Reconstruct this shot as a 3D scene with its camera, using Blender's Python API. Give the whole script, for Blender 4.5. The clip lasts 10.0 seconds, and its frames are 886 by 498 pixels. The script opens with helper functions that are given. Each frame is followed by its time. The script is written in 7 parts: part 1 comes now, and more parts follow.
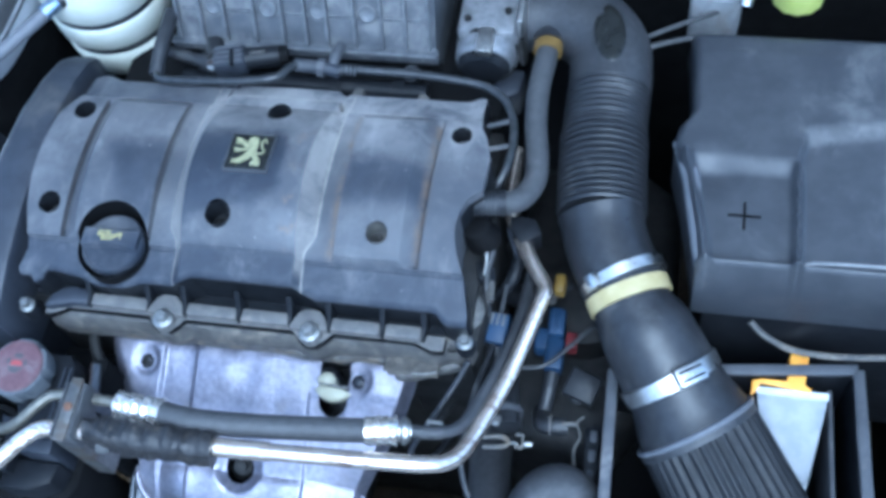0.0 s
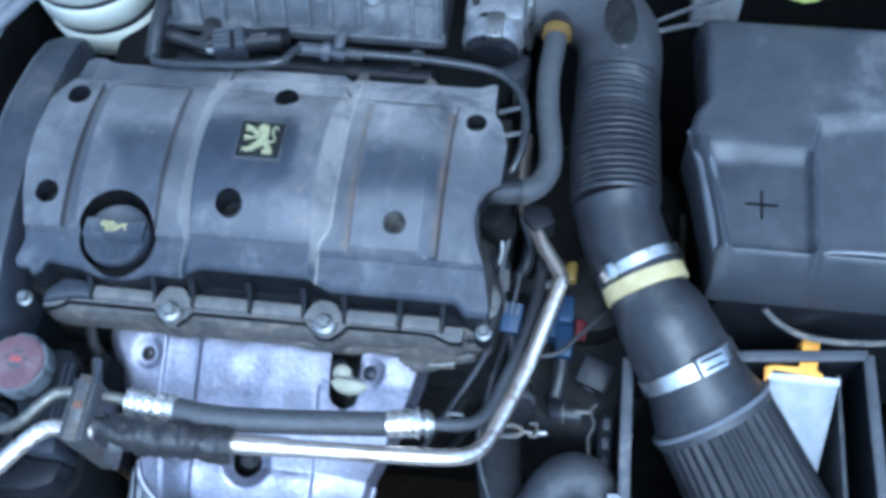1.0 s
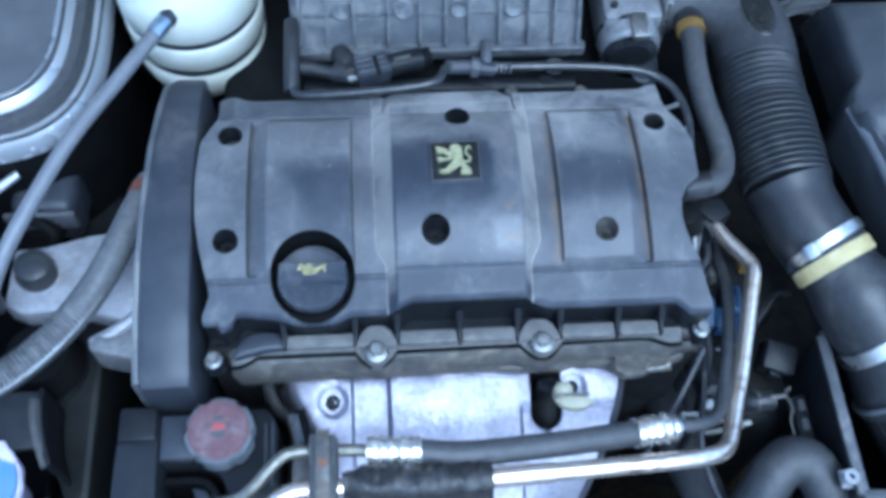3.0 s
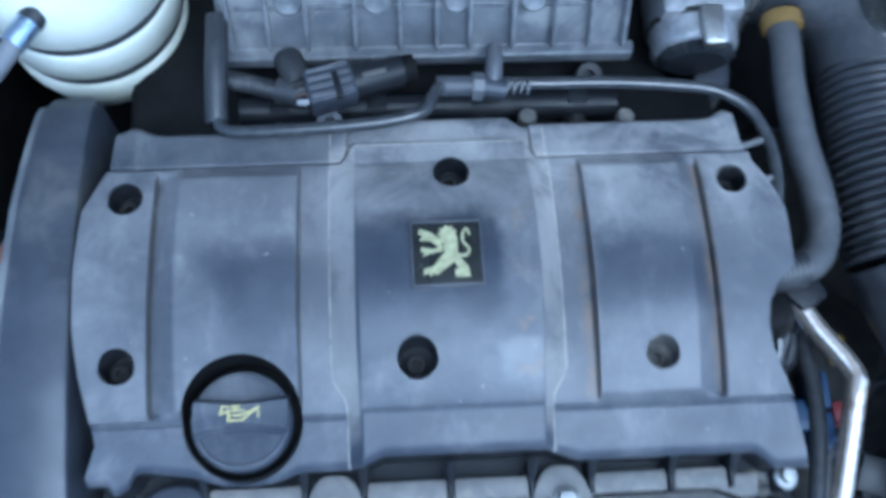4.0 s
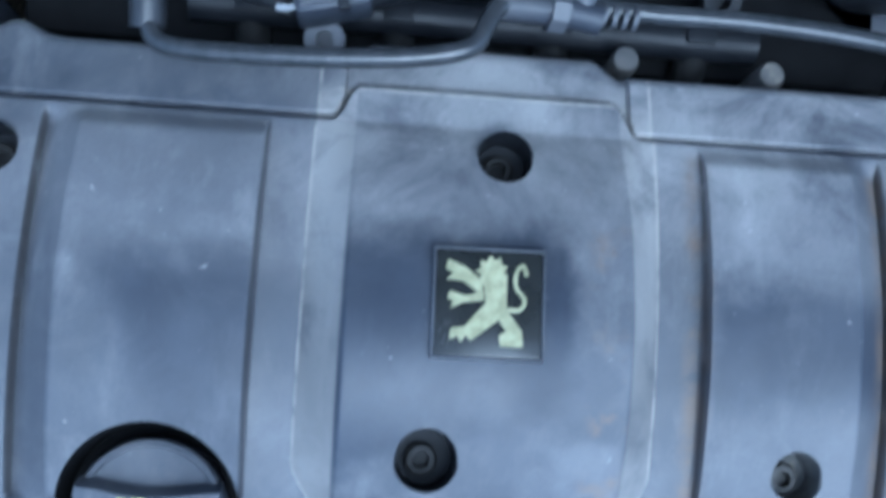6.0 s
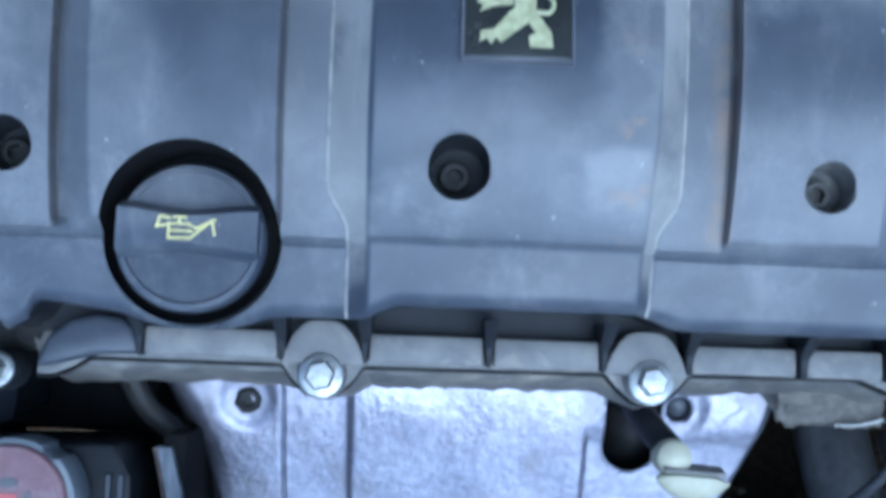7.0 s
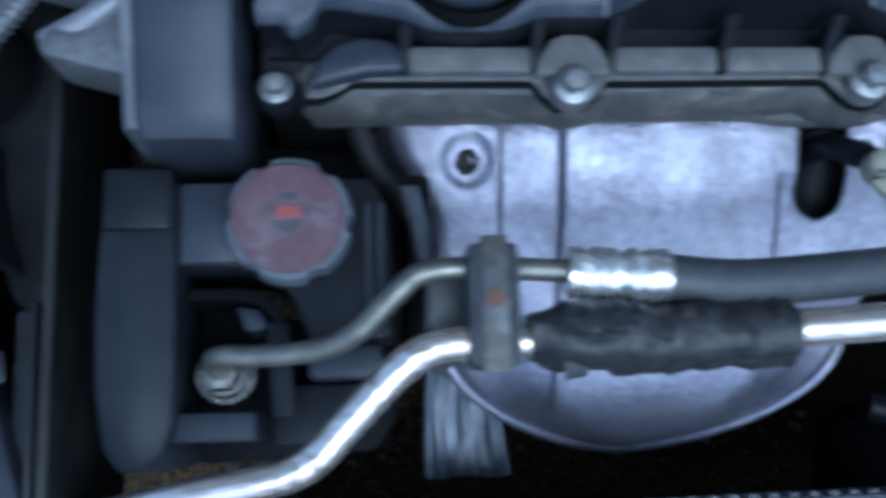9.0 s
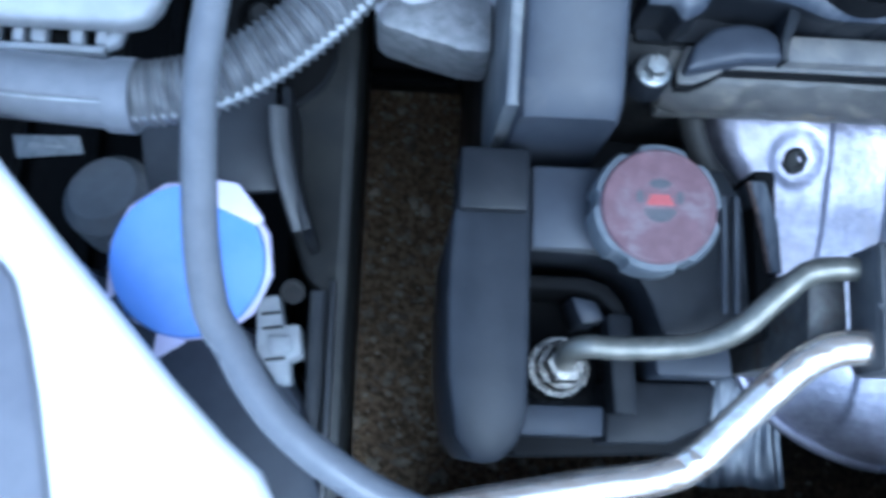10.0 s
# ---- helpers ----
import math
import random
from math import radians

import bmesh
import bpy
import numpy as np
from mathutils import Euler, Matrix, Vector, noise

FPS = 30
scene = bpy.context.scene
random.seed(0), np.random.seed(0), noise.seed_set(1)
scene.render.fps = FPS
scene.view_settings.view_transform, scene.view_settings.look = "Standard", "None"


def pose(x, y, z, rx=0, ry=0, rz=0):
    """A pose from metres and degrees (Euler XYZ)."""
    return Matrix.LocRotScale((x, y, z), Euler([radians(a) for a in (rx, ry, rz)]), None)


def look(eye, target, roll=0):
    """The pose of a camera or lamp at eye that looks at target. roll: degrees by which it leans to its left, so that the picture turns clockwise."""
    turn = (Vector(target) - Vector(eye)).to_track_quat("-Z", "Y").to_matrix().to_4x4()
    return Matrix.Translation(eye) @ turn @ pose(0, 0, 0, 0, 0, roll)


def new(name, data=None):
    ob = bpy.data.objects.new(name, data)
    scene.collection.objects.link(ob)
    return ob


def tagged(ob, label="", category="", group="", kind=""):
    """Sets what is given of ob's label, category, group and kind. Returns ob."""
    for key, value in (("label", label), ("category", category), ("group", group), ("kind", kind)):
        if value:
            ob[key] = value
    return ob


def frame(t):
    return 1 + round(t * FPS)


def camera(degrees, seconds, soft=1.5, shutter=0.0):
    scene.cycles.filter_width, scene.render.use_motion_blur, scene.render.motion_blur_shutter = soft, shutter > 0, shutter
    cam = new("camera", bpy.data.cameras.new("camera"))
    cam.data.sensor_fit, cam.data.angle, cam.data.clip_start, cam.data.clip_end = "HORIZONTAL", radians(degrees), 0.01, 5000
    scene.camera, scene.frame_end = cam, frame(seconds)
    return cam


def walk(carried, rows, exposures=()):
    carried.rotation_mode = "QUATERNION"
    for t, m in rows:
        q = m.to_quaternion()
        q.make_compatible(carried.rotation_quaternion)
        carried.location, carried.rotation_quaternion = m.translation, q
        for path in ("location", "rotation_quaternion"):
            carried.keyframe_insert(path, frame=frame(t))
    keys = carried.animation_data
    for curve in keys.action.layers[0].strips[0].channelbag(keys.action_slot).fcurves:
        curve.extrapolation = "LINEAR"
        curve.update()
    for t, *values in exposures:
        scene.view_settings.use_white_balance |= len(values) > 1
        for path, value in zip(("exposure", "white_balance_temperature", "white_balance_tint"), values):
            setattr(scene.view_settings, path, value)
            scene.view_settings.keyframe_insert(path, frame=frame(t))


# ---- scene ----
# ---- camera ----
cam = camera(45.95, 10.0, 3.9, 0.6)
PATH = [
    (0, (0.3265, -0.4696, 1.5105), (-0.0535, 0.4257, -0.2371), -15.21),
    (0.5, (0.3223, -0.4604, 1.5088), (-0.0448, 0.4211, -0.2486), -14.23),
    (1, (0.2537, -0.4613, 1.5146), (0.0139, 0.4038, -0.2726), -8.89),
    (1.2, (0.2062, -0.4585, 1.5327), (0.0567, 0.4171, -0.2593), -5.98),
    (1.5, (0.1274, -0.4926, 1.5387), (0.0771, 0.4598, -0.2192), -1.97),
    (1.8, (0.0258, -0.5195, 1.5488), (0.0397, 0.4410, -0.2054), 1.13),
    (2, (-0.0196, -0.5549, 1.5319), (0.0326, 0.4181, -0.2147), 2.78),
    (2.2, (-0.0296, -0.5533, 1.5392), (0.0304, 0.4123, -0.2113), 2.82),
    (2.5, (-0.0387, -0.5464, 1.5361), (0.0297, 0.4152, -0.2162), 2.31),
    (2.7, (-0.0475, -0.5290, 1.5224), (0.0454, 0.4367, -0.2266), 3.04),
    (3.9, (-0.0201, -0.2439, 1.3617), (0.0561, 0.4360, -0.5177), 3.16),
    (4, (-0.0194, -0.2235, 1.3417), (0.0639, 0.4321, -0.5460), 4.73),
    (4.5, (-0.0162, -0.1342, 1.2693), (0.0420, 0.3343, -0.6742), 7.14),
    (5, (-0.0196, -0.0720, 1.1948), (0.0925, 0.2684, -0.7729), 19.65),
    (5.2, (-0.0262, -0.0617, 1.1825), (0.1198, 0.2337, -0.7902), 29.12),
    (6.3, (-0.0311, -0.1033, 1.1634), (0.0414, 0.1729, -0.8161), 18.13),
    (6.5, (-0.0227, -0.1459, 1.1605), (0.0166, 0.2613, -0.7972), 8.44),
    (7, (-0.0250, -0.1635, 1.1609), (0.0238, 0.0472, -0.8274), 15.22),
    (7.5, (-0.0199, -0.2181, 1.1780), (0.0233, 0.0181, -0.8076), 10.94),
    (7.8, (-0.0198, -0.2431, 1.1920), (0.0516, 0.0179, -0.7896), 14.55),
    (8, (-0.0258, -0.2566, 1.1948), (0.0641, -0.0202, -0.7891), 18.17),
    (8.5, (-0.0778, -0.3027, 1.1875), (0.0987, 0.0032, -0.7811), 28.06),
    (9, (-0.1462, -0.3147, 1.1642), (-0.0006, 0.0472, -0.7974), 20.72),
    (9.3, (-0.1930, -0.3127, 1.1591), (-0.0770, 0.0421, -0.8058), 19.08),
    (9.5, (-0.2113, -0.3195, 1.1554), (-0.1583, 0.0388, -0.8116), 9.48),
    (9.8, (-0.2637, -0.3139, 1.1366), (-0.1505, 0.0337, -0.8298), 19.75),
    (10, (-0.2781, -0.3195, 1.1382), (-0.1888, 0.0573, -0.8240), 15.57),
]
walk(cam, [(t, look(eye, target, roll)) for t, eye, target, roll in PATH], [(t, stops, 4290, -2) for t, stops in ((0.0, 0.48), (1.5, 0.43), (2.5, 0.32), (4.0, 0.39), (4.5, 0.26), (5.0, 0.24), (6.5, 0.42), (7.0, 0.36), (7.5, -0.10), (8.5, -0.68), (9.0, -0.57), (9.5, 0.05), (10.0, 0.50))])

# ---- world and light ----
world = bpy.data.worlds.new("world")
scene.world = world
world.use_nodes = True
wn = world.node_tree
sky = wn.nodes.new("ShaderNodeTexSky")
sky.sky_type = "NISHITA"
sky.sun_disc = False
sky.sun_elevation = radians(60.5)
sky.sun_rotation = radians(157)
sky.air_density, sky.dust_density = 1.0, 8.0
cloud = wn.nodes.new("ShaderNodeMix")
cloud.data_type, cloud.blend_type = "RGBA", "ADD"
cloud.inputs["Factor"].default_value = 1.0
cloud.inputs[7].default_value = (2.3, 2.4, 2.82, 1)
wn.links.new(sky.outputs[0], cloud.inputs[6])
wn.links.new(cloud.outputs[2], wn.nodes["Background"].inputs[0])
wn.nodes["Background"].inputs[1].default_value = 0.15
sun = new("sun", bpy.data.lights.new("sun", "SUN"))
sun.data.energy = 1.0
sun.data.angle = radians(45)
sun.data.color = (1.0, 0.98, 0.97)
sun.matrix_world = look((0.22, -0.52, 1.0), (0, 0, 0))


# ---- helpers of this scene ----
def finish(ob, me, material, sharp=38):
    if material:
        me.materials.append(material)
    me.shade_smooth()
    me.set_sharp_from_angle(angle=radians(sharp))
    return ob


def part(name, bm, material, parent=None, label="", sharp=38):
    bmesh.ops.recalc_face_normals(bm, faces=bm.faces[:])
    me = bpy.data.meshes.new(name)
    bm.to_mesh(me)
    bm.free()
    ob = new(name, me)
    if parent is not None:
        ob.parent = parent
    if label:
        ob["label"] = label
    return finish(ob, me, material, sharp)


def thing(name, label, category, group="", kind=""):
    return tagged(new(name), label, category, group, kind)


def solo(name, bm, material, label, category, group="", kind="", sharp=38):
    return tagged(part(name, bm, material, None, "", sharp), label, category, group, kind)


def smooth(a, b, v):
    t = min(1.0, max(0.0, (v - a) / (b - a)))
    return t * t * (3 - 2 * t)


def lerp_table(table, v):
    """Linear look-up in rising (v, value) pairs."""
    if v <= table[0][0]:
        return table[0][1]
    for (a, fa), (b, fb) in zip(table, table[1:]):
        if v <= b:
            return fa + (fb - fa) * (v - a) / (b - a)
    return table[-1][1]


def curve_points(pts, step=0.004):
    """Catmull-Rom through the points, at about even steps."""
    pts = [Vector(p) for p in pts]
    ext = [pts[0] * 2 - pts[1], *pts, pts[-1] * 2 - pts[-2]]
    out = []
    for a, b, c, d in zip(ext, ext[1:], ext[2:], ext[3:]):
        n = max(2, int((c - b).length / step))
        for i in range(n):
            t = i / n
            out.append(0.5 * (2 * b + (c - a) * t + (2 * a - 5 * b + 4 * c - d) * t * t + (3 * b - a - 3 * c + d) * t ** 3))
    out.append(pts[-1])
    return out


def loft(rings, caps=True, closed=True, bm=None):
    bm = bm or bmesh.new()
    rows = [[bm.verts.new(p) for p in ring] for ring in rings]
    for a, b in zip(rows, rows[1:]):
        n = len(a)
        for i in range(n if closed else n - 1):
            j = (i + 1) % n
            bm.faces.new((a[i], a[j], b[j], b[i]))
    if caps:
        bm.faces.new(rows[0][::-1])
        bm.faces.new(rows[-1])
    return bm


def tube(pts, r, seg=16, step=0.004, rfun=None, flat=1.0, bm=None, caps=True, angular=None):
    """A round bar or hose along the points. rfun(distance) scales the radius, angular(angle) too."""
    path = curve_points(pts, step)
    side = None
    rings, far = [], 0.0
    for i, p in enumerate(path):
        way = (path[min(i + 1, len(path) - 1)] - path[max(i - 1, 0)]).normalized()
        if side is None:
            side = way.orthogonal().normalized()
        side = (side - way * side.dot(way)).normalized()
        up = way.cross(side)
        if i:
            far += (p - path[i - 1]).length
        rr = r * (rfun(far) if rfun else 1.0)
        ring = []
        for k in range(seg):
            a = 2 * math.pi * k / seg
            q = rr * (angular(a) if angular else 1.0)
            ring.append(p + side * (q * math.cos(a)) + up * (q * flat * math.sin(a)))
        rings.append(ring)
    return loft(rings, caps, True, bm)


def lathe(profile, m=None, seg=32, bm=None, wobble=None):
    """(radius, height) pairs turned about the z axis of m."""
    m = m or Matrix()
    rings = []
    for r, h in profile:
        ring = []
        for k in range(seg):
            a = 2 * math.pi * k / seg
            q = max(r, 1e-5) * (wobble(a, r, h) if wobble else 1.0)
            ring.append(m @ Vector((q * math.cos(a), q * math.sin(a), h)))
        rings.append(ring)
    return loft(rings, True, True, bm)


def aim(place, way):
    """A matrix at place whose z axis points along way."""
    return Matrix.Translation(place) @ Vector(way).to_track_quat("Z", "Y").to_matrix().to_4x4()


def box(x0, x1, y0, y1, z0, z1, bevel=0.002, seg=2, m=None, bm=None):
    own = bmesh.new()
    bmesh.ops.create_cube(own, size=1.0)
    bmesh.ops.transform(own, matrix=Matrix.Translation(((x0 + x1) / 2, (y0 + y1) / 2, (z0 + z1) / 2)) @ Matrix.Diagonal((x1 - x0, y1 - y0, z1 - z0, 1)), verts=own.verts[:])
    if bevel:
        bmesh.ops.bevel(own, geom=own.edges[:], offset=bevel, segments=seg, profile=0.5, affect="EDGES")
    if m is not None:
        bmesh.ops.transform(own, matrix=m, verts=own.verts[:])
    return merge(bm, own)


def merge(bm, own):
    if bm is None:
        return own
    me = bpy.data.meshes.new("join")
    own.to_mesh(me)
    own.free()
    bm.from_mesh(me)
    bpy.data.meshes.remove(me)
    return bm


def prism(poly, z0, z1, bevel=0.0015, seg=2, m=None, bm=None):
    own = bmesh.new()
    low = [own.verts.new((x, y, z0)) for x, y in poly]
    high = [own.verts.new((x, y, z1)) for x, y in poly]
    own.faces.new(low[::-1])
    own.faces.new(high)
    for i in range(len(poly)):
        j = (i + 1) % len(poly)
        own.faces.new((low[i], low[j], high[j], high[i]))
    bmesh.ops.recalc_face_normals(own, faces=own.faces[:])
    if bevel:
        bmesh.ops.bevel(own, geom=own.edges[:], offset=bevel, segments=seg, profile=0.5, affect="EDGES", clamp_overlap=True)
    if m is not None:
        bmesh.ops.transform(own, matrix=m, verts=own.verts[:])
    return merge(bm, own)


def sheet(nu, nv, place, holes=(), cell=0.0013, skirt=None):
    """A grid place(u, v) -> Vector; holes are signed distances f(x, y), cut clean along zero. skirt: height to which the border falls."""
    bm = bmesh.new()
    grid = [[bm.verts.new(place(i / nu, j / nv)) for i in range(nu + 1)] for j in range(nv + 1)]
    for j in range(nv):
        for i in range(nu):
            bm.faces.new((grid[j][i], grid[j][i + 1], grid[j + 1][i + 1], grid[j + 1][i]))
    top_faces = set(bm.faces)
    if skirt is not None:
        rim = [grid[0][i] for i in range(nu + 1)] + [grid[j][nu] for j in range(1, nv + 1)]
        rim += [grid[nv][i] for i in range(nu - 1, -1, -1)] + [grid[j][0] for j in range(nv - 1, 0, -1)]
        for low in skirt:
            down = [bm.verts.new(low(v.co)) for v in rim]
            for i in range(len(rim)):
                k = (i + 1) % len(rim)
                bm.faces.new((rim[i], rim[k], down[k], down[i]))
            rim = down
    h = 1e-4
    for f in holes:
        for v in bm.verts:
            d = f(v.co.x, v.co.y)
            if abs(d) < cell * 0.75:
                gx = (f(v.co.x + h, v.co.y) - f(v.co.x - h, v.co.y)) / (2 * h)
                gy = (f(v.co.x, v.co.y + h) - f(v.co.x, v.co.y - h)) / (2 * h)
                n = gx * gx + gy * gy
                if n > 0.2:
                    v.co.x -= d * gx / n
                    v.co.y -= d * gy / n
        gone = [g for g in bm.faces if g in top_faces and f(*g.calc_center_median().xy) < 0]
        top_faces.difference_update(gone)
        bmesh.ops.delete(bm, geom=gone, context="FACES")
    return bm


def circle_hole(cx, cy, r):
    return lambda x, y: math.hypot(x - cx, y - cy) - r


def surface(name, base, second, rough=0.5, metal=0.0, scale=60.0, blotch=8.0, bump=0.15, fine=900.0, dust=None, amount=0.0, coat=0.0, spec=0.5, stretch=None):
    """A worn surface: two colours mixed by noise at two scales, dust on the parts that noise picks, and fine relief."""
    m = bpy.data.materials.new(name)
    m.use_nodes = True
    nt = m.node_tree
    n, link = nt.nodes, nt.links.new
    shade = n["Principled BSDF"]
    co = n.new("ShaderNodeTexCoord")
    src = co.outputs["Object"]
    if stretch:
        mp = n.new("ShaderNodeMapping")
        mp.inputs["Scale"].default_value = stretch
        link(src, mp.inputs["Vector"])
        src = mp.outputs["Vector"]
    def noise_of(s, detail=4.0, roughness=0.6, distort=0.0):
        t = n.new("ShaderNodeTexNoise")
        t.inputs["Scale"].default_value = s
        t.inputs["Detail"].default_value = detail
        t.inputs["Roughness"].default_value = roughness
        t.inputs["Distortion"].default_value = distort
        link(src, t.inputs["Vector"])
        return t.outputs["Fac"]
    def ramp(fac, a, b):
        r = n.new("ShaderNodeMapRange")
        r.interpolation_type = "SMOOTHSTEP"
        r.inputs["From Min"].default_value = a
        r.inputs["From Max"].default_value = b
        link(fac, r.inputs["Value"])
        return r.outputs["Result"]
    def mixed(fac, a, b):
        x = n.new("ShaderNodeMix")
        x.data_type = "RGBA"
        link(fac, x.inputs["Factor"])
        for sock, v in ((x.inputs[6], a), (x.inputs[7], b)):
            if isinstance(v, tuple):
                sock.default_value = (*v, 1)
            else:
                link(v, sock)
        return x.outputs[2]
    grain = ramp(noise_of(scale), 0.3, 0.7)
    col = mixed(grain, base, second)
    big = noise_of(blotch, 5.0, 0.65, 0.4)
    if dust:
        d = ramp(big, 0.62 - 0.3 * amount, 0.78 - 0.2 * amount)
        col = mixed(d, col, dust)
    link(col, shade.inputs["Base Color"])
    rr = n.new("ShaderNodeMapRange")
    rr.inputs["To Min"].default_value = max(0.03, rough - 0.12)
    rr.inputs["To Max"].default_value = min(1.0, rough + 0.14)
    rr.inputs["From Min"].default_value, rr.inputs["From Max"].default_value = 0.3, 0.7
    link(big, rr.inputs["Value"])
    link(rr.outputs["Result"], shade.inputs["Roughness"])
    shade.inputs["Metallic"].default_value = metal
    shade.inputs["Coat Weight"].default_value = coat
    shade.inputs["Specular IOR Level"].default_value = spec
    if bump:
        b = n.new("ShaderNodeBump")
        b.inputs["Strength"].default_value = bump
        b.inputs["Distance"].default_value = 0.001
        link(noise_of(fine, 3.0), b.inputs["Height"])
        link(b.outputs["Normal"], shade.inputs["Normal"])
    return m


PLASTIC_PLAIN = surface("grey_plastic", (0.06, 0.062, 0.07), (0.085, 0.087, 0.096), 0.46, scale=40, blotch=14, bump=0.12, dust=(0.21, 0.20, 0.195), amount=0.35)


def cover_material():
    """Dark grey moulded plastic, dusty towards the back, paler on the shoulders of the middle panel, darker in patches,
    with rusty runs beside the panels.
    """
    m = surface("cover_plastic", (0.0205, 0.0258, 0.040), (0.031, 0.0373, 0.054), 0.36, scale=45, blotch=14, bump=0.12, spec=0.32)
    nt = m.node_tree
    n, link = nt.nodes, nt.links.new
    shade = n["Principled BSDF"]
    base = shade.inputs["Base Color"].links[0].from_socket
    co = n.new("ShaderNodeTexCoord")
    sep = n.new("ShaderNodeSeparateXYZ")
    link(co.outputs["Object"], sep.inputs[0])
    def rise(src, a, b):
        r = n.new("ShaderNodeMapRange")
        r.interpolation_type = "SMOOTHSTEP"
        r.inputs["From Min"].default_value, r.inputs["From Max"].default_value = a, b
        link(src, r.inputs["Value"])
        return r.outputs["Result"]
    def op(kind, a, b):
        x = n.new("ShaderNodeMath")
        x.operation = kind
        for sock, v in zip(x.inputs, (a, b)):
            if isinstance(v, float):
                sock.default_value = v
            else:
                link(v, sock)
        return x.outputs[0]
    def speck(scale, detail=5.0, distort=0.0):
        t = n.new("ShaderNodeTexNoise")
        t.inputs["Scale"].default_value, t.inputs["Detail"].default_value = scale, detail
        t.inputs["Roughness"].default_value, t.inputs["Distortion"].default_value = 0.65, distort
        link(co.outputs["Object"], t.inputs["Vector"])
        return t.outputs["Fac"]
    def band(src, a, b, soft):
        return op("MULTIPLY", rise(src, a - soft, a + soft), rise(src, b + soft, b - soft))
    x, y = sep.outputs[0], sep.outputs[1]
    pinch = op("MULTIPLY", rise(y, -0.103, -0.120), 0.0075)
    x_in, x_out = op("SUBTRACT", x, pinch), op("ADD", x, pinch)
    cloud = speck(26.0, 6.0, 0.5)
    rear = op("MULTIPLY", rise(op("ADD", y, op("MULTIPLY", speck(14.0, 3.0), 0.07)), -0.035, 0.06), rise(cloud, 0.30, 0.60))
    rear = op("MULTIPLY", rear, op("ADD", op("MULTIPLY", rise(x, -0.09, -0.03), 0.94), 0.06))
    # paler bands along both sloping sides of the middle panel
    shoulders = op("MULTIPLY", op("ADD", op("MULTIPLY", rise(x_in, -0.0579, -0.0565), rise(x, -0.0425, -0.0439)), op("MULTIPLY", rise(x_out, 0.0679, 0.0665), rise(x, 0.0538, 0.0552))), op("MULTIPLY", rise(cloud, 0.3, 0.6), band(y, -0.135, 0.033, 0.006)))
    smears = op("MULTIPLY", rise(speck(9.0, 4.0, 0.2), 0.42, 0.62), rise(y, -0.135, -0.10))
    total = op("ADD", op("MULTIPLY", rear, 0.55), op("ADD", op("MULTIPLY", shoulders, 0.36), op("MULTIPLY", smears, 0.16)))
    wob = op("MULTIPLY", op("SUBTRACT", speck(35.0, 4.0), 0.5), 0.022)
    yw = op("ADD", y, wob)
    xw = op("ADD", x, wob)
    slant = op("ADD", yw, op("MULTIPLY", x, -0.38))
    # patches with less of the pale coat, so darker
    dark_mid = op("MULTIPLY", op("MULTIPLY", rise(x, -0.0436, -0.0422), rise(xw, 0.040, 0.031)), op("MULTIPLY", rise(slant, -0.098, -0.084), rise(yw, -0.014, -0.030)))
    dark_left = op("MULTIPLY", op("MULTIPLY", rise(op("ADD", xw, op("MULTIPLY", y, 0.35)), -0.150, -0.128), rise(x, -0.0735, -0.076)), rise(yw, -0.022, -0.045))
    dark_right = op("MULTIPLY", band(xw, 0.085, 0.15, 0.005), band(yw, -0.075, -0.035, 0.012))
    dark_patches = op("MINIMUM", op("ADD", dark_mid, op("ADD", op("MULTIPLY", dark_left, 0.8), op("MULTIPLY", dark_right, 0.8))), 1.0)
    veil = op("ADD", op("MULTIPLY", rise(y, -0.125, -0.118), 0.135), 0.05)
    veil = op("MULTIPLY", veil, op("SUBTRACT", 1.0, op("MULTIPLY", op("MULTIPLY", rise(y, 0.019, 0.022), rise(x, -0.040, -0.052)), 0.8)))
    total = op("MULTIPLY", op("ADD", total, veil), op("SUBTRACT", 1.0, op("MULTIPLY", dark_patches, 0.85)))
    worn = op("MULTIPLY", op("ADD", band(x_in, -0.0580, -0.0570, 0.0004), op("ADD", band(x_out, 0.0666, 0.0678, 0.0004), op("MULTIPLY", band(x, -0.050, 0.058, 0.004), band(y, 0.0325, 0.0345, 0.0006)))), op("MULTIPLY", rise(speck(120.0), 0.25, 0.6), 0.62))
    flecks = op("MULTIPLY", rise(speck(170.0, 2.0), 0.70, 0.76), op("MULTIPLY", rise(cloud, 0.4, 0.6), 0.5))
    total = op("ADD", total, flecks)
    streak = n.new("ShaderNodeTexNoise")
    streak.inputs["Scale"].default_value, streak.inputs["Detail"].default_value = 60.0, 5.0
    streak.inputs["Roughness"].default_value = 0.7
    drawn = n.new("ShaderNodeMapping")
    drawn.inputs["Scale"].default_value = (1.0, 0.22, 1.0)
    drawn.inputs["Rotation"].default_value = (0.0, 0.0, 0.35)
    link(co.outputs["Object"], drawn.inputs["Vector"])
    link(drawn.outputs["Vector"], streak.inputs["Vector"])
    smudge = op("MULTIPLY", rise(streak.outputs["Fac"], 0.46, 0.72), op("MULTIPLY", rise(speck(11.0, 3.0, 0.6), 0.40, 0.62), 0.20))
    total = op("ADD", total, op("MULTIPLY", smudge, op("SUBTRACT", 1.0, op("MULTIPLY", dark_patches, 0.6))))
    mottle = op("MULTIPLY", rise(speck(22.0, 7.0, 1.2), 0.44, 0.66), op("MULTIPLY", rise(speck(130.0, 4.0), 0.30, 0.62), 0.13))
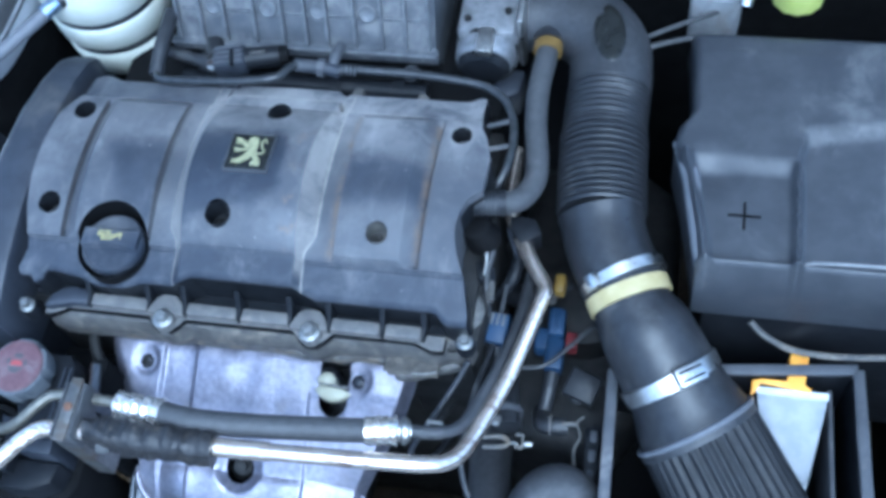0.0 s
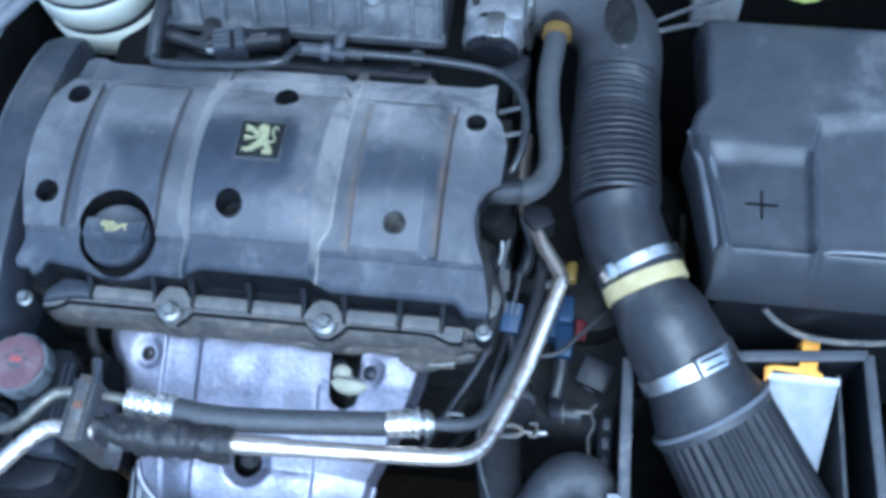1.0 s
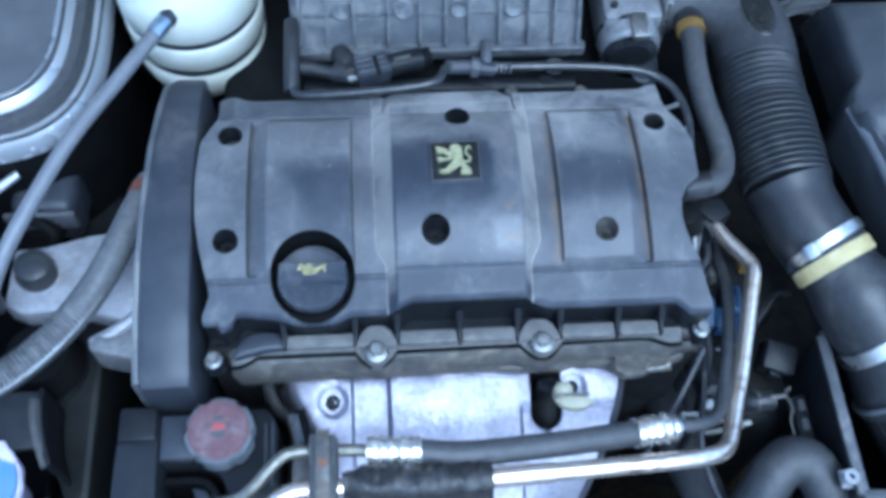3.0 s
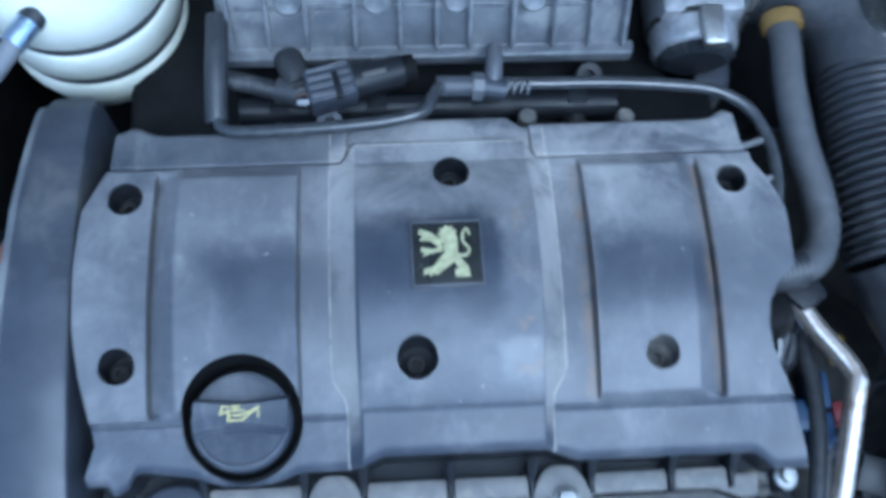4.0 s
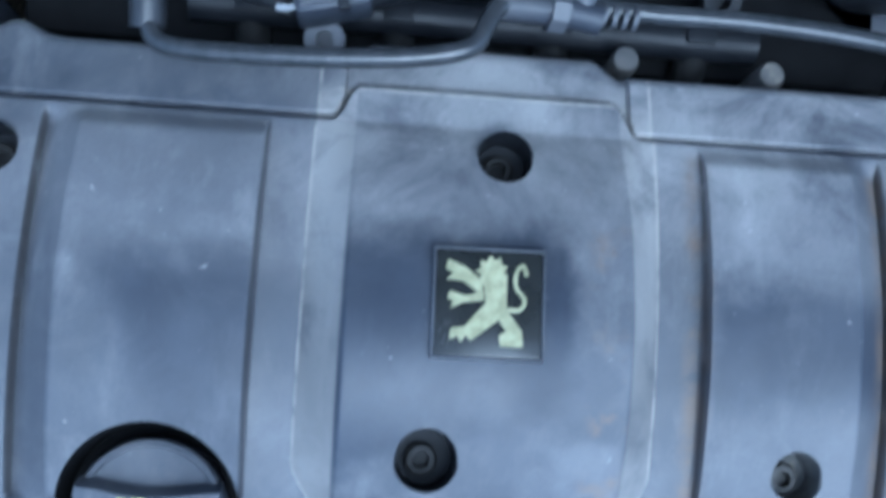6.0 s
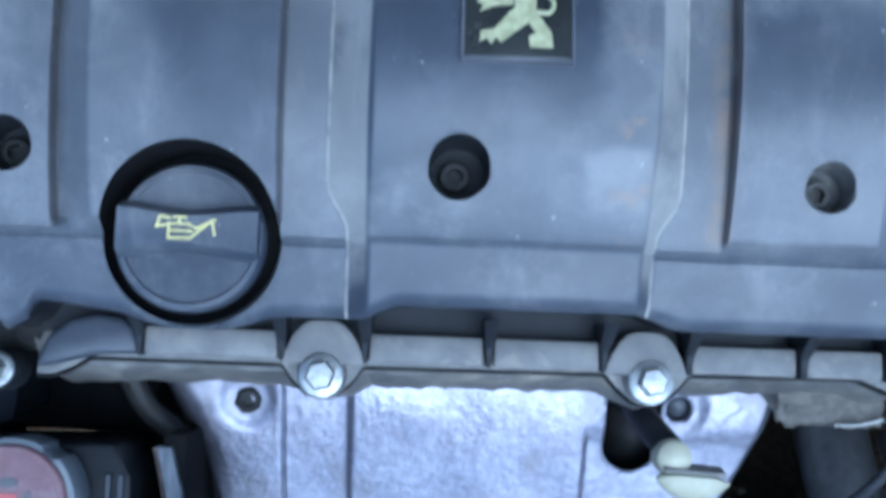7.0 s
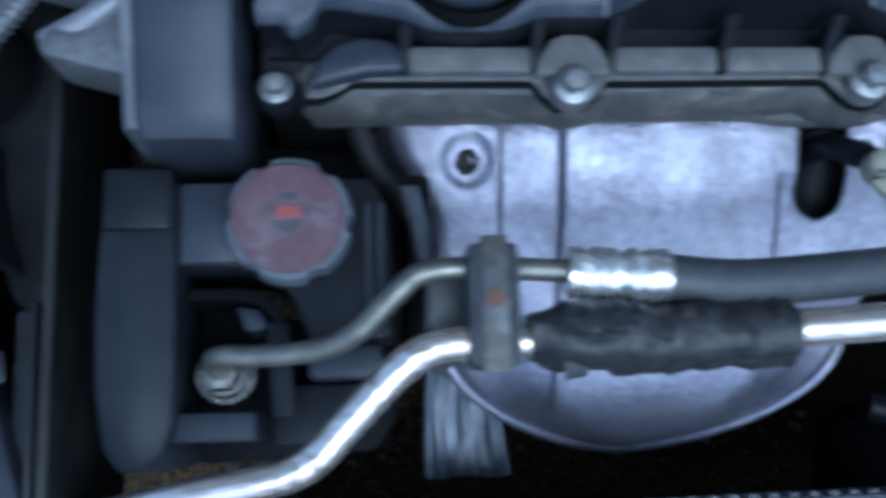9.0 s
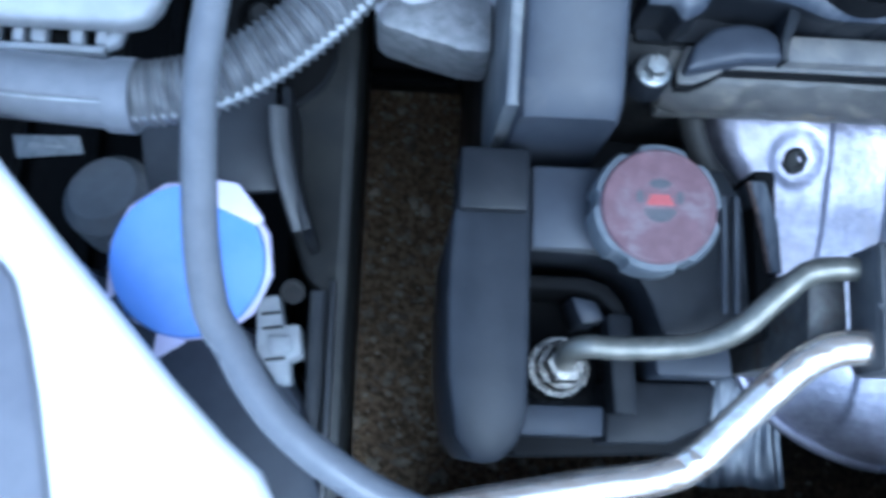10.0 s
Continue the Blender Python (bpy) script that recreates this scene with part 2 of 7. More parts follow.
    total = op("ADD", total, op("MULTIPLY", mottle, op("SUBTRACT", 1.0, op("MULTIPLY", dark_patches, 0.5))))
    polish = op("MULTIPLY", band(xw, 0.030, 0.050, 0.002), band(yw, -0.116, -0.093, 0.003))
    grains = op("MULTIPLY", total, rise(speck(900.0, 3.0), -0.5, 0.6))
    def blend(fac, a, colour):
        k = n.new("ShaderNodeMix")
        k.data_type = "RGBA"
        link(fac, k.inputs["Factor"])
        link(a, k.inputs[6])
        k.inputs[7].default_value = (*colour, 1)
        return k.outputs[2]
    dusty = blend(op("MINIMUM", grains, 1.0), base, (0.305, 0.298, 0.295))
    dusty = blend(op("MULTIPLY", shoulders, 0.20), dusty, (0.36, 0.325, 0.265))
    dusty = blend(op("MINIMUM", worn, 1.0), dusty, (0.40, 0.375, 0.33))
    runs = op("ADD", op("ADD", band(x, 0.078, 0.084, 0.003), band(x, 0.147, 0.1535, 0.003)), op("MULTIPLY", band(x, 0.040, 0.053, 0.004), rise(speck(60.0), 0.5, 0.65)))
    runs = op("MULTIPLY", op("MULTIPLY", runs, band(y, -0.12, 0.014, 0.004)), op("MULTIPLY", rise(speck(70.0), 0.35, 0.65), 0.7))
    rusty = blend(op("MINIMUM", runs, 1.0), dusty, (0.17, 0.125, 0.09))
    # near-black lines along the panel steps: shade put in with the dirt
    creases = op("ADD", op("ADD", band(x, 0.0834, 0.0841, 0.0004), band(x, 0.1515, 0.1530, 0.0006)), op("ADD", band(x, -0.0743, -0.0737, 0.0004), band(x, -0.1545, -0.1532, 0.0005)))
    creases = op("MULTIPLY", op("MULTIPLY", creases, band(y, -0.12, 0.016, 0.003)), op("MULTIPLY", rise(speck(90.0), 0.2, 0.5), 0.65))
    rusty = blend(op("MINIMUM", creases, 1.0), rusty, (0.022, 0.017, 0.014))
    link(rusty, shade.inputs["Base Color"])
    rough = shade.inputs["Roughness"].links[0].from_socket
    link(op("SUBTRACT", op("ADD", rough, op("MULTIPLY", grains, 0.3)), op("MULTIPLY", polish, 0.12)), shade.inputs["Roughness"])
    link(op("ADD", op("MULTIPLY", polish, 0.2), 0.32), shade.inputs["Specular IOR Level"])
    return m


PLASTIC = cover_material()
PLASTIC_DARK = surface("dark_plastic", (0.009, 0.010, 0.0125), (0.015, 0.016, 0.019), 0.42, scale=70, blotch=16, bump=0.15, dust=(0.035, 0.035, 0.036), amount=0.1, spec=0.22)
BELT_PLASTIC = surface("belt_cover_plastic", (0.030, 0.0335, 0.044), (0.041, 0.045, 0.057), 0.40, spec=0.4, scale=60, blotch=12, bump=0.15, dust=(0.085, 0.084, 0.085), amount=0.15)
FLANGE = surface("flange_plastic", (0.062, 0.060, 0.059), (0.103, 0.097, 0.088), 0.55, scale=90, blotch=45, bump=0.3, dust=(0.185, 0.165, 0.135), amount=0.4)
RUBBER = surface("hose_rubber", (0.018, 0.019, 0.022), (0.03, 0.031, 0.035), 0.38, scale=120, blotch=20, bump=0.2, dust=(0.07, 0.07, 0.07), amount=0.25)
RUBBER_DUSTY = surface("dusty_rubber", (0.028, 0.029, 0.033), (0.048, 0.049, 0.053), 0.46, scale=200, blotch=22, bump=0.3, dust=(0.075, 0.076, 0.08), amount=0.35)
LEDGE = surface("ledge_dust", (0.098, 0.096, 0.095), (0.145, 0.139, 0.130), 0.6, scale=90, blotch=50, bump=0.25, dust=(0.21, 0.19, 0.165), amount=0.4)
BLUED = surface("bluish_plate_steel", (0.05, 0.056, 0.07), (0.11, 0.118, 0.135), 0.33, 0.4, scale=60, blotch=30, bump=0.2, fine=300, stretch=(4, 1, 1))
BARE = surface("dull_bracket_steel", (0.12, 0.12, 0.12), (0.2, 0.195, 0.185), 0.5, 0.7, scale=150, blotch=40, bump=0.4, fine=300, dust=(0.13, 0.11, 0.09), amount=0.4)
RUBBER_GREY = surface("grey_rubber", (0.050, 0.051, 0.055), (0.068, 0.069, 0.073), 0.52, scale=150, blotch=25, bump=0.2, dust=(0.115, 0.115, 0.117), amount=0.15)
# void black, used also as the colour of deep shade in gaps
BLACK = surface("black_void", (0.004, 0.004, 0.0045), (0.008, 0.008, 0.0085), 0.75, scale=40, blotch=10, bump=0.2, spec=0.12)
# lengthwise streaks: brown mottling, with reflections put into the second colour
ALU = surface("aluminium_pipe", (1.0, 0.92, 0.83), (0.78, 0.66, 0.55), 0.14, 0.9, scale=260, blotch=70, bump=0.10, fine=130, dust=(0.24, 0.15, 0.10), amount=0.25, stretch=(0.30, 1, 1))
FERRULE = surface("crimped_chrome", (1.0, 0.98, 0.95), (0.66, 0.61, 0.54), 0.24, 0.85, scale=110, blotch=120, bump=0.2, fine=140, dust=(0.14, 0.10, 0.07), amount=0.05)
SHIELD = surface("pressed_shield", (0.235, 0.229, 0.275), (0.33, 0.322, 0.38), 0.41, 0.85, scale=190, blotch=24, bump=0.6, fine=260, dust=(0.27, 0.255, 0.28), amount=0.35)
STEEL = surface("zinc_steel", (0.6, 0.6, 0.58), (0.72, 0.72, 0.7), 0.33, 1.0, scale=200, blotch=60, bump=0.25, fine=700)
BOLT = surface("dull_zinc", (0.27, 0.275, 0.27), (0.4, 0.4, 0.385), 0.38, 0.9, scale=300, blotch=160, bump=0.4, fine=600, dust=(0.2, 0.19, 0.17), amount=0.2)
CAST = surface("cast_aluminium", (0.36, 0.36, 0.385), (0.47, 0.47, 0.50), 0.55, 0.55, scale=160, blotch=30, bump=0.5, fine=600, dust=(0.31, 0.305, 0.31), amount=0.3)
BLOCK = surface("oily_casting", (0.014, 0.014, 0.014), (0.03, 0.029, 0.028), 0.6, 0.2, scale=60, blotch=15, bump=0.6, fine=250, spec=0.3)
FUSE_GREY = surface("fuse_grey", (0.24, 0.25, 0.265), (0.34, 0.35, 0.36), 0.5, scale=60, blotch=20, bump=0.15, dust=(0.22, 0.215, 0.21), amount=0.35)
RUSTY = surface("rusty_bolt", (0.045, 0.033, 0.03), (0.1, 0.07, 0.06), 0.6, 0.4, scale=300, blotch=120, bump=0.5)
TAN = surface("yellow_ring", (0.42, 0.35, 0.16), (0.52, 0.45, 0.24), 0.55, scale=80, blotch=40, bump=0.1)
ORANGE = surface("orange_plastic", (0.8, 0.36, 0.03), (0.85, 0.45, 0.06), 0.45, scale=80, blotch=40, bump=0.1)
TANK = surface("milky_tank", (0.52, 0.54, 0.46), (0.62, 0.63, 0.56), 0.4, scale=25, blotch=10, bump=0.1)
WHITE = surface("white_paint", (0.8, 0.8, 0.82), (0.84, 0.84, 0.85), 0.25, scale=30, blotch=6, bump=0.02, coat=0.5)
PALE = surface("pale_plastic", (0.5, 0.52, 0.55), (0.6, 0.62, 0.64), 0.5, scale=60, blotch=20, bump=0.15, dust=(0.32, 0.32, 0.31), amount=0.3)
BLUE = surface("blue_cap", (0.15, 0.27, 0.72), (0.19, 0.31, 0.77), 0.42, scale=40, blotch=20, bump=0.05)
VIOLET = surface("pale_violet_plastic", (0.62, 0.56, 0.78), (0.72, 0.68, 0.85), 0.45, scale=40, blotch=20, bump=0.05)
RED = surface("faded_red", (0.105, 0.055, 0.064), (0.14, 0.078, 0.088), 0.55, scale=160, blotch=60, bump=0.1, dust=(0.17, 0.13, 0.14), amount=0.5)
RED_BRIGHT = surface("red_print", (0.30, 0.06, 0.06), (0.34, 0.08, 0.08), 0.5, scale=160, blotch=60, bump=0.1)
YELLOW_INK = surface("yellow_ink", (0.5, 0.45, 0.15), (0.58, 0.52, 0.22), 0.5, scale=300, blotch=120, bump=0.0)
GOLD = surface("pale_gold", (0.24, 0.24, 0.13), (0.40, 0.39, 0.23), 0.4, scale=300, blotch=160, bump=0.1, dust=(0.07, 0.068, 0.045), amount=0.05)
GLOSS = surface("gloss_black", (0.012, 0.013, 0.012), (0.02, 0.021, 0.02), 0.18, scale=80, blotch=40, bump=0.0)
PANEL = surface("slam_panel_plastic", (0.088, 0.093, 0.103), (0.12, 0.125, 0.136), 0.5, scale=60, blotch=14, bump=0.15, dust=(0.22, 0.22, 0.215), amount=0.4)
CREAM = surface("cream_plastic", (0.31, 0.30, 0.215), (0.40, 0.385, 0.29), 0.5, scale=60, blotch=40, bump=0.1)
DIRTY = surface("dirty_casting", (0.1, 0.098, 0.095), (0.17, 0.165, 0.155), 0.65, 0.3, scale=150, blotch=60, bump=0.6, fine=400, dust=(0.2, 0.17, 0.13), amount=0.4)
CONN_BLUE = surface("blue_connector", (0.014, 0.034, 0.08), (0.022, 0.048, 0.11), 0.5, scale=60, blotch=40, bump=0.1)
CONN_RED = surface("red_connector", (0.11, 0.012, 0.016), (0.15, 0.02, 0.024), 0.5, scale=60, blotch=40, bump=0.1)
SILVER_PAINT = surface("silver_paint", (0.42, 0.44, 0.48), (0.5, 0.52, 0.56), 0.3, 0.5, scale=30, blotch=8, bump=0.05, dust=(0.3, 0.3, 0.3), amount=0.2)
EARTH = surface("damp_earth", (0.048, 0.036, 0.023), (0.22, 0.162, 0.102), 0.9, scale=150, blotch=6, bump=0.9, fine=180, dust=(0.19, 0.115, 0.055), amount=0.12, spec=0.12)
# ground under the engine darkened: its shade is put into the colour
nt = EARTH.node_tree
co = nt.nodes.new("ShaderNodeTexCoord")
reach = nt.nodes.new("ShaderNodeVectorMath")
reach.operation = "DISTANCE"
reach.inputs[1].default_value = (0.27, 0.04, 0.0)
nt.links.new(co.outputs["Object"], reach.inputs[0])
patchy = nt.nodes.new("ShaderNodeTexNoise")
patchy.inputs["Scale"].default_value = 9.0
nt.links.new(co.outputs["Object"], patchy.inputs["Vector"])
edge = nt.nodes.new("ShaderNodeMath")
edge.operation = "MULTIPLY_ADD"
edge.inputs[1].default_value = -0.16
nt.links.new(patchy.outputs["Fac"], edge.inputs[0])
nt.links.new(reach.outputs["Value"], edge.inputs[2])
shadowy = nt.nodes.new("ShaderNodeMapRange")
shadowy.interpolation_type = "SMOOTHSTEP"
shadowy.inputs["From Min"].default_value, shadowy.inputs["From Max"].default_value = 0.35, 0.27
shadowy.inputs["To Max"].default_value = 0.82
nt.links.new(edge.outputs[0], shadowy.inputs["Value"])
soil = nt.nodes.new("ShaderNodeMix")
soil.data_type = "RGBA"
soil.inputs[7].default_value = (0.03, 0.026, 0.021, 1)
nt.links.new(shadowy.outputs["Result"], soil.inputs["Factor"])
nt.links.new(nt.nodes["Principled BSDF"].inputs["Base Color"].links[0].from_socket, soil.inputs[6])
nt.links.new(soil.outputs[2], nt.nodes["Principled BSDF"].inputs["Base Color"])
TUBE_GREY = surface("grey_tube_rubber", (0.135, 0.14, 0.157), (0.16, 0.165, 0.182), 0.36, scale=150, blotch=18, bump=0.08, dust=(0.19, 0.193, 0.205), amount=0.1)
STONE = surface("grit_stone", (0.075, 0.06, 0.042), (0.30, 0.26, 0.20), 0.85, scale=45, blotch=90, dust=(0.62, 0.57, 0.48), amount=0.05, bump=0.5, fine=400, spec=0.15)


# ---- ground and bay ----
def ground_bump(x, y):
    return 0.012 * noise.noise(Vector((x * 6, y * 6, 3))) + 0.006 * noise.noise(Vector((x * 25, y * 25, 8)))


bm = sheet(110, 110, lambda u, v: Vector((-0.35 + (u - 0.5) * 1.6, (v - 0.5) * 1.6 - 0.1, ground_bump(-0.35 + (u - 0.5) * 1.6, (v - 0.5) * 1.6 - 0.1))))
far = 60.0
edges = [e for e in bm.edges if e.is_boundary]
ext = bmesh.ops.extrude_edge_only(bm, edges=edges)
for v in ext["geom"]:
    if isinstance(v, bmesh.types.BMVert):
        v.co.x, v.co.y, v.co.z = (v.co.x + 0.35) * far, (v.co.y + 0.1) * far, 0.0
solo("ground", bm, EARTH, "damp dark brown earth strewn with grit under the car", "ground", kind="structure")

rng = random.Random(4)
verts, faces = [], []
for k in range(3000):
    if k < 2500:
        x, y = rng.uniform(-0.42, -0.1), rng.uniform(-0.45, 0.25)
    else:
        x, y = rng.uniform(-0.1, 0.35), rng.uniform(-0.45, -0.15)
    r = rng.choice((0.0015, 0.002, 0.003, 0.003, 0.004, 0.005, 0.0075)) * rng.uniform(0.6, 1.1)
    z = ground_bump(x, y)
    at = len(verts)
    turn = rng.uniform(0, 6.28)
    for a, b, c in ((1, 0, 0), (0, 1, 0), (-1, 0, 0), (0, -1, 0), (0.5, 0.6, 0.55), (-0.6, 0.4, 0.5), (-0.3, -0.7, 0.6), (0.6, -0.4, 0.45)):
        q = r * rng.uniform(0.75, 1.25)
        ca, sa = math.cos(turn), math.sin(turn)
        verts.append((x + q * (a * ca - b * sa), y + q * (a * sa + b * ca) * 0.75, z + q * c * 0.7))
    faces += [(at + i, at + j, at + k2, at + l) for i, j, k2, l in ((0, 1, 5, 4), (1, 2, 6, 5), (2, 3, 7, 6), (3, 0, 4, 7), (4, 5, 6, 7))]
for k in range(90):
    x, y = rng.uniform(-0.40, -0.18), rng.uniform(-0.45, 0.25)
    r, z, turn, at = rng.uniform(0.005, 0.011), ground_bump(x, y), rng.uniform(0, 6.28), len(verts)
    for a, b, c in ((1, 0, 0), (0, 1, 0), (-1, 0, 0), (0, -1, 0), (0.5, 0.6, 0.55), (-0.6, 0.4, 0.5), (-0.3, -0.7, 0.6), (0.6, -0.4, 0.45)):
        q = r * rng.uniform(0.7, 1.25)
        ca, sa = math.cos(turn), math.sin(turn)
        verts.append((x + q * (a * ca - b * sa), y + q * (a * sa + b * ca) * 0.6, z + q * c * 0.6))
    faces += [(at + i, at + j, at + k2, at + l) for i, j, k2, l in ((0, 1, 5, 4), (1, 2, 6, 5), (2, 3, 7, 6), (3, 0, 4, 7), (4, 5, 6, 7))]
me = bpy.data.meshes.new("gravel")
me.from_pydata(verts, [], faces)
tagged(new("gravel", me), "pale angular grit scattered over the dark earth", "gravel", kind="stuff")
me.materials.append(STONE)

# walls of the engine bay, plain and unseen, added to keep side light out
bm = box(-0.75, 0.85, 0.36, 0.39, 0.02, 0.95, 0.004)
solo("wall_bulkhead", bm, BLACK, "plain black wall added for the bulkhead behind the engine", "bulkhead", kind="structure")
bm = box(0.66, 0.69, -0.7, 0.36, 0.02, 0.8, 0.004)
solo("wall_wing_inner", bm, BLACK, "plain black wall added for the inner wing beside the battery", "inner wing", kind="structure")
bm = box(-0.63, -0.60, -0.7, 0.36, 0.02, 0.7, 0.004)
solo("wall_wing_outer", bm, BLACK, "plain black wall added for the inner wing behind the turret", "inner wing", kind="structure")

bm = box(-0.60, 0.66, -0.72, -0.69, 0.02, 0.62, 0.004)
solo("wall_bumper", bm, BLACK, "plain black wall added for the bumper in front of the bay", "bumper", kind="structure")

# black block added where the ground goes dark, in place of shade
dark_block = thing("dark_block", "plain black block added low under the engine", "crossmember")
part("beam", box(-0.596, 0.10, 0.030, 0.20, 0.13, 0.20, 0.012), BLACK, dark_block)
part("flange", box(-0.596, 0.10, 0.018, 0.029, 0.185, 0.198, 0.003), BLACK, dark_block)

# the open bonnet, hinged behind the engine; unseen, added to block and bounce light
bonnet = thing("bonnet", "unseen open white bonnet put over the engine bay", "bonnet")
mo = Matrix.Translation((0.03, 0.44, 0.98)) @ pose(0, 0, 0, -57, 0, 0)
rings = []
for i in range(13):
    t = -1 + i / 6
    w = 0.66 * t
    sag = 0.05 * (1 - t * t)
    rings.append([mo @ Vector((w, -s * 0.92, 0.012 + sag * (1 - 0.6 * s) - 0.03 * s ** 4)) for s in (0.0, 0.1, 0.25, 0.4, 0.55, 0.7, 0.85, 0.95, 1.0)])
ob = part("skin", loft(rings, caps=False, closed=False), WHITE, bonnet)
mod = ob.modifiers.new("thickness", "SOLIDIFY")
mod.thickness = 0.002
part("lining", box(-0.55, 0.55, -0.80, -0.06, -0.02, 0.0, 0.008, m=mo), surface("bonnet_primer", (0.6, 0.6, 0.62), (0.66, 0.66, 0.67), 0.6, scale=30, bump=0.1), bonnet, "white painted inner panel")

# ---- engine cover ----
Y_FRONT, Y_REAR = -0.122, 0.0195


def base_z(y):
    return 0.805 - 2.3 * (y + 0.047) ** 2


def crown_z(y):
    return 0.826 - 5.6 * (y + 0.055) ** 2


def cover_z(x, y):
    yr = Y_REAR + 0.0145 * smooth(-0.052, -0.043, x) * (1 - smooth(0.053, 0.062, x))
    yc = min(max(y, Y_FRONT), yr)
    b = base_z(yc)
    side = 0.0
    hump = 0.004 * max(0.0, 1 - ((yc + 0.05) / 0.07) ** 2)
    if x < 0:
        ramp = max(0.0, min(1.0, (x + 0.1532) / 0.0142))
        side = -0.005 * smooth(-0.1545, -0.1532, x) * (1 - ramp) + (0.0045 + hump) * ramp * (1 - smooth(-0.0744, -0.0733, x))
    else:
        ramp = max(0.0, min(1.0, (0.1520 - x) / 0.0142))
        side = -0.005 * (1 - ramp) * (1 - smooth(0.1520, 0.1533, x)) + (0.0045 + hump) * ramp * smooth(0.0833, 0.0844, x)
    fade = smooth(Y_FRONT, Y_FRONT + 0.004, y) * (1 - smooth(yr - 0.01, yr, y))
    z = b + side * fade
    pinch = 0.0075 * smooth(-0.103, -0.120, y) + 0.003 * smooth(0.016, 0.034, y)
    xl, xr = -0.0575 + pinch, 0.0675 - pinch
    w = max(0.0, min(1.0, (x - xl) / (-0.042 - xl), (xr - x) / (xr - 0.054)))
    z += w * max(0.0, crown_z(yc) - b)
    if y < Y_FRONT:
        z -= 0.0024 * (1 - smooth(Y_FRONT - 0.0014, Y_FRONT, y)) + 0.34 * (Y_FRONT - y) + 0.0012 * (1 - w) * math.exp(-((y - Y_FRONT + 0.0014) / 0.0010) ** 2)
        front = y_front(x)
        if y < front + 0.005:
            t = (front + 0.005 - y) / 0.005
            z -= 0.004 * t * t
    if y > yr:
        z -= 0.003 * smooth(yr, yr + 0.0018, y) + 0.3 * (y - yr) + 0.0034 * math.exp(-((y - yr - 0.0022) / 0.0011) ** 2) + (0.003 if w > 0.5 else 0)
        rear = y_rear(x)
        if y > rear - 0.004:
            t = (y - rear + 0.004) / 0.004
            z -= 0.003 * t * t
    return z


def y_front(x):
    y = -0.150 + 0.005 * smooth(-0.045, -0.03, x) * (1 - smooth(0.055, 0.075, x))
    y += 0.003 * smooth(-0.13, -0.165, x) - 0.0055 * math.exp(-((x + 0.105) / 0.023) ** 4)
    y -= 0.008 * math.exp(-((x + 0.170) / 0.0065) ** 4)
    return y - 0.006 * smooth(-0.165, -0.18, x) - 0.009 * smooth(0.167, 0.181, x)


def y_rear(x):
    y = 0.048 + 0.008 * smooth(-0.05, -0.038, x) * (1 - smooth(0.045, 0.058, x))
    y += 0.006 * math.exp(-((x - 0.178) / 0.007) ** 2) + 0.006 * math.exp(-((x + 0.172) / 0.009) ** 2)
    return y


LEFT = [(-0.17, -0.187), (-0.145, -0.188), (-0.132, -0.1825), (-0.115, -0.186), (-0.098, -0.190), (-0.073, -0.1935), (-0.04, -0.1945), (-0.006, -0.193), (0.008, -0.187), (0.02, -0.182), (0.06, -0.182)]
RIGHT = [(-0.17, 0.194), (-0.145, 0.196), (-0.125, 0.190), (-0.108, 0.183), (-0.096, 0.1795), (-0.085, 0.1785), (-0.074, 0.1800), (-0.062, 0.1860), (-0.054, 0.196), (-0.02, 0.197), (0.0, 0.191), (0.012, 0.1845), (0.03, 0.1825), (0.06, 0.182)]


def cover_place(u, v):
    x0, y0 = -0.1881 + 0.3762 * u, -0.150 + 0.195 * v
    lo, hi = lerp_table(LEFT, y0), lerp_table(RIGHT, y0)
    x = x0
    if x0 < -0.16:
        x = -0.16 + (lo + 0.16) * (x0 + 0.16) / (-0.0281)
    elif x0 > 0.16:
        x = 0.16 + (hi - 0.16) * (x0 - 0.16) / 0.0281
    y = y0
    if y0 < -0.126:
        y = -0.126 + (y_front(x) + 0.126) * (y0 + 0.126) / (-0.024)
    elif y0 > 0.038:
        y = 0.038 + (y_rear(x) - 0.038) * (y0 - 0.038) / 0.007
    return Vector((x, y, cover_z(x, y)))


HOLES = [(-0.170, 0.0, 0.0095), (0.011, 0.007, 0.0098), (0.170, 0.0, 0.0085), (-0.170, -0.094, 0.0095), (-0.012, -0.099, 0.0105), (0.118, -0.099, 0.0088)]
CAP = Vector((-0.105, -0.1230, 0.789))
engine_cover = thing("engine_cover", "dusty dark grey plastic engine top cover with ribbed panels", "engine cover")
bm = sheet(396, 195, cover_place, [circle_hole(*h) for h in HOLES] + [circle_hole(CAP.x, CAP.y, 0.0314)],
           skirt=(lambda c: Vector((c.x, c.y + (0.0015 if c.y < -0.13 else 0), c.z - 0.008)), lambda c: Vector((c.x, c.y, 0.7425))))
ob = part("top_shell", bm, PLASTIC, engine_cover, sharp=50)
# steep walls: clean darker plastic, holding the shade below the lip too
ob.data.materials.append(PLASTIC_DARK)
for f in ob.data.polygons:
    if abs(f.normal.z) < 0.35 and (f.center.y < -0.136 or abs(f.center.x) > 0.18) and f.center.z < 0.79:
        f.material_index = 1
PALE_WELL = surface("pale_well", (0.06, 0.06, 0.06), (0.115, 0.11, 0.10), 0.65, scale=200, blotch=90, bump=0.3, dust=(0.19, 0.17, 0.14), amount=0.4)
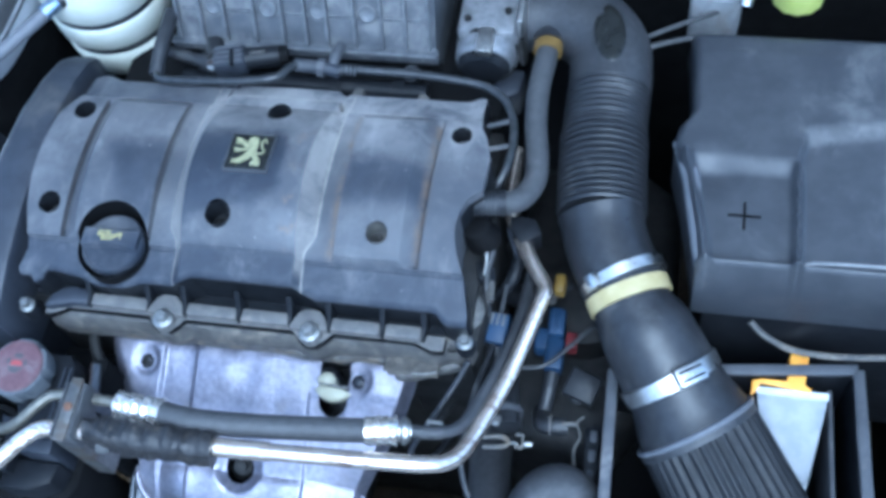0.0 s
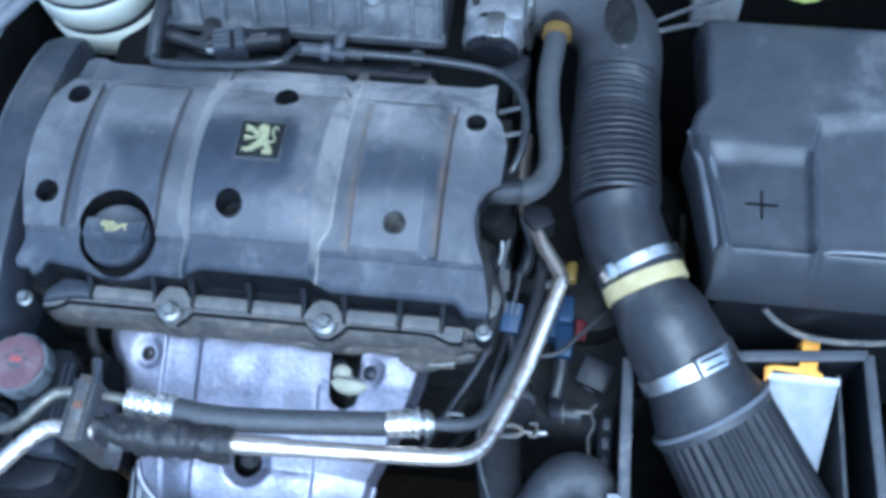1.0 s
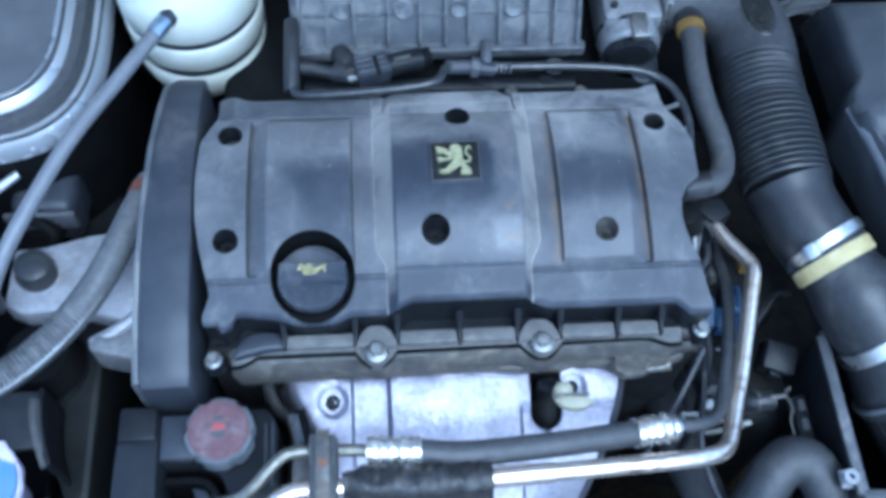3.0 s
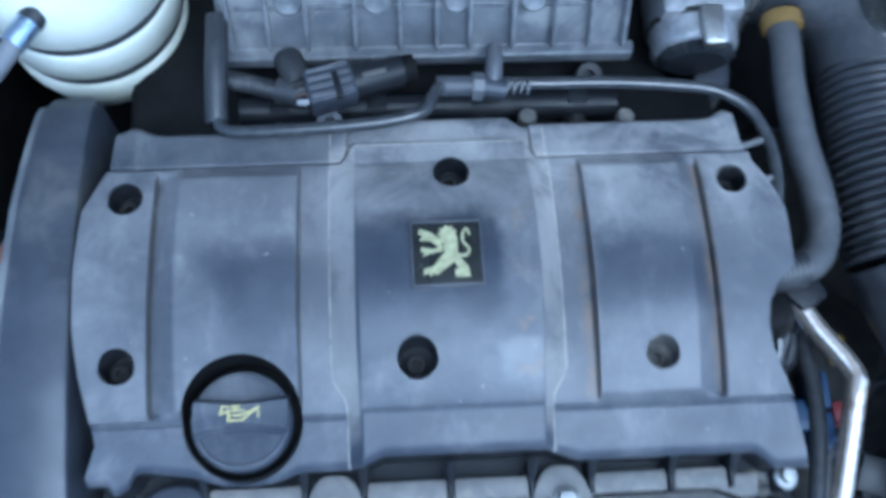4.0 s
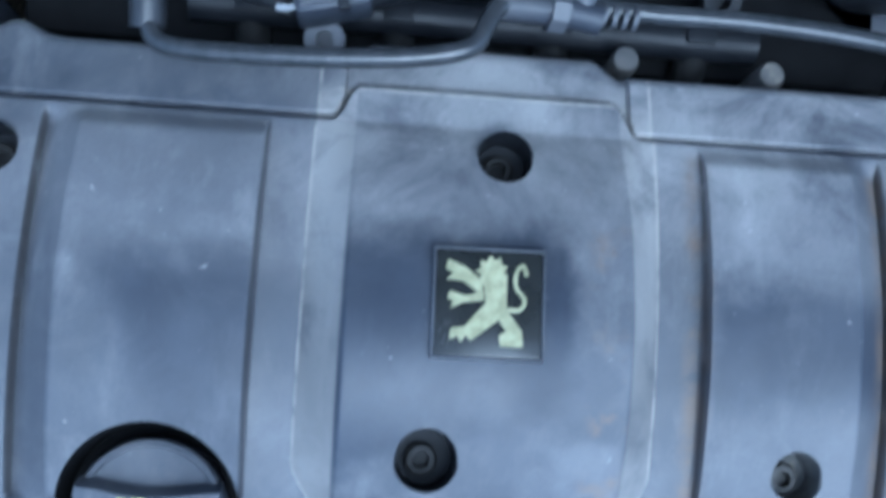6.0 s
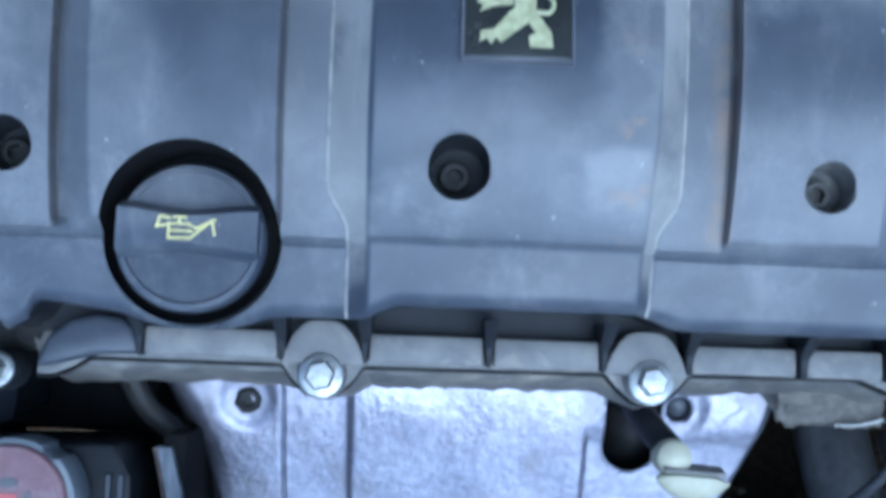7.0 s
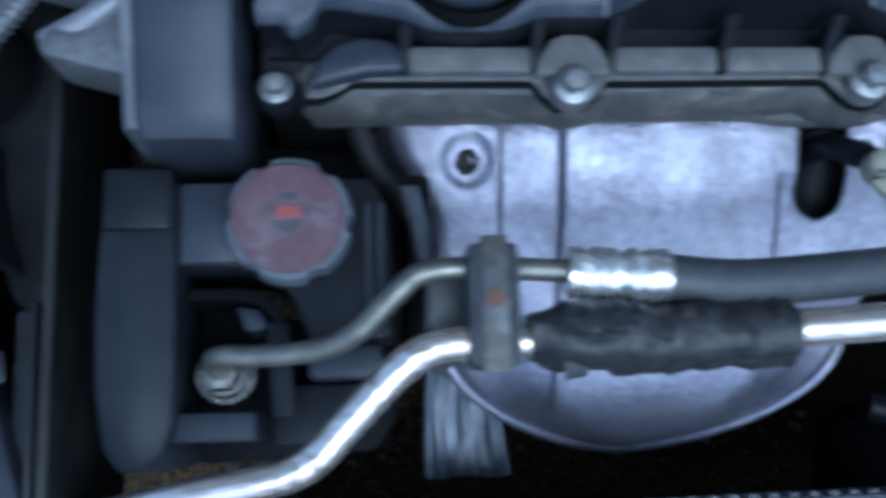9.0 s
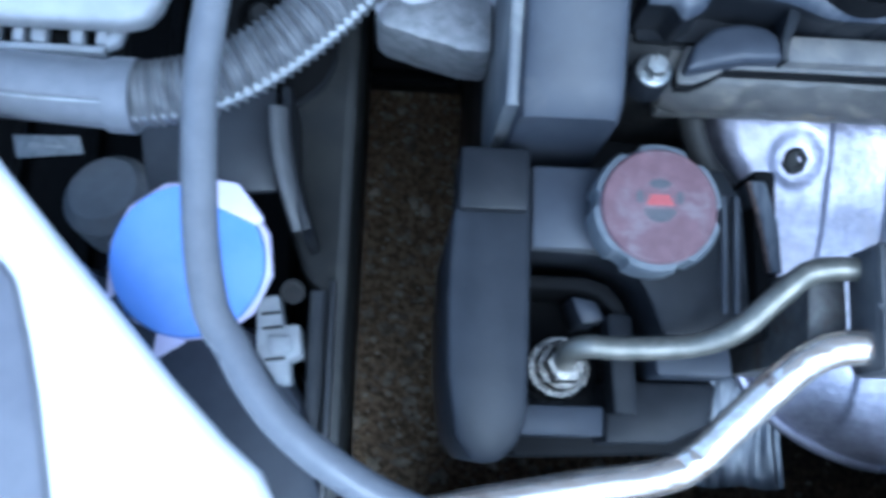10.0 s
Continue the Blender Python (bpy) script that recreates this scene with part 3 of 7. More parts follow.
GRIMY_SCREW = surface("grimy_screw", (0.035, 0.034, 0.033), (0.075, 0.07, 0.063), 0.5, 0.4, scale=300, blotch=150, bump=0.4)
for hx, hy, r in HOLES:
    top = cover_z(hx, hy) + 0.001
    pale = hx > 0.1 and hy < -0.05
    low = top - (0.014 if pale else 0.019)
    bm = lathe([(r + 0.0004, top - 0.001), (r * 0.97, top - 0.006), (r * 0.92, low), (r * 0.5, low), (0.0, low)], Matrix.Translation((hx, hy, 0)), 28)
    bmesh.ops.delete(bm, geom=[f for f in bm.faces if len(f.verts) > 4 and f.calc_center_median().z > top - 0.004], context="FACES")
    # deep wells take a darker plastic, with their shade in its colour
    well = part("screw_well", bm, PALE_WELL if pale else PLASTIC_DARK, engine_cover, "pale recessed screw well" if pale else "dark recessed screw well")
    dx, dy = (-0.001, -0.001) if not pale else (-0.0015, -0.0015)
    bm = lathe([(0.0058, 0.0), (0.0058, 0.0035), (0.0048, 0.0045), (0.0030, 0.0045), (0.0026, 0.001), (0.0, 0.001)], Matrix.Translation((hx + dx, hy + dy, low)), 12)
    part("screw", bm, GRIMY_SCREW if pale else BLOCK, well, "hex socket screw head")
# filler well coloured black, putting its shade into the surface
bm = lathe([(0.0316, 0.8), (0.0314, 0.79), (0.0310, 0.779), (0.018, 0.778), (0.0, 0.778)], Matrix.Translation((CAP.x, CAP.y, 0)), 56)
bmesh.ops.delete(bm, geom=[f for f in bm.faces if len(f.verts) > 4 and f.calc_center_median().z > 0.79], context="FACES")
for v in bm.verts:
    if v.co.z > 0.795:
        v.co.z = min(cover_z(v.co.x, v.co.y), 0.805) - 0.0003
part("filler_well", bm, BLACK, engine_cover, "well round the oil filler cap, black for its shade")

# front ledge, ribs, flange and bolts of the cover
for a, b in ((-0.128, -0.077), (-0.042, 0.002), (0.006, 0.047), (0.083, 0.124), (0.128, 0.158)):
    part("ledge", prism([(a, -0.1655), (b, -0.1655), (b, -0.1545), (a, -0.1545)], 0.742, 0.7570, 0.0015), LEDGE, engine_cover, "pale grey dusty front ledge")
bm = prism([(-0.129, -0.1655), (-0.131, -0.1550), (-0.137, -0.1515), (-0.146, -0.1505), (-0.157, -0.1530), (-0.165, -0.1600), (-0.169, -0.172), (-0.160, -0.170), (-0.146, -0.1662)], 0.742, 0.7585, 0.003, 3)
part("ledge", bm, BELT_PLASTIC, engine_cover, "rounded dark end of the ledge")
for x in (-0.1295, -0.0755, -0.0435, 0.004, 0.0485, 0.0815, 0.126, 0.160):
    bm = bmesh.new()
    prism([(-0.1660, 0.744), (-0.1660, 0.7578), (-0.1585, 0.7600), (-0.1480, 0.7750), (-0.1480, 0.744)], -0.0011, 0.0011, 0.0004, 1, m=Matrix(((0, 0, 1, x), (1, 0, 0, 0), (0, 1, 0, 0), (0, 0, 0, 1))), bm=bm)
    for v in bm.verts:
        v.co.x = x + (v.co.x - x) * (0.7 + 1.9 * smooth(-0.166, -0.149, v.co.y))
    part("rib", bm, PLASTIC_DARK, engine_cover)
PLATE = [(-0.166, -0.1605), (-0.170, -0.170), (-0.170, -0.1765), (-0.164, -0.1765), (-0.157, -0.1735), (-0.150, -0.1692), (-0.076, -0.1692), (-0.0715, -0.1755), (-0.066, -0.1800), (-0.060, -0.1812), (-0.054, -0.1800), (-0.0485, -0.1755), (-0.044, -0.1692),
         (0.050, -0.1685), (0.0555, -0.1745), (0.061, -0.1790), (0.067, -0.1802), (0.073, -0.1790), (0.0785, -0.1745), (0.084, -0.168), (0.150, -0.1668), (0.158, -0.170), (0.167, -0.1735), (0.176, -0.1725), (0.177, -0.1605)]
# dark strip laid in the gap behind the ledge for its shade
part("rear_floor", box(-0.186, 0.186, -0.1560, -0.143, 0.7440, 0.7480, 0.0), PLASTIC_DARK, engine_cover)
part("foot_plate", prism([(x, y + 0.0022) for x, y in PLATE], 0.7485, 0.7505, 0.0006, 1), LEDGE, engine_cover, "pale dusty foot of the cover")
# black strip put in for the shadow gap under the foot plate
part("seam_shade", prism([(x * 1.004, y + 0.0006) for x, y in PLATE], 0.7442, 0.7484, 0.0), BLACK, engine_cover, "black strip holding the shade of the seam")
outline = [(-0.170, -0.160), (-0.174, -0.170), (-0.172, -0.177), (-0.163, -0.1795), (-0.150, -0.1785), (-0.078, -0.1775), (-0.071, -0.1805), (-0.060, -0.1835), (-0.049, -0.1805), (-0.042, -0.1775), (0.049, -0.1765), (0.056, -0.1795), (0.067, -0.1825), (0.078, -0.1795), (0.085, -0.176), (0.15, -0.174), (0.168, -0.178), (0.18, -0.172), (0.197, -0.171), (0.200, -0.157), (0.188, -0.152), (0.176, -0.160)]
BOLTS = [(-0.182, -0.173, 0.760), (-0.060, -0.171, 0.7575), (0.067, -0.169, 0.7575), (0.1925, -0.161, 0.7515)]
for x in (-0.0595, 0.065):
    half = [(0.0166, -0.1668), (0.0152, -0.1625), (0.0131, -0.1580), (0.0106, -0.1540), (0.0076, -0.1512), (0.0040, -0.1500)]
    seat = [(x + a, y) for a, y in half] + [(x - a, y) for a, y in reversed(half)]
    bm = prism(seat, 0.742, 0.7572, 0.0012, 2)
    for v in bm.verts:
        if v.co.z > 0.75:
            v.co.z += 0.10 * max(0.0, v.co.y + 0.1640)
    part("bolt_seat", bm, LEDGE, engine_cover, "pale dusty arched seat behind a bolt")
for x, y, z in BOLTS:
    m = Matrix.Translation((x, y, z - 0.005))
    size = 0.78 if abs(x) > 0.15 else 1.0
    m = m @ Matrix.Diagonal((size, size, 1, 1))
    br = 0.0105 if abs(x) > 0.15 else 0.0098
    boss = part("bolt_boss", lathe([(br, -0.010), (br * 0.97, 0.002), (br * 0.88, 0.004), (0.0, 0.004)], m, 28), PLASTIC_DARK if abs(x) > 0.15 else LEDGE, engine_cover)
    bm = lathe([(0.0086, 0.003), (0.0086, 0.0052), (0.0072, 0.006)], m, 28)
    lathe([(0.0058, 0.006), (0.0060, 0.0100), (0.0050, 0.0116), (0.0, 0.0119)], m @ pose(0, 0, 0, 0, 0, 12), 6, bm)
    part("flange_bolt", bm, BOLT, boss, "bright zinc hex bolt", sharp=30)

# badge with a plain pale figure
mb = Matrix.Translation((0.0052, -0.047, crown_z(-0.047) + 0.0005)) @ pose(0, 0, 0, -5.5, 0, 0.5)
badge = thing("badge", "square gloss black badge with a pale gold figure on the cover", "badge")
bm = box(-0.0177, 0.0177, -0.0177, 0.0177, -0.003, 0.0012, 0.0008, m=mb)
part("plate", bm, GLOSS, badge)
bm = bmesh.new()
for x0, x1, y0, y1 in ((-0.0187, 0.0187, 0.0177, 0.0187), (-0.0187, 0.0187, -0.0187, -0.0177), (-0.0187, -0.0177, -0.0177, 0.0177), (0.0177, 0.0187, -0.0177, 0.0177)):
    box(x0, x1, y0, y1, -0.003, 0.0016, 0.0004, 1, mb, bm)
part("frame", bm, PLASTIC_PLAIN, badge, "scuffed grey edge")
bm = bmesh.new()
SHAPES = [
    [(0.05 + (0.31 if k % 2 else 0.22) * math.cos(2 * math.pi * k / 18), 0.60 + (0.31 if k % 2 else 0.22) * math.sin(2 * math.pi * k / 18)) for k in range(18)],
    [(-0.12, 0.45), (0.33, 0.55), (0.33, -0.12), (-0.05, -0.2), (-0.08, 0.2)],
    [(-0.78, 0.80), (-0.45, 0.66), (-0.1, 0.4), (-0.15, 0.16), (-0.5, 0.40), (-0.8, 0.42), (-0.68, 0.55), (-0.82, 0.62)],
    [(-0.74, 0.20), (-0.45, 0.12), (-0.1, 0.22), (-0.1, 0.04), (-0.45, 0.0), (-0.72, -0.12), (-0.66, 0.02), (-0.78, 0.06)],
    [(-0.05, -0.02), (0.2, -0.3), (-0.32, -0.72), (-0.42, -0.62), (-0.5, -0.76), (-0.58, -0.64), (-0.72, -0.72), (-0.7, -0.5), (-0.45, -0.46), (-0.18, -0.12)],
    [(0.05, -0.1), (0.33, -0.1), (0.62, -0.5), (0.65, -0.8), (0.22, -0.8), (0.2, -0.58), (0.33, -0.52)],
]
for k, poly in enumerate(SHAPES):
    prism([(0.0177 * a, 0.0177 * b) for a, b in poly], 0.0012, 0.00155 + 0.00004 * k, 0.0, m=mb, bm=bm)
tube([mb @ Vector((0.0177 * a, 0.0177 * b, 0.0014)) for a, b in ((0.33, -0.1), (0.58, -0.1), (0.66, 0.1), (0.5, 0.32), (0.5, 0.6), (0.62, 0.74), (0.7, 0.55))], 0.0008, 8, 0.001, bm=bm)
part("figure", bm, GOLD, badge, "pale gold flat figure")

# oil filler cap
oil_cap = thing("oil_filler_cap", "round dark grey oil filler cap with a yellow oil can symbol", "filler cap")
bm = lathe([(0.025, 0.7785), (0.0262, 0.783), (0.0265, 0.7925), (0.0255, 0.7942), (0.0236, 0.7945), (0.0230, 0.7932), (0.0, 0.7935)], Matrix.Translation((CAP.x, CAP.y - 0.001, 0)), 56)
part("disc", bm, PLASTIC, oil_cap)
rings = []
for i in range(29):
    x = -0.0245 + 0.049 * i / 28
    half = 0.0073 + 0.0012 * math.cos(math.pi * i / 28 * 2)
    top = 0.8015 - 0.002 * (x / 0.0245) ** 2
    rings.append([Vector((CAP.x + x, CAP.y + 0.001 + y, z)) for y, z in ((-half - 0.0016, 0.7925), (-half, top - 0.002), (-half + 0.0015, top), (half - 0.0015, top + 0.0006), (half, top - 0.0015), (half + 0.002, 0.7925))])
part("grip", loft(rings), PLASTIC, oil_cap)


def strokes(lines, m, size, width, height):
    """Flat strokes between points on the plane of m."""
    bm = bmesh.new()
    for n, ((ax, ay), (bx, by)) in enumerate(lines):
        a, b = Vector((ax, ay)) * size, Vector((bx, by)) * size
        d = (b - a).normalized()
        s = Vector((-d.y, d.x)) * width / 2
        e = d * width / 2
        prism([tuple(p) for p in (a - e - s, b + e - s, b + e + s, a - e + s)], 0, height + 0.00003 * n, 0, m=m, bm=bm)
    return bm


CAN = [((-0.55, -0.35), (0.15, -0.35)), ((0.15, -0.35), (0.85, 0.25)), ((0.85, 0.25), (0.95, -0.2)), ((-0.55, -0.35), (-0.55, 0.12)), ((-0.55, 0.12), (0.1, 0.12)), ((0.1, 0.12), (0.35, -0.02)),
       ((0.35, -0.02), (0.95, 0.28)), ((-0.55, 0.1), (-0.95, 0.0)), ((-0.95, 0.0), (-0.85, 0.35)), ((-0.85, 0.35), (-0.55, 0.3)), ((-0.2, 0.12), (-0.2, 0.32)), ((-0.4, 0.34), (0.0, 0.34)), ((-0.5, -0.1), (0.2, -0.12))]
for k, stroke in enumerate(CAN):
    part("symbol_stroke", strokes([stroke], Matrix.Translation((CAP.x, CAP.y + 0.0015, 0.8008 + 0.00003 * k)), 0.0105, 0.00072, 0.0012), YELLOW_INK, oil_cap, "yellow stroke of the oil can symbol")

# ---- timing belt cover ----
belt_cover = thing("timing_belt_cover", "tall black plastic timing belt cover at the engine's end", "belt cover")
TOPS = [(-0.196, 0.7695), (-0.19, 0.7735), (-0.15, 0.787), (-0.10, 0.797), (-0.05, 0.802), (0.0, 0.80), (0.04, 0.793), (0.065, 0.785), (0.078, 0.776)]


def belt_ring(y, x0, x1, top, low=0.62, r=0.005):
    pts = [(x0, low), (x0, top - r), (x0 + r * 0.3, top - r * 0.3), (x0 + r, top), (x1 - r, top), (x1 - r * 0.3, top - r * 0.3), (x1, top - r), (x1, low)]
    return [Vector((x, y, z)) for x, z in pts]


rings = []
for i in range(41):
    y = -0.1965 + 0.2745 * i / 40
    grow = -0.002 * smooth(-0.1925, -0.1965, y) - 0.003 * smooth(0.065, 0.078, y)
    left = lerp_table([(-0.207, -0.235), (-0.1, -0.2345), (0.0, -0.231), (0.078, -0.226)], y)
    rings.append(belt_ring(y, left - grow * 0.5, -0.1955 + grow * 0.5, lerp_table(TOPS, y) + grow, 0.70))
part("front_half", loft(rings), BELT_PLASTIC, belt_cover)
rings = []
for i in range(41):
    y = -0.192 + 0.264 * i / 40
    left = lerp_table([(-0.207, -0.240), (-0.1, -0.2395), (0.0, -0.236), (0.078, -0.231)], y)
    rings.append(belt_ring(y, left, left + 0.006, lerp_table(TOPS, y) - 0.006, 0.66, 0.002))
part("rear_half", loft(rings), PANEL, belt_cover, "thin rear half of the belt cover")
bm = box(-0.236, -0.196, -0.193, 0.07, 0.42, 0.70, 0.004)
part("lower_cover", bm, PLASTIC_DARK, belt_cover)

# ---- cylinder head and block ----
engine = thing("engine_block", "oily dark cast engine block under the cover", "engine")
part("cylinder_head", box(-0.19, 0.195, -0.166, 0.045, 0.62, 0.7435, 0.004), BLOCK, engine)
# next three: plain dark blocks added to hide ground where it is dark
part("corner_infill", box(-0.198, -0.118, -0.222, -0.15, 0.50, 0.585, 0.008), BLOCK, engine, "dark block hiding the ground beside the pump")
part("side_infill", prism([(-0.232, -0.203), (-0.15, -0.203), (-0.14, -0.17), (-0.195, -0.165), (-0.232, -0.17)], 0.42, 0.655, 0.008), BLACK, engine, "black block added below the belt cover")
part("gearbox_infill", box(0.196, 0.305, 0.0, 0.30, 0.30, 0.59, 0.02), BLACK, engine, "black block added beside the gearbox")
part("crankcase", box(-0.19, 0.2, -0.15, 0.06, 0.2, 0.618, 0.01), BLOCK, engine)
rag = random.Random(21)
lip = []
for (ax, ay), (bx, by) in zip(outline, outline[1:]):
    n = max(1, int(math.hypot(bx - ax, by - ay) / 0.005))
    lip += [(ax + (bx - ax) * i / n + rag.uniform(-1, 1) * 0.0004, ay + (by - ay) * i / n + rag.uniform(-1, 1) * 0.0009) for i in range(n)]
rings = []
for inset, z in ((0.0085, 0.7438), (0.0060, 0.7425), (0.0022, 0.7330), (0.0, 0.7255), (0.0010, 0.7225), (0.0030, 0.7160)):
    rings.append([Vector((x, y + 0.0018 + inset * smooth(-0.163, -0.171, y), z + 0.0012 * noise.noise(Vector((x * 150, inset * 900, 4))))) for x, y in lip])
bm = loft(rings)
part("head_top", bm, FLANGE, engine, "brown-dusted cast edge of the cylinder head")
bm = prism([(-0.17, -0.174), (-0.12, -0.173), (0.03, -0.172), (0.05, -0.175), (0.085, -0.175), (0.1, -0.171), (0.125, -0.172), (0.135, -0.184), (0.15, -0.183), (0.168, -0.175), (0.186, -0.170), (0.186, -0.15), (-0.17, -0.15)], 0.705, 0.7165, 0.002)
part("head_flange", bm, DIRTY, engine, "dirty cast aluminium head flange")
bm = prism([(0.13, -0.16), (0.2, -0.16), (0.205, -0.12), (0.2, -0.02), (0.13, -0.02)], 0.55, 0.735, 0.006)
part("end_housing", bm, BLOCK, engine, "dull cast water outlet housing")
part("housing_rod", tube([(0.2035, -0.097, 0.738), (0.2055, -0.118, 0.738)], 0.0030, 12), FLANGE, engine, "pale cast rod")
part("housing_cap", lathe([(0.020, 0.735), (0.020, 0.741), (0.017, 0.744), (0.0, 0.7445)], Matrix.Translation((0.182, -0.128, -0.004)), 28), DIRTY, engine, "dull round cover plate")
# black block added to darken the gap behind the cover
part("rear_infill", box(-0.19, 0.19, 0.062, 0.30, 0.45, 0.738, 0.012), BLACK, engine, "black block added under the plenum")
for x, y in ((0.062, 0.060), (0.122, 0.058)):
    bm = lathe([(0.0058, 0.70), (0.0058, 0.766), (0.0048, 0.768), (0.0, 0.7682)], Matrix.Translation((x, y, 0)), 16)
    part("stud", bm, FLANGE, engine, "pale cast stud behind the cover")

# ---- exhaust heat shield ----
SHIELD_L = [(-0.325, -0.03), (-0.316, -0.048), (-0.305, -0.068), (-0.29, -0.088), (-0.27, -0.104), (-0.245, -0.114), (-0.204, -0.125), (-0.185, -0.137), (-0.165, -0.144)]
SHIELD_R = [(-0.325, 0.03), (-0.316, 0.042), (-0.305, 0.06), (-0.29, 0.082), (-0.27, 0.100), (-0.235, 0.121), (-0.21, 0.133), (-0.19, 0.141), (-0.165, 0.146)]
SHIELD_Z = [(-0.325, 0.575), (-0.318, 0.598), (-0.306, 0.618), (-0.29, 0.63), (-0.27, 0.641), (-0.25, 0.655), (-0.21, 0.678), (-0.185, 0.688), (-0.165, 0.694)]


def eased(table, y):
    return sum(lerp_table(table, y + d) for d in (-0.008, -0.004, 0.0, 0.004, 0.008)) / 5


def shield_edge(y):
    """Side edges and height of the pressing, rounded off below like a bowl."""
    lo, hi, z = eased(SHIELD_L, max(y, -0.262)), eased(SHIELD_R, max(y, -0.262)), eased(SHIELD_Z, max(y, -0.262))
    if y < -0.262:
        t = min(1.0, (-0.262 - y) / 0.058)
        k = max(0.0, 1 - t * t) ** 0.62
        lo, hi = -0.003 + (lo + 0.003) * k, -0.003 + (hi + 0.003) * k
        z -= 0.075 * (1 - max(0.0, 1 - t ** 1.7) ** 0.55)
    return lo, hi, z


def shield_place(u, v):
    y = -0.3195 + 0.1545 * (v ** 1.35)
    lo, hi, z = shield_edge(y)
    x = lo + (hi - lo) * u
    z -= 0.0034 * smooth(-0.0838, -0.0803, x) * (1 - smooth(-0.0540, -0.0505, x))
    z -= 0.0030 * smooth(0.0530, 0.0562, x) * (1 - smooth(-0.2, -0.19, y))
    edge = min(u, 1 - u)
    z -= 0.016 * (1 - smooth(0.0, 0.030, edge)) + 0.007 * (1 - smooth(0.0, 0.060, u)) * smooth(-0.24, -0.2, y) + 0.016 * (1 - smooth(0.0, 0.26, edge)) * smooth(-0.225, -0.29, y)
    d = math.hypot(x + 0.004, y + 0.258)
    z -= 0.006 * (1 - smooth(0.012, 0.024, d))
    for px, py in ((-0.098, -0.184), (0.096, -0.182)):
        d = math.hypot(x - px, y - py)
        z -= 0.0022 * (1 - smooth(0.008, 0.015, d))
    return Vector((x, y, z + 0.0012 * noise.noise(Vector((x * 40, y * 40, 2)))))


def slot(x, y):
    cx, half = 0.0755, 0.0125
    if y > -0.199:
        return abs(x - cx) - half
    return math.hypot(x - cx, y + 0.199) - half


shield = thing("heat_shield", "pressed bare aluminium exhaust heat shield on the engine's front", "heat shield")
bm = sheet(260, 110, shield_place, [slot, circle_hole(-0.004, -0.258, 0.0125), circle_hole(0.096, -0.182, 0.0055)], cell=0.0017)
ob = part("pressing", bm, SHIELD, shield, sharp=60)
mod = ob.modifiers.new("thickness", "SOLIDIFY")
mod.thickness, mod.offset = 0.0012, -1
bm = lathe([(0.0105, -0.0016), (0.0100, 0.0006), (0.0085, 0.0014), (0.0072, 0.0008), (0.0066, -0.001)], aim((-0.098, -0.184, 0.6840), (0, -0.35, 1)), 32)
washer = part("washer", bm, SHIELD, shield, "raised ring pressed round the bolt")
part("small_bolt", lathe([(0.0058, -0.006), (0.0056, -0.0015), (0.0040, -0.0005), (0.0, -0.0003)], aim((0.096, -0.1825, 0.6845), (0, -0.35, 1)), 18), BELT_PLASTIC, shield, "dull grey-blue bolt head in its hole")
rolled = []
for k in range(33):
    a = math.pi * k / 32
    y = -0.262 - 0.0585 * math.sin(a)
    lo, hi, z = shield_edge(y)
    rolled.append((lo if k < 16 else hi if k > 16 else -0.003, y - 0.001, z - 0.020 - 0.004 * math.cos(a) ** 2))
part("rolled_edge", tube(rolled, 0.0031, 12, 0.003), SHIELD, shield)
bm = lathe([(0.0066, -0.004), (0.0064, 0.0015), (0.0048, 0.0030), (0.0030, 0.0031), (0.0026, 0.0015), (0.0, 0.0015)], aim((-0.098, -0.184, 0.6840), (0.1, -0.35, 1)), 14, wobble=lambda a, r, h: 1 + 0.06 * math.cos(6 * a) + 0.05 * math.sin(2 * a))
part("bolt", bm, BLOCK, washer, "dark grimy bolt head", sharp=30)
bm = lathe([(0.0085, -0.012), (0.0085, -0.004), (0.006, -0.003), (0.006, 0.003), (0.0045, 0.004), (0.0, 0.004)], aim((-0.004, -0.256, 0.642), (0, -0.45, 1)), 16)
part("centre_bolt", bm, BLOCK, shield, "dark sunken bolt head")
bm = lathe([(0.018, -0.02), (0.018, -0.0185), (0.0, -0.0185)], aim((-0.004, -0.256, 0.642), (0, -0.45, 1)), 24)
part("backing", bm, BLACK, shield)
flange = part("side_flange", prism([(-0.1305, -0.2035), (-0.1235, -0.2035), (-0.1185, -0.222), (-0.1172, -0.243), (-0.1225, -0.243), (-0.1258, -0.222)], 0.6700, 0.7175, 0.0006, 1), BLUED, shield, "bent bluish side flange")
part("rusty_edge", tube([(-0.1308, -0.204, 0.7168), (-0.1263, -0.222, 0.7168), (-0.1228, -0.243, 0.7168)], 0.0011, 8), RUSTY, flange)
# near-black roll in place of the shadow on the shield's left shoulder
part("shaded_fold", tube([(-0.150, -0.168, 0.6965), (-0.1475, -0.178, 0.6945), (-0.141, -0.190, 0.6900), (-0.131, -0.199, 0.6850), (-0.125, -0.212, 0.679)], 0.0062, 14, 0.003, flat=0.8), BLOCK, shield, "rolled shoulder of the pressing, shade put into its dark colour")
manifold = thing("exhaust_manifold", "dark rusty exhaust manifold below the shield", "manifold")
for x in (-0.09, -0.03, 0.03, 0.09):
    part("runner", tube([(x, -0.14, 0.66), (x * 0.9, -0.2, 0.64), (x * 0.55, -0.25, 0.57), (x * 0.2, -0.26, 0.48)], 0.019, 16, 0.01), BLOCK, manifold)
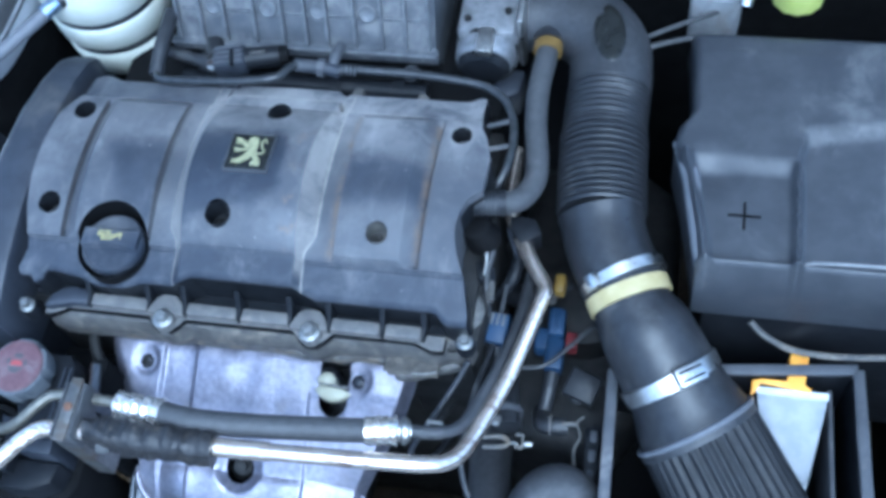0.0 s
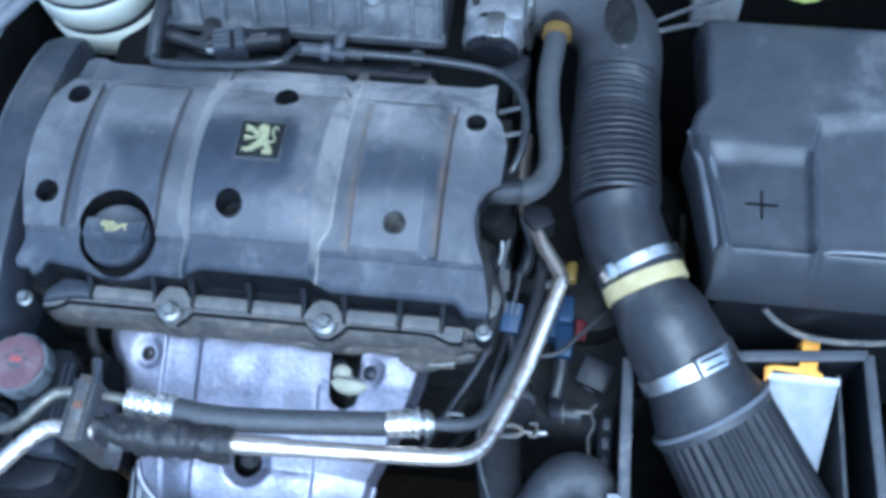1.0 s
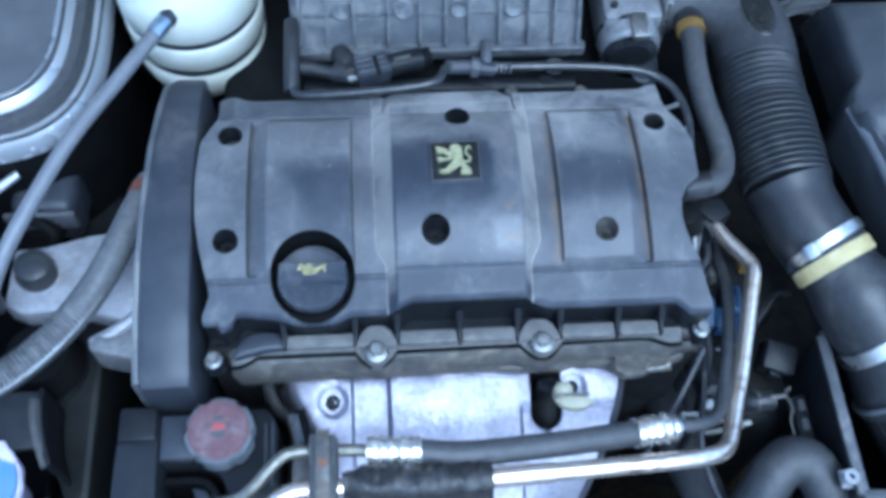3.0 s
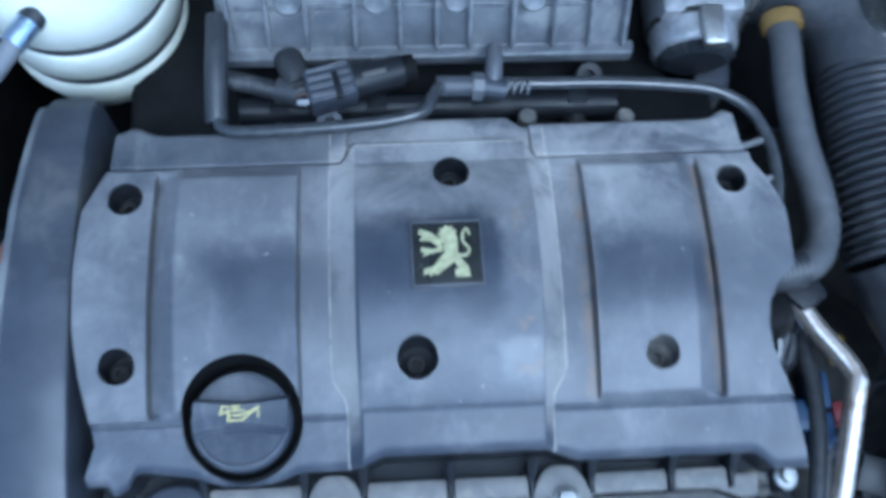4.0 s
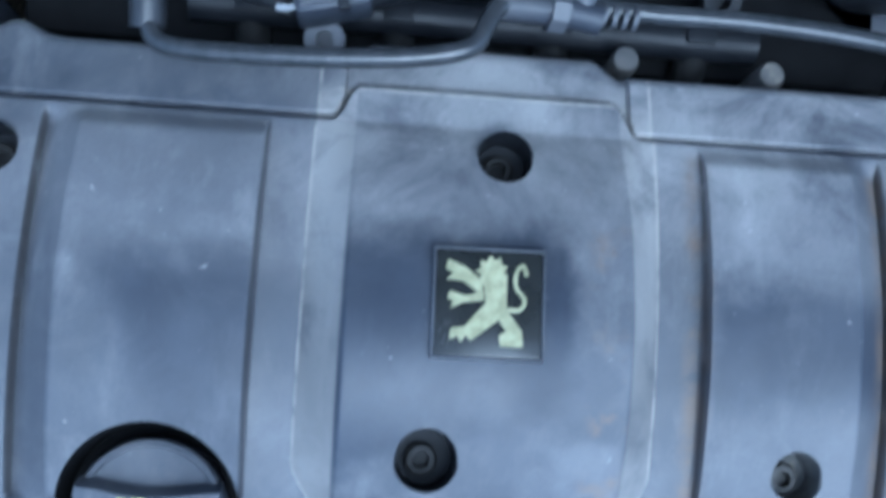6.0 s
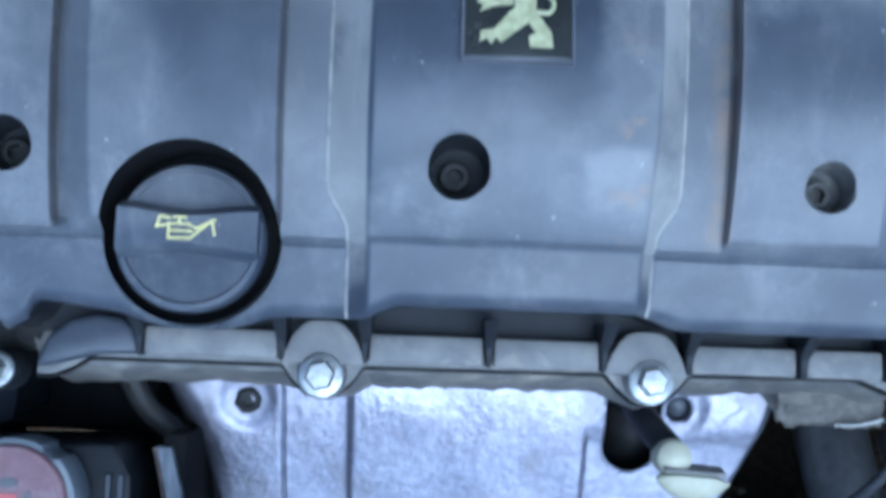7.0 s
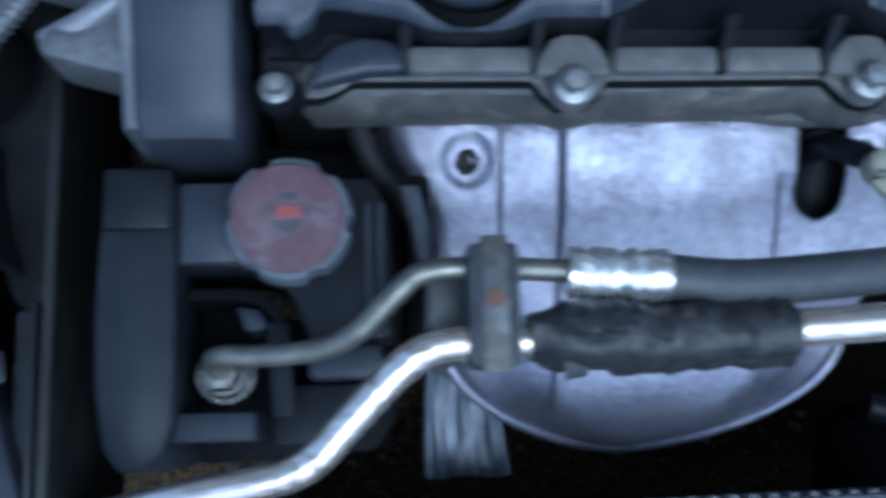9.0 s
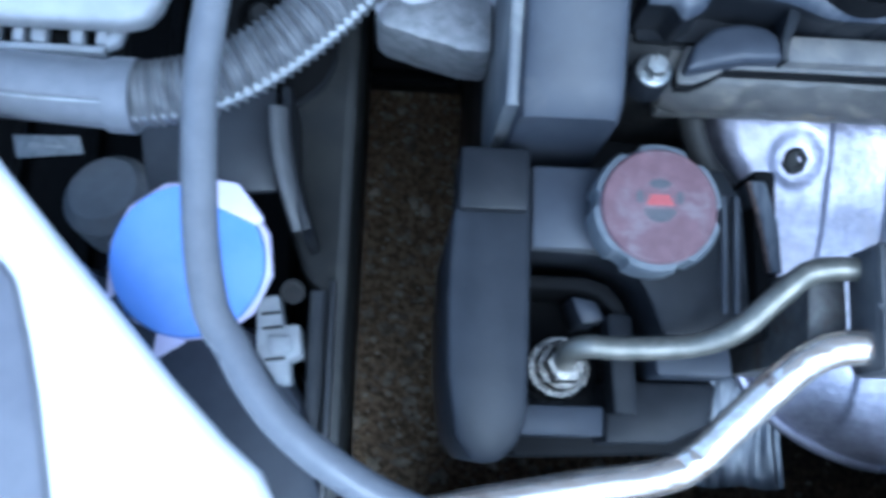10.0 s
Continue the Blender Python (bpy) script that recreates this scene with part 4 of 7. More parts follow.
part("collector", tube([(0, -0.255, 0.5), (0, -0.25, 0.40), (0.0, -0.2, 0.3), (0.0, -0.05, 0.22)], 0.03, 18, 0.02), BLOCK, manifold)

# dipstick
dip = thing("dipstick", "pale cream plastic dipstick handle on a dark tube", "dipstick")
md = Matrix.Translation((0.0895, -0.2075, 0.7335)) @ pose(0, 0, 0, 14, 0, -3)
rings = []
for i in range(19):
    t = -1 + i / 9
    half = max(0.0006, 1 - abs(t) ** 2.6)
    rings.append([md @ Vector((0.0155 * t + 0.0006, -0.0012 + y * half - 0.0014 * (1 - t * t), z * half ** 0.7)) for y, z in ((-0.0066, -0.005), (-0.0072, -0.001), (-0.0050, 0.0026), (0.0, 0.0042), (0.0042, 0.0030), (0.0052, 0.0), (0.0040, -0.005))])
part("wing", loft(rings), CREAM, dip, "cream plastic finger wing")
part("dome", lathe([(0.0074, -0.012), (0.0078, -0.005), (0.0070, 0.0002), (0.0046, 0.0024), (0.0, 0.0030)], md @ Matrix.Translation((-0.0072, 0.0072, -0.002)) @ pose(0, 0, 0, -16, 0, 0), 28), CREAM, dip, "rounded cream back of the grip")
part("slit", box(-0.0120, 0.0130, 0.0026, 0.0042, -0.006, 0.0034, 0.0005, m=md), DIRTY, dip, "dark slit across the grip")
part("guide_tube", tube([(0.0835, -0.1985, 0.727), (0.0765, -0.188, 0.712), (0.0735, -0.180, 0.69), (0.0730, -0.175, 0.63)], 0.0062, 14), PLASTIC_DARK, dip)


def crumpled(x0, x1, y0, y1, z, depth, seed, nx=16, ny=8, tip=0.0):
    """A thin creased sheet, uneven along its border."""
    bm = bmesh.new()
    rows = []
    for j in range(ny + 1):
        row = []
        for i in range(nx + 1):
            u, v = i / nx, j / ny
            x, y = x0 + (x1 - x0) * u, y0 + (y1 - y0) * v
            k = Vector((x * 200 + seed, y * 260, seed))
            row.append(bm.verts.new((x + 0.002 * noise.noise(k * 1.3), y + 0.0025 * noise.noise(k + Vector((9, 0, 0))), z + tip * (1 - v) + depth * noise.noise(k * 0.9) + 0.4 * depth * noise.noise(k * 2.3))))
        rows.append(row)
    for a, b in zip(rows, rows[1:]):
        for i in range(nx):
            bm.faces.new((a[i], a[i + 1], b[i + 1], b[i]))
    return bm


GRIMY_SHIM = surface("grimy_shim", (0.045, 0.041, 0.036), (0.11, 0.098, 0.08), 0.6, 0.3, scale=160, blotch=90, bump=0.4)
scrap = thing("gasket_shim", "creased dirty metal shim sticking out under the cover", "shim")
ob = part("shim_sheet", crumpled(0.126, 0.171, -0.1850, -0.170, 0.7290, 0.0011, 3.0, 24, 8, tip=-0.003), GRIMY_SHIM, scrap, sharp=30)
mod = ob.modifiers.new("thickness", "SOLIDIFY")
mod.thickness = 0.0006
# glint along the shim, modelled as a thin bright strip
part("edge_glint", tube([(0.150, -0.1845, 0.7290), (0.160, -0.1840, 0.7295), (0.170, -0.1815, 0.730)], 0.0006, 8, 0.002), BOLT, scrap, "thin bright strip put in for a glint")


# ---- power steering pump ----
GUARD = surface("guard_plastic", (0.017, 0.019, 0.024), (0.025, 0.027, 0.033), 0.42, spec=0.3, scale=60, blotch=14, bump=0.15, dust=(0.05, 0.05, 0.052), amount=0.15)
pump = thing("power_steering_pump", "black power steering pump with its plastic reservoir", "pump")
bm = prism([(-0.225, -0.204), (-0.145, -0.202), (-0.137, -0.215), (-0.134, -0.268), (-0.140, -0.272), (-0.1705, -0.272), (-0.1735, -0.264), (-0.1765, -0.256), (-0.1810, -0.2485), (-0.1880, -0.2432), (-0.1970, -0.2408), (-0.226, -0.2402)], 0.66, 0.728, 0.0025)
part("reservoir", bm, PLASTIC_DARK, pump)
arc = [(-0.2245, -0.2045), (-0.2245, -0.3035), (-0.228, -0.316), (-0.236, -0.324), (-0.246, -0.324), (-0.253, -0.314), (-0.2565, -0.29), (-0.2575, -0.26), (-0.2565, -0.228), (-0.2525, -0.214), (-0.247, -0.2045)]
part("belt_guard", prism(arc, 0.60, 0.733, 0.003), GUARD, pump, "curved grey-black belt guard")
part("guard_lip", prism([(-0.254, -0.2), (-0.226, -0.2), (-0.226, -0.226), (-0.2545, -0.226)], 0.70, 0.738, 0.002), PLASTIC_DARK, pump)
# void black gives the hollow below the reservoir its shade
part("housing", prism([(-0.224, -0.244), (-0.134, -0.27), (-0.132, -0.300), (-0.142, -0.318), (-0.224, -0.322)], 0.56, 0.672, 0.004), BLACK, pump)
part("mount_plate", box(-0.2275, -0.193, -0.3125, -0.3005, 0.69, 0.722, 0.0015), BELT_PLASTIC, pump, "small grey mounting plate")
part("side_lug", prism([(-0.190, -0.262), (-0.180, -0.262), (-0.177, -0.303), (-0.187, -0.303)], 0.69, 0.714, 0.0015), PLASTIC_DARK, pump)
part("step_block", prism([(-0.1725, -0.2735), (-0.1410, -0.2730), (-0.1395, -0.2870), (-0.1710, -0.2875)], 0.67, 0.7200, 0.002), BELT_PLASTIC, pump, "grey moulded step")
part("skirt", prism([(-0.1880, -0.2880), (-0.1395, -0.2880), (-0.1430, -0.3060), (-0.1600, -0.3140), (-0.1880, -0.3150)], 0.62, 0.7000, 0.003), PLASTIC_DARK, pump)
# inner shadow of the arch, built as a black wall
arch = [(-0.2240, -0.2470), (-0.1990, -0.2470), (-0.1895, -0.2500), (-0.1830, -0.2575), (-0.1800, -0.2670), (-0.1850, -0.2670), (-0.1880, -0.2600), (-0.1935, -0.2545), (-0.2010, -0.2525), (-0.2240, -0.2525)]
part("arch_shade", prism(arch, 0.66, 0.7120, 0.0012), BLACK, pump, "black inner wall holding the shade of the arch")
part("gusset", prism([(-0.2040, -0.2540), (-0.1930, -0.2560), (-0.1885, -0.2640), (-0.1990, -0.2660)], 0.67, 0.7060, 0.0015), BELT_PLASTIC, pump, "small grey gusset inside the arch")
m = Matrix.Translation((-0.208, -0.284, 0.69))
bm = lathe([(0.0135, -0.01), (0.0135, 0.010), (0.0125, 0.012), (0.0105, 0.012), (0.0105, 0.020), (0.0095, 0.021)], m, 28)
lathe([(0.0085, 0.0205), (0.0087, 0.030), (0.0075, 0.032), (0.0, 0.0325)], m, 6, bm)
part("union", bm, surface("grimy_union", (0.09, 0.085, 0.078), (0.30, 0.285, 0.26), 0.26, 0.95, scale=180, blotch=90, bump=0.3, dust=(0.05, 0.043, 0.035), amount=0.25), pump, "grimy steel hose union", sharp=30)
# plain black box filling the dark corner beside the shield
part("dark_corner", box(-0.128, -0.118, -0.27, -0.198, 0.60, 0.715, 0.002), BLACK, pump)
for x in (-0.1405, -0.1455):
    part("fin", prism([(-0.212, 0.70), (-0.262, 0.70), (-0.262, 0.729), (-0.214, 0.7305)], -0.0012, 0.0012, 0.0004, 1, m=Matrix(((0, 0, 1, x), (1, 0, 0, 0), (0, 1, 0, 0), (0, 0, 0, 1)))), BELT_PLASTIC, pump)
part("lid_step", prism([(-0.2240, -0.2050), (-0.1975, -0.2050), (-0.1935, -0.2230), (-0.1965, -0.2385), (-0.2240, -0.2390)], 0.728, 0.7300, 0.001), BELT_PLASTIC, pump)

red_cap = thing("fluid_cap", "faded red power steering fluid cap with a grey notched rim", "cap")
mc = Matrix.Translation((-0.1775, -0.2245, 0.728))


def notch(a, r, h):
    return 1.0 - 0.07 * smooth(0.55, 0.9, math.cos(6 * a + 0.6)) if r > 0.0235 else 1.0


part("rim", lathe([(0.021, 0.0), (0.0255, 0.003), (0.0259, 0.018), (0.0249, 0.0205), (0.0224, 0.021)], mc, 96, wobble=notch), surface("grey_cap_rim", (0.085, 0.095, 0.11), (0.14, 0.15, 0.165), 0.5, scale=80, blotch=30), red_cap)
part("face", lathe([(0.0227, 0.015), (0.0227, 0.0222), (0.0217, 0.0232), (0.0, 0.0236)], mc, 56), RED, red_cap, "faded red face")
PRINT = surface("dull_print", (0.05, 0.052, 0.06), (0.09, 0.085, 0.09), 0.6, blotch=60)
flat = mc @ Matrix.Translation((0, 0, 0.0233))
part("symbol", prism([(-0.0055, 0.0), (-0.0035, 0.0042), (0.0035, 0.0042), (0.0055, 0.0)], 0, 0.0006, 0, m=flat), RED_BRIGHT, red_cap, "brighter red pictogram")
bowl = [(0.0062 * math.cos(a), -0.0015 + 0.0052 * math.sin(a)) for a in [math.pi + math.pi * k / 12 for k in range(13)]]
part("symbol", prism(bowl, 0, 0.00055, 0, m=flat), PRINT, red_cap, "dull dark pictogram")
part("symbol", prism([(0.0042 * math.cos(a), 0.0085 + 0.0019 * math.sin(a)) for a in [2 * math.pi * k / 14 for k in range(14)]], 0, 0.00055, 0, m=flat), PRINT, red_cap, "dull dark pictogram")
for side in (-1, 1):
    part("symbol", prism([(side * 0.0078 + 0.0014 * math.cos(a), 0.0032 + 0.0026 * math.sin(a)) for a in [2 * math.pi * k / 12 for k in range(12)]], 0, 0.00055, 0, m=flat), PRINT, red_cap, "dull dark pictogram")
part("ring_line", lathe([(0.0189, 0.0), (0.0189, 0.0003), (0.0195, 0.0003), (0.0195, 0.0)], mc @ Matrix.Translation((0, 0, 0.0231)), 48), RED, red_cap)

# ---- pipes in front of the engine ----
steel_line = thing("steering_pipe", "thin dull steel pipe bent from the pump union to the clamp", "pipe")
part("pipe", tube([(-0.2085, -0.284, 0.716), (-0.2088, -0.2805, 0.736), (-0.203, -0.279, 0.743), (-0.19, -0.2795, 0.7455), (-0.165, -0.278, 0.752), (-0.15, -0.272, 0.760), (-0.136, -0.259, 0.766), (-0.124, -0.2505, 0.768), (-0.10, -0.2495, 0.768), (-0.066, -0.251, 0.768)], 0.0046, 16, 0.003),
     surface("dull_steel_pipe", (0.17, 0.165, 0.14), (0.25, 0.24, 0.205), 0.4, 0.7, scale=150, blotch=40, bump=0.15), steel_line)

hose = thing("rubber_hose", "ribless black rubber hose with crimped silver ferrules", "hose")
part("hose", tube([(-0.036, -0.2535, 0.768), (0.0, -0.2565, 0.7665), (0.05, -0.2528, 0.762), (0.1, -0.2471, 0.757), (0.136, -0.2421, 0.7517)], 0.0095, 22, 0.005), RUBBER_GREY, hose)


def crimp(far):
    return 1.0 + 0.025 * math.sin(far * 520 + 0.6) + 0.10 * noise.noise(Vector((far * 260, 1, 2)))


def dents(bm, amount, seed):
    """Uneven hammered dents."""
    for v in bm.verts:
        v.co += Vector((0.2, 0.6, 0.8)) * amount * noise.noise(v.co * 170 + Vector((seed, 0, 0)))
    return bm


part("ferrule", dents(tube([(-0.0685, -0.2515, 0.768), (-0.05, -0.2525, 0.768), (-0.030, -0.2535, 0.768)], 0.0103, 28, 0.001, crimp), 0.0012, 3), FERRULE, hose, "crimped silver ferrule")
part("ferrule", dents(tube([(0.128, -0.2432, 0.7529), (0.145, -0.2405, 0.7504), (0.152, -0.2393, 0.749)], 0.0110, 28, 0.001, crimp), 0.0013, 8), FERRULE, hose, "crimped silver ferrule")
part("collar", tube([(0.153, -0.2391, 0.7488), (0.1625, -0.2376, 0.7472)], 0.0108, 24, 0.001, lambda f: 1.0 - 0.25 * smooth(0.0, 0.003, abs(f - 0.005) - 0.001)), STEEL, hose, "bright steel collar")
part("tail_pipe", tube([(0.158, -0.238, 0.7478), (0.184, -0.235, 0.743), (0.199, -0.224, 0.736), (0.211, -0.195, 0.729), (0.224, -0.15, 0.722), (0.231, -0.11, 0.715), (0.232, -0.06, 0.70)], 0.0052, 16, 0.004), RUBBER_DUSTY, hose, "thin dark pipe")

ac_pipe = thing("refrigerant_pipe", "polished bare aluminium pipe bent round the engine's front", "pipe")
PIPE_L = [(-0.30, -0.352, 0.745), (-0.26, -0.342, 0.750), (-0.21, -0.332, 0.755), (-0.182, -0.327, 0.758), (-0.168, -0.321, 0.760), (-0.155, -0.308, 0.764), (-0.137, -0.290, 0.770), (-0.124, -0.281, 0.7725), (-0.11, -0.2785, 0.773), (-0.085, -0.278, 0.772)]
bm = tube(PIPE_L, 0.0066, 24, 0.0015)
for v in bm.verts:
    near = max(math.exp(-((v.co.x - bx) / 0.012) ** 2) for bx in (-0.172, -0.132))
    way = noise.noise(Vector((v.co.x * 260, v.co.y * 260, v.co.z * 420)))
    v.co.z -= 0.0011 * near * smooth(0.0, 0.5, way)
part("lower_pipe", bm, ALU, ac_pipe)
PIPE_R = [(-0.085, -0.278, 0.7715), (0.018, -0.275, 0.7675), (0.10, -0.2710, 0.765), (0.150, -0.2675, 0.7605), (0.178, -0.2635, 0.7535), (0.192, -0.2585, 0.7465), (0.2005, -0.250, 0.7405), (0.2068, -0.237, 0.7355), (0.2141, -0.2175, 0.732), (0.2285, -0.178, 0.730), (0.2472, -0.1125, 0.737), (0.2485, -0.102, 0.7365), (0.245, -0.093, 0.7355), (0.233, -0.074, 0.7335), (0.223, -0.055, 0.733), (0.213, -0.035, 0.733), (0.208, -0.01, 0.731), (0.207, 0.04, 0.72)]
part("upper_pipe", tube(PIPE_R, 0.0066, 20, 0.003), ALU, ac_pipe)
part("end_sleeve", tube([(0.017, -0.275, 0.7675), (0.040, -0.2739, 0.7669), (0.062, -0.2728, 0.7662)], 0.0076, 20, 0.002), ALU, ac_pipe)

wrap = thing("tape_wrap", "lumpy black tape wound round the aluminium pipe", "tape")
TURN_R = random.Random(9)
ph = [TURN_R.uniform(0, 6.28) for _ in range(6)]
bm = tube([(-0.086, -0.2775, 0.7715), (-0.07, -0.2765, 0.771), (-0.035, -0.276, 0.769), (-0.0, -0.2755, 0.767), (0.0185, -0.275, 0.7655)], 0.0130, 28, 0.0012,
          rfun=lambda f: (0.62 + 0.38 * smooth(0, 0.02, f)) * (1.0 + 0.015 * math.sin(f * 420 + ph[0]) + 0.01 * math.sin(f * 900 + ph[1])))
for v in bm.verts:
    v.co += Vector((0, 1, 1)) * (0.0028 * noise.noise(v.co * 60) + 0.0016 * noise.noise(Vector((v.co.x * 170, v.co.y * 60, v.co.z * 60))) + 0.0006 * noise.noise(v.co * 330))
    if v.co.z < 0.768:
        v.co.y -= 0.002
part("loose_end", prism([(-0.004, -0.006), (0.006, -0.008), (0.008, 0.004), (-0.002, 0.006)], 0, 0.0008, 0.0002, m=Matrix.Translation((-0.07, -0.287, 0.774)) @ pose(0, 0, 0, 35, 10, 20)), RUBBER, wrap)
part("tape", bm, surface("black_tape", (0.012, 0.012, 0.0135), (0.032, 0.031, 0.032), 0.42, scale=250, blotch=110, bump=0.9, fine=300, dust=(0.12, 0.10, 0.075), amount=0.22), wrap, sharp=60)

clamp = thing("pipe_clamp", "black rubber block clamp holding two pipes", "clamp")
part("block", prism([(-0.1090, -0.2415), (-0.0890, -0.2415), (-0.0890, -0.2885), (-0.1090, -0.2885)], 0.757, 0.783, 0.0035), RUBBER_GREY, clamp)
part("strap", box(-0.1040, -0.0940, -0.2905, -0.2395, 0.7835, 0.7852, 0.0006), BARE, clamp, "dull steel strap")
for x0, y0, y1 in ((-0.1078, -0.2870, -0.2660), (-0.1078, -0.2640, -0.2430), (-0.0920, -0.2870, -0.2660), (-0.0920, -0.2640, -0.2430)):
    part("rib", box(x0, x0 + 0.0018, y0, y1, 0.782, 0.7846, 0.0005), RUBBER_GREY, clamp)
part("bolt", lathe([(0.0035, 0.7852), (0.0035, 0.787), (0.0, 0.7872)], Matrix.Translation((-0.0990, -0.2635, 0)), 6), surface("rust", (0.11, 0.062, 0.04), (0.19, 0.1, 0.06), 0.8, blotch=80), clamp, "rusty bolt head")
part("bracket", prism([(-0.122, -0.245), (-0.108, -0.25), (-0.108, -0.282), (-0.124, -0.282)], 0.66, 0.757, 0.001), BARE, clamp, "dull steel bracket")
down = thing("shield_bracket", "crumpled bare metal bracket hanging under the pipe clamp", "bracket")
bm = bmesh.new()
rows = []
for j in range(11):
    v = j / 10
    row = []
    for i in range(49):
        u = i / 48
        x = -0.1150 + u * (0.030 + 0.013 * v)
        ridge = 0.0016 * abs(math.sin(u * 8.0 + 0.5 * math.sin(v * 3.0))) ** 3 + 0.0020 * noise.noise(Vector((x * 160, v * 3.0, 5)))
        row.append(bm.verts.new((x, -0.268 - 0.066 * v - 0.0008 * math.sin(u * 9.0) * v, 0.606 - 0.022 * v + ridge + 0.010 * (1 - smooth(0.0, 0.16, v)))))
    rows.append(row)
for p, q in zip(rows, rows[1:]):
    for i in range(48):
        bm.faces.new((p[i], p[i + 1], q[i + 1], q[i]))
ob = part("plate", bm, BLUED, down, "corrugated bluish plate", sharp=25)
mod = ob.modifiers.new("thickness", "SOLIDIFY")
mod.thickness = 0.0008
part("fold", tube([(-0.1135, -0.270, 0.612), (-0.1145, -0.3, 0.598), (-0.1145, -0.333, 0.587)], 0.0026, 10), BLUED, down)
part("fold", tube([(-0.083, -0.270, 0.612), (-0.078, -0.3, 0.598), (-0.072, -0.333, 0.587)], 0.0020, 10), BLUED, down)

# ---- air intake ----
intake = thing("intake_duct", "black corrugated rubber air intake duct with steel clips", "air duct")
UP = [(0.205, 0.158, 0.765), (0.235, 0.158, 0.765), (0.262, 0.147, 0.764), (0.279, 0.125, 0.762), (0.283, 0.10, 0.760), (0.283, 0.085, 0.758)]
part("elbow", tube(UP, 0.0365, 32, 0.006, lambda f: 0.86 + 0.14 * smooth(0.0, 0.06, f)), RUBBER_DUSTY, intake)


def bellows(far):
    if far > 0.119:
        return 1.0 + 0.035 * math.exp(-((far - 0.1212) / 0.0014) ** 2)
    big = 1.0 + 0.035 * smooth(0.047, 0.05, far)
    ph = (far / 0.0058) % 1.0 - 0.5
    return big - (0.055 + 0.06 * smooth(0.047, 0.05, far)) * math.exp(-(ph / 0.21) ** 2)


MID = [(0.283, 0.088, 0.758), (0.283, 0.05, 0.756), (0.2845, 0.01, 0.754), (0.288, -0.035, 0.750)]
# dark wiped spot on the dusty elbow, added as a thin disc
bm = lathe([(0.0, 0.0), (0.6, 0.0), (0.9, -0.06), (1.0, -0.2)], Matrix.Translation((0.2800, 0.118, 0.7988)) @ pose(0, 0, 0, 3, 0, 10) @ Matrix.Diagonal((0.0135, 0.030, 0.010, 1)), 32)
part("wiped_patch", bm, GLOSS, intake, "glossy black oval patch")
part("bellows", tube(MID, 0.0365, 36, 0.0007, bellows), RUBBER, intake, "finely ribbed rubber bellows", sharp=25)
LOW = [(0.288, -0.035, 0.750), (0.2935, -0.056, 0.746), (0.303, -0.077, 0.742), (0.312, -0.092, 0.739), (0.315, -0.098, 0.738)]
part("lower_bend", tube(LOW, 0.0345, 32, 0.005, lambda f: 1.06 - 0.06 * smooth(0, 0.012, f)), RUBBER, intake)


def band(place, way, r, width, thick=0.0015):
    return lathe([(r, -width / 2), (r + thick, -width / 2 + 0.0005), (r + thick, width / 2 - 0.0005), (r, width / 2)], aim(place, way), 48)


c1 = (0.3105, -0.0875, 0.7405)
clip_up = part("hose_clip", band(c1, (0.42, -0.75, -0.15), 0.0335, 0.010, 0.0022), STEEL, intake, "bright steel worm clip")
part("screw_box", box(-0.006, 0.006, -0.0045, 0.0045, 0, 0.006, 0.001, m=aim(c1, (0.42, -0.75, -0.15)) @ Matrix.Rotation(2.4, 4, "Z") @ Matrix.Translation((0.037, 0, 0)) @ pose(0, 0, 0, 0, 90, 0)), STEEL, clip_up)
part("yellow_ring", band((0.3165, -0.1010, 0.738), (0.42, -0.85, -0.2), 0.0318, 0.0135, 0.003), TAN, intake, "faded yellow ring")
SENS = [(0.316, -0.100, 0.738), (0.322, -0.112, 0.735), (0.335, -0.130, 0.727), (0.348, -0.147, 0.716), (0.356, -0.158, 0.709)]
part("sensor_tube", tube(SENS, 0.0325, 32, 0.004, lambda f: 0.97 + 0.24 * smooth(0.0, 0.065, f) + 0.07 * math.exp(-((f - 0.030) / 0.013) ** 2)), RUBBER, intake)
c2 = (0.355, -0.1565, 0.7095)
D2 = (0.55, -0.75, -0.38)
clip_low = part("hose_clip", band(c2, D2, 0.0395, 0.013, 0.002), STEEL, intake, "bright steel worm clip")
part("screw_box", box(-0.0125, 0.0125, -0.0075, 0.0075, 0, 0.0075, 0.0015, m=Matrix.Translation((0.3665, -0.168, 0.7485)) @ pose(0, 0, 0, 14, 12, 36)), STEEL, clip_low, "clip screw housing")
for k in (-1, 1):
    part("slot_line", box(-0.010, 0.010, -0.001 + 0.0035 * k, 0.001 + 0.0035 * k, 0.0074, 0.0080, 0, m=Matrix.Translation((0.3665, -0.168, 0.7485)) @ pose(0, 0, 0, 14, 12, 36)), BLOCK, clip_low)
SLEEVE = [(0.354, -0.155, 0.710), (0.363, -0.167, 0.702), (0.372, -0.179, 0.693), (0.379, -0.189, 0.687)]
part("filter_sleeve", tube(SLEEVE, 0.0395, 40, 0.004, lambda f: 1.0 + 0.2 * smooth(0.005, 0.048, f)), RUBBER, intake)
part("filter_collar", band((0.3795, -0.190, 0.6865), D2, 0.047, 0.008, 0.003), RUBBER_DUSTY, intake)
part("rolled_lip", lathe([(0.0490 + 0.0024 * math.cos(2 * math.pi * k / 12), 0.0024 * math.sin(2 * math.pi * k / 12)) for k in range(13)], aim((0.3770, -0.1866, 0.6883), D2), 56), TUBE_GREY, intake, "pale rolled lip")
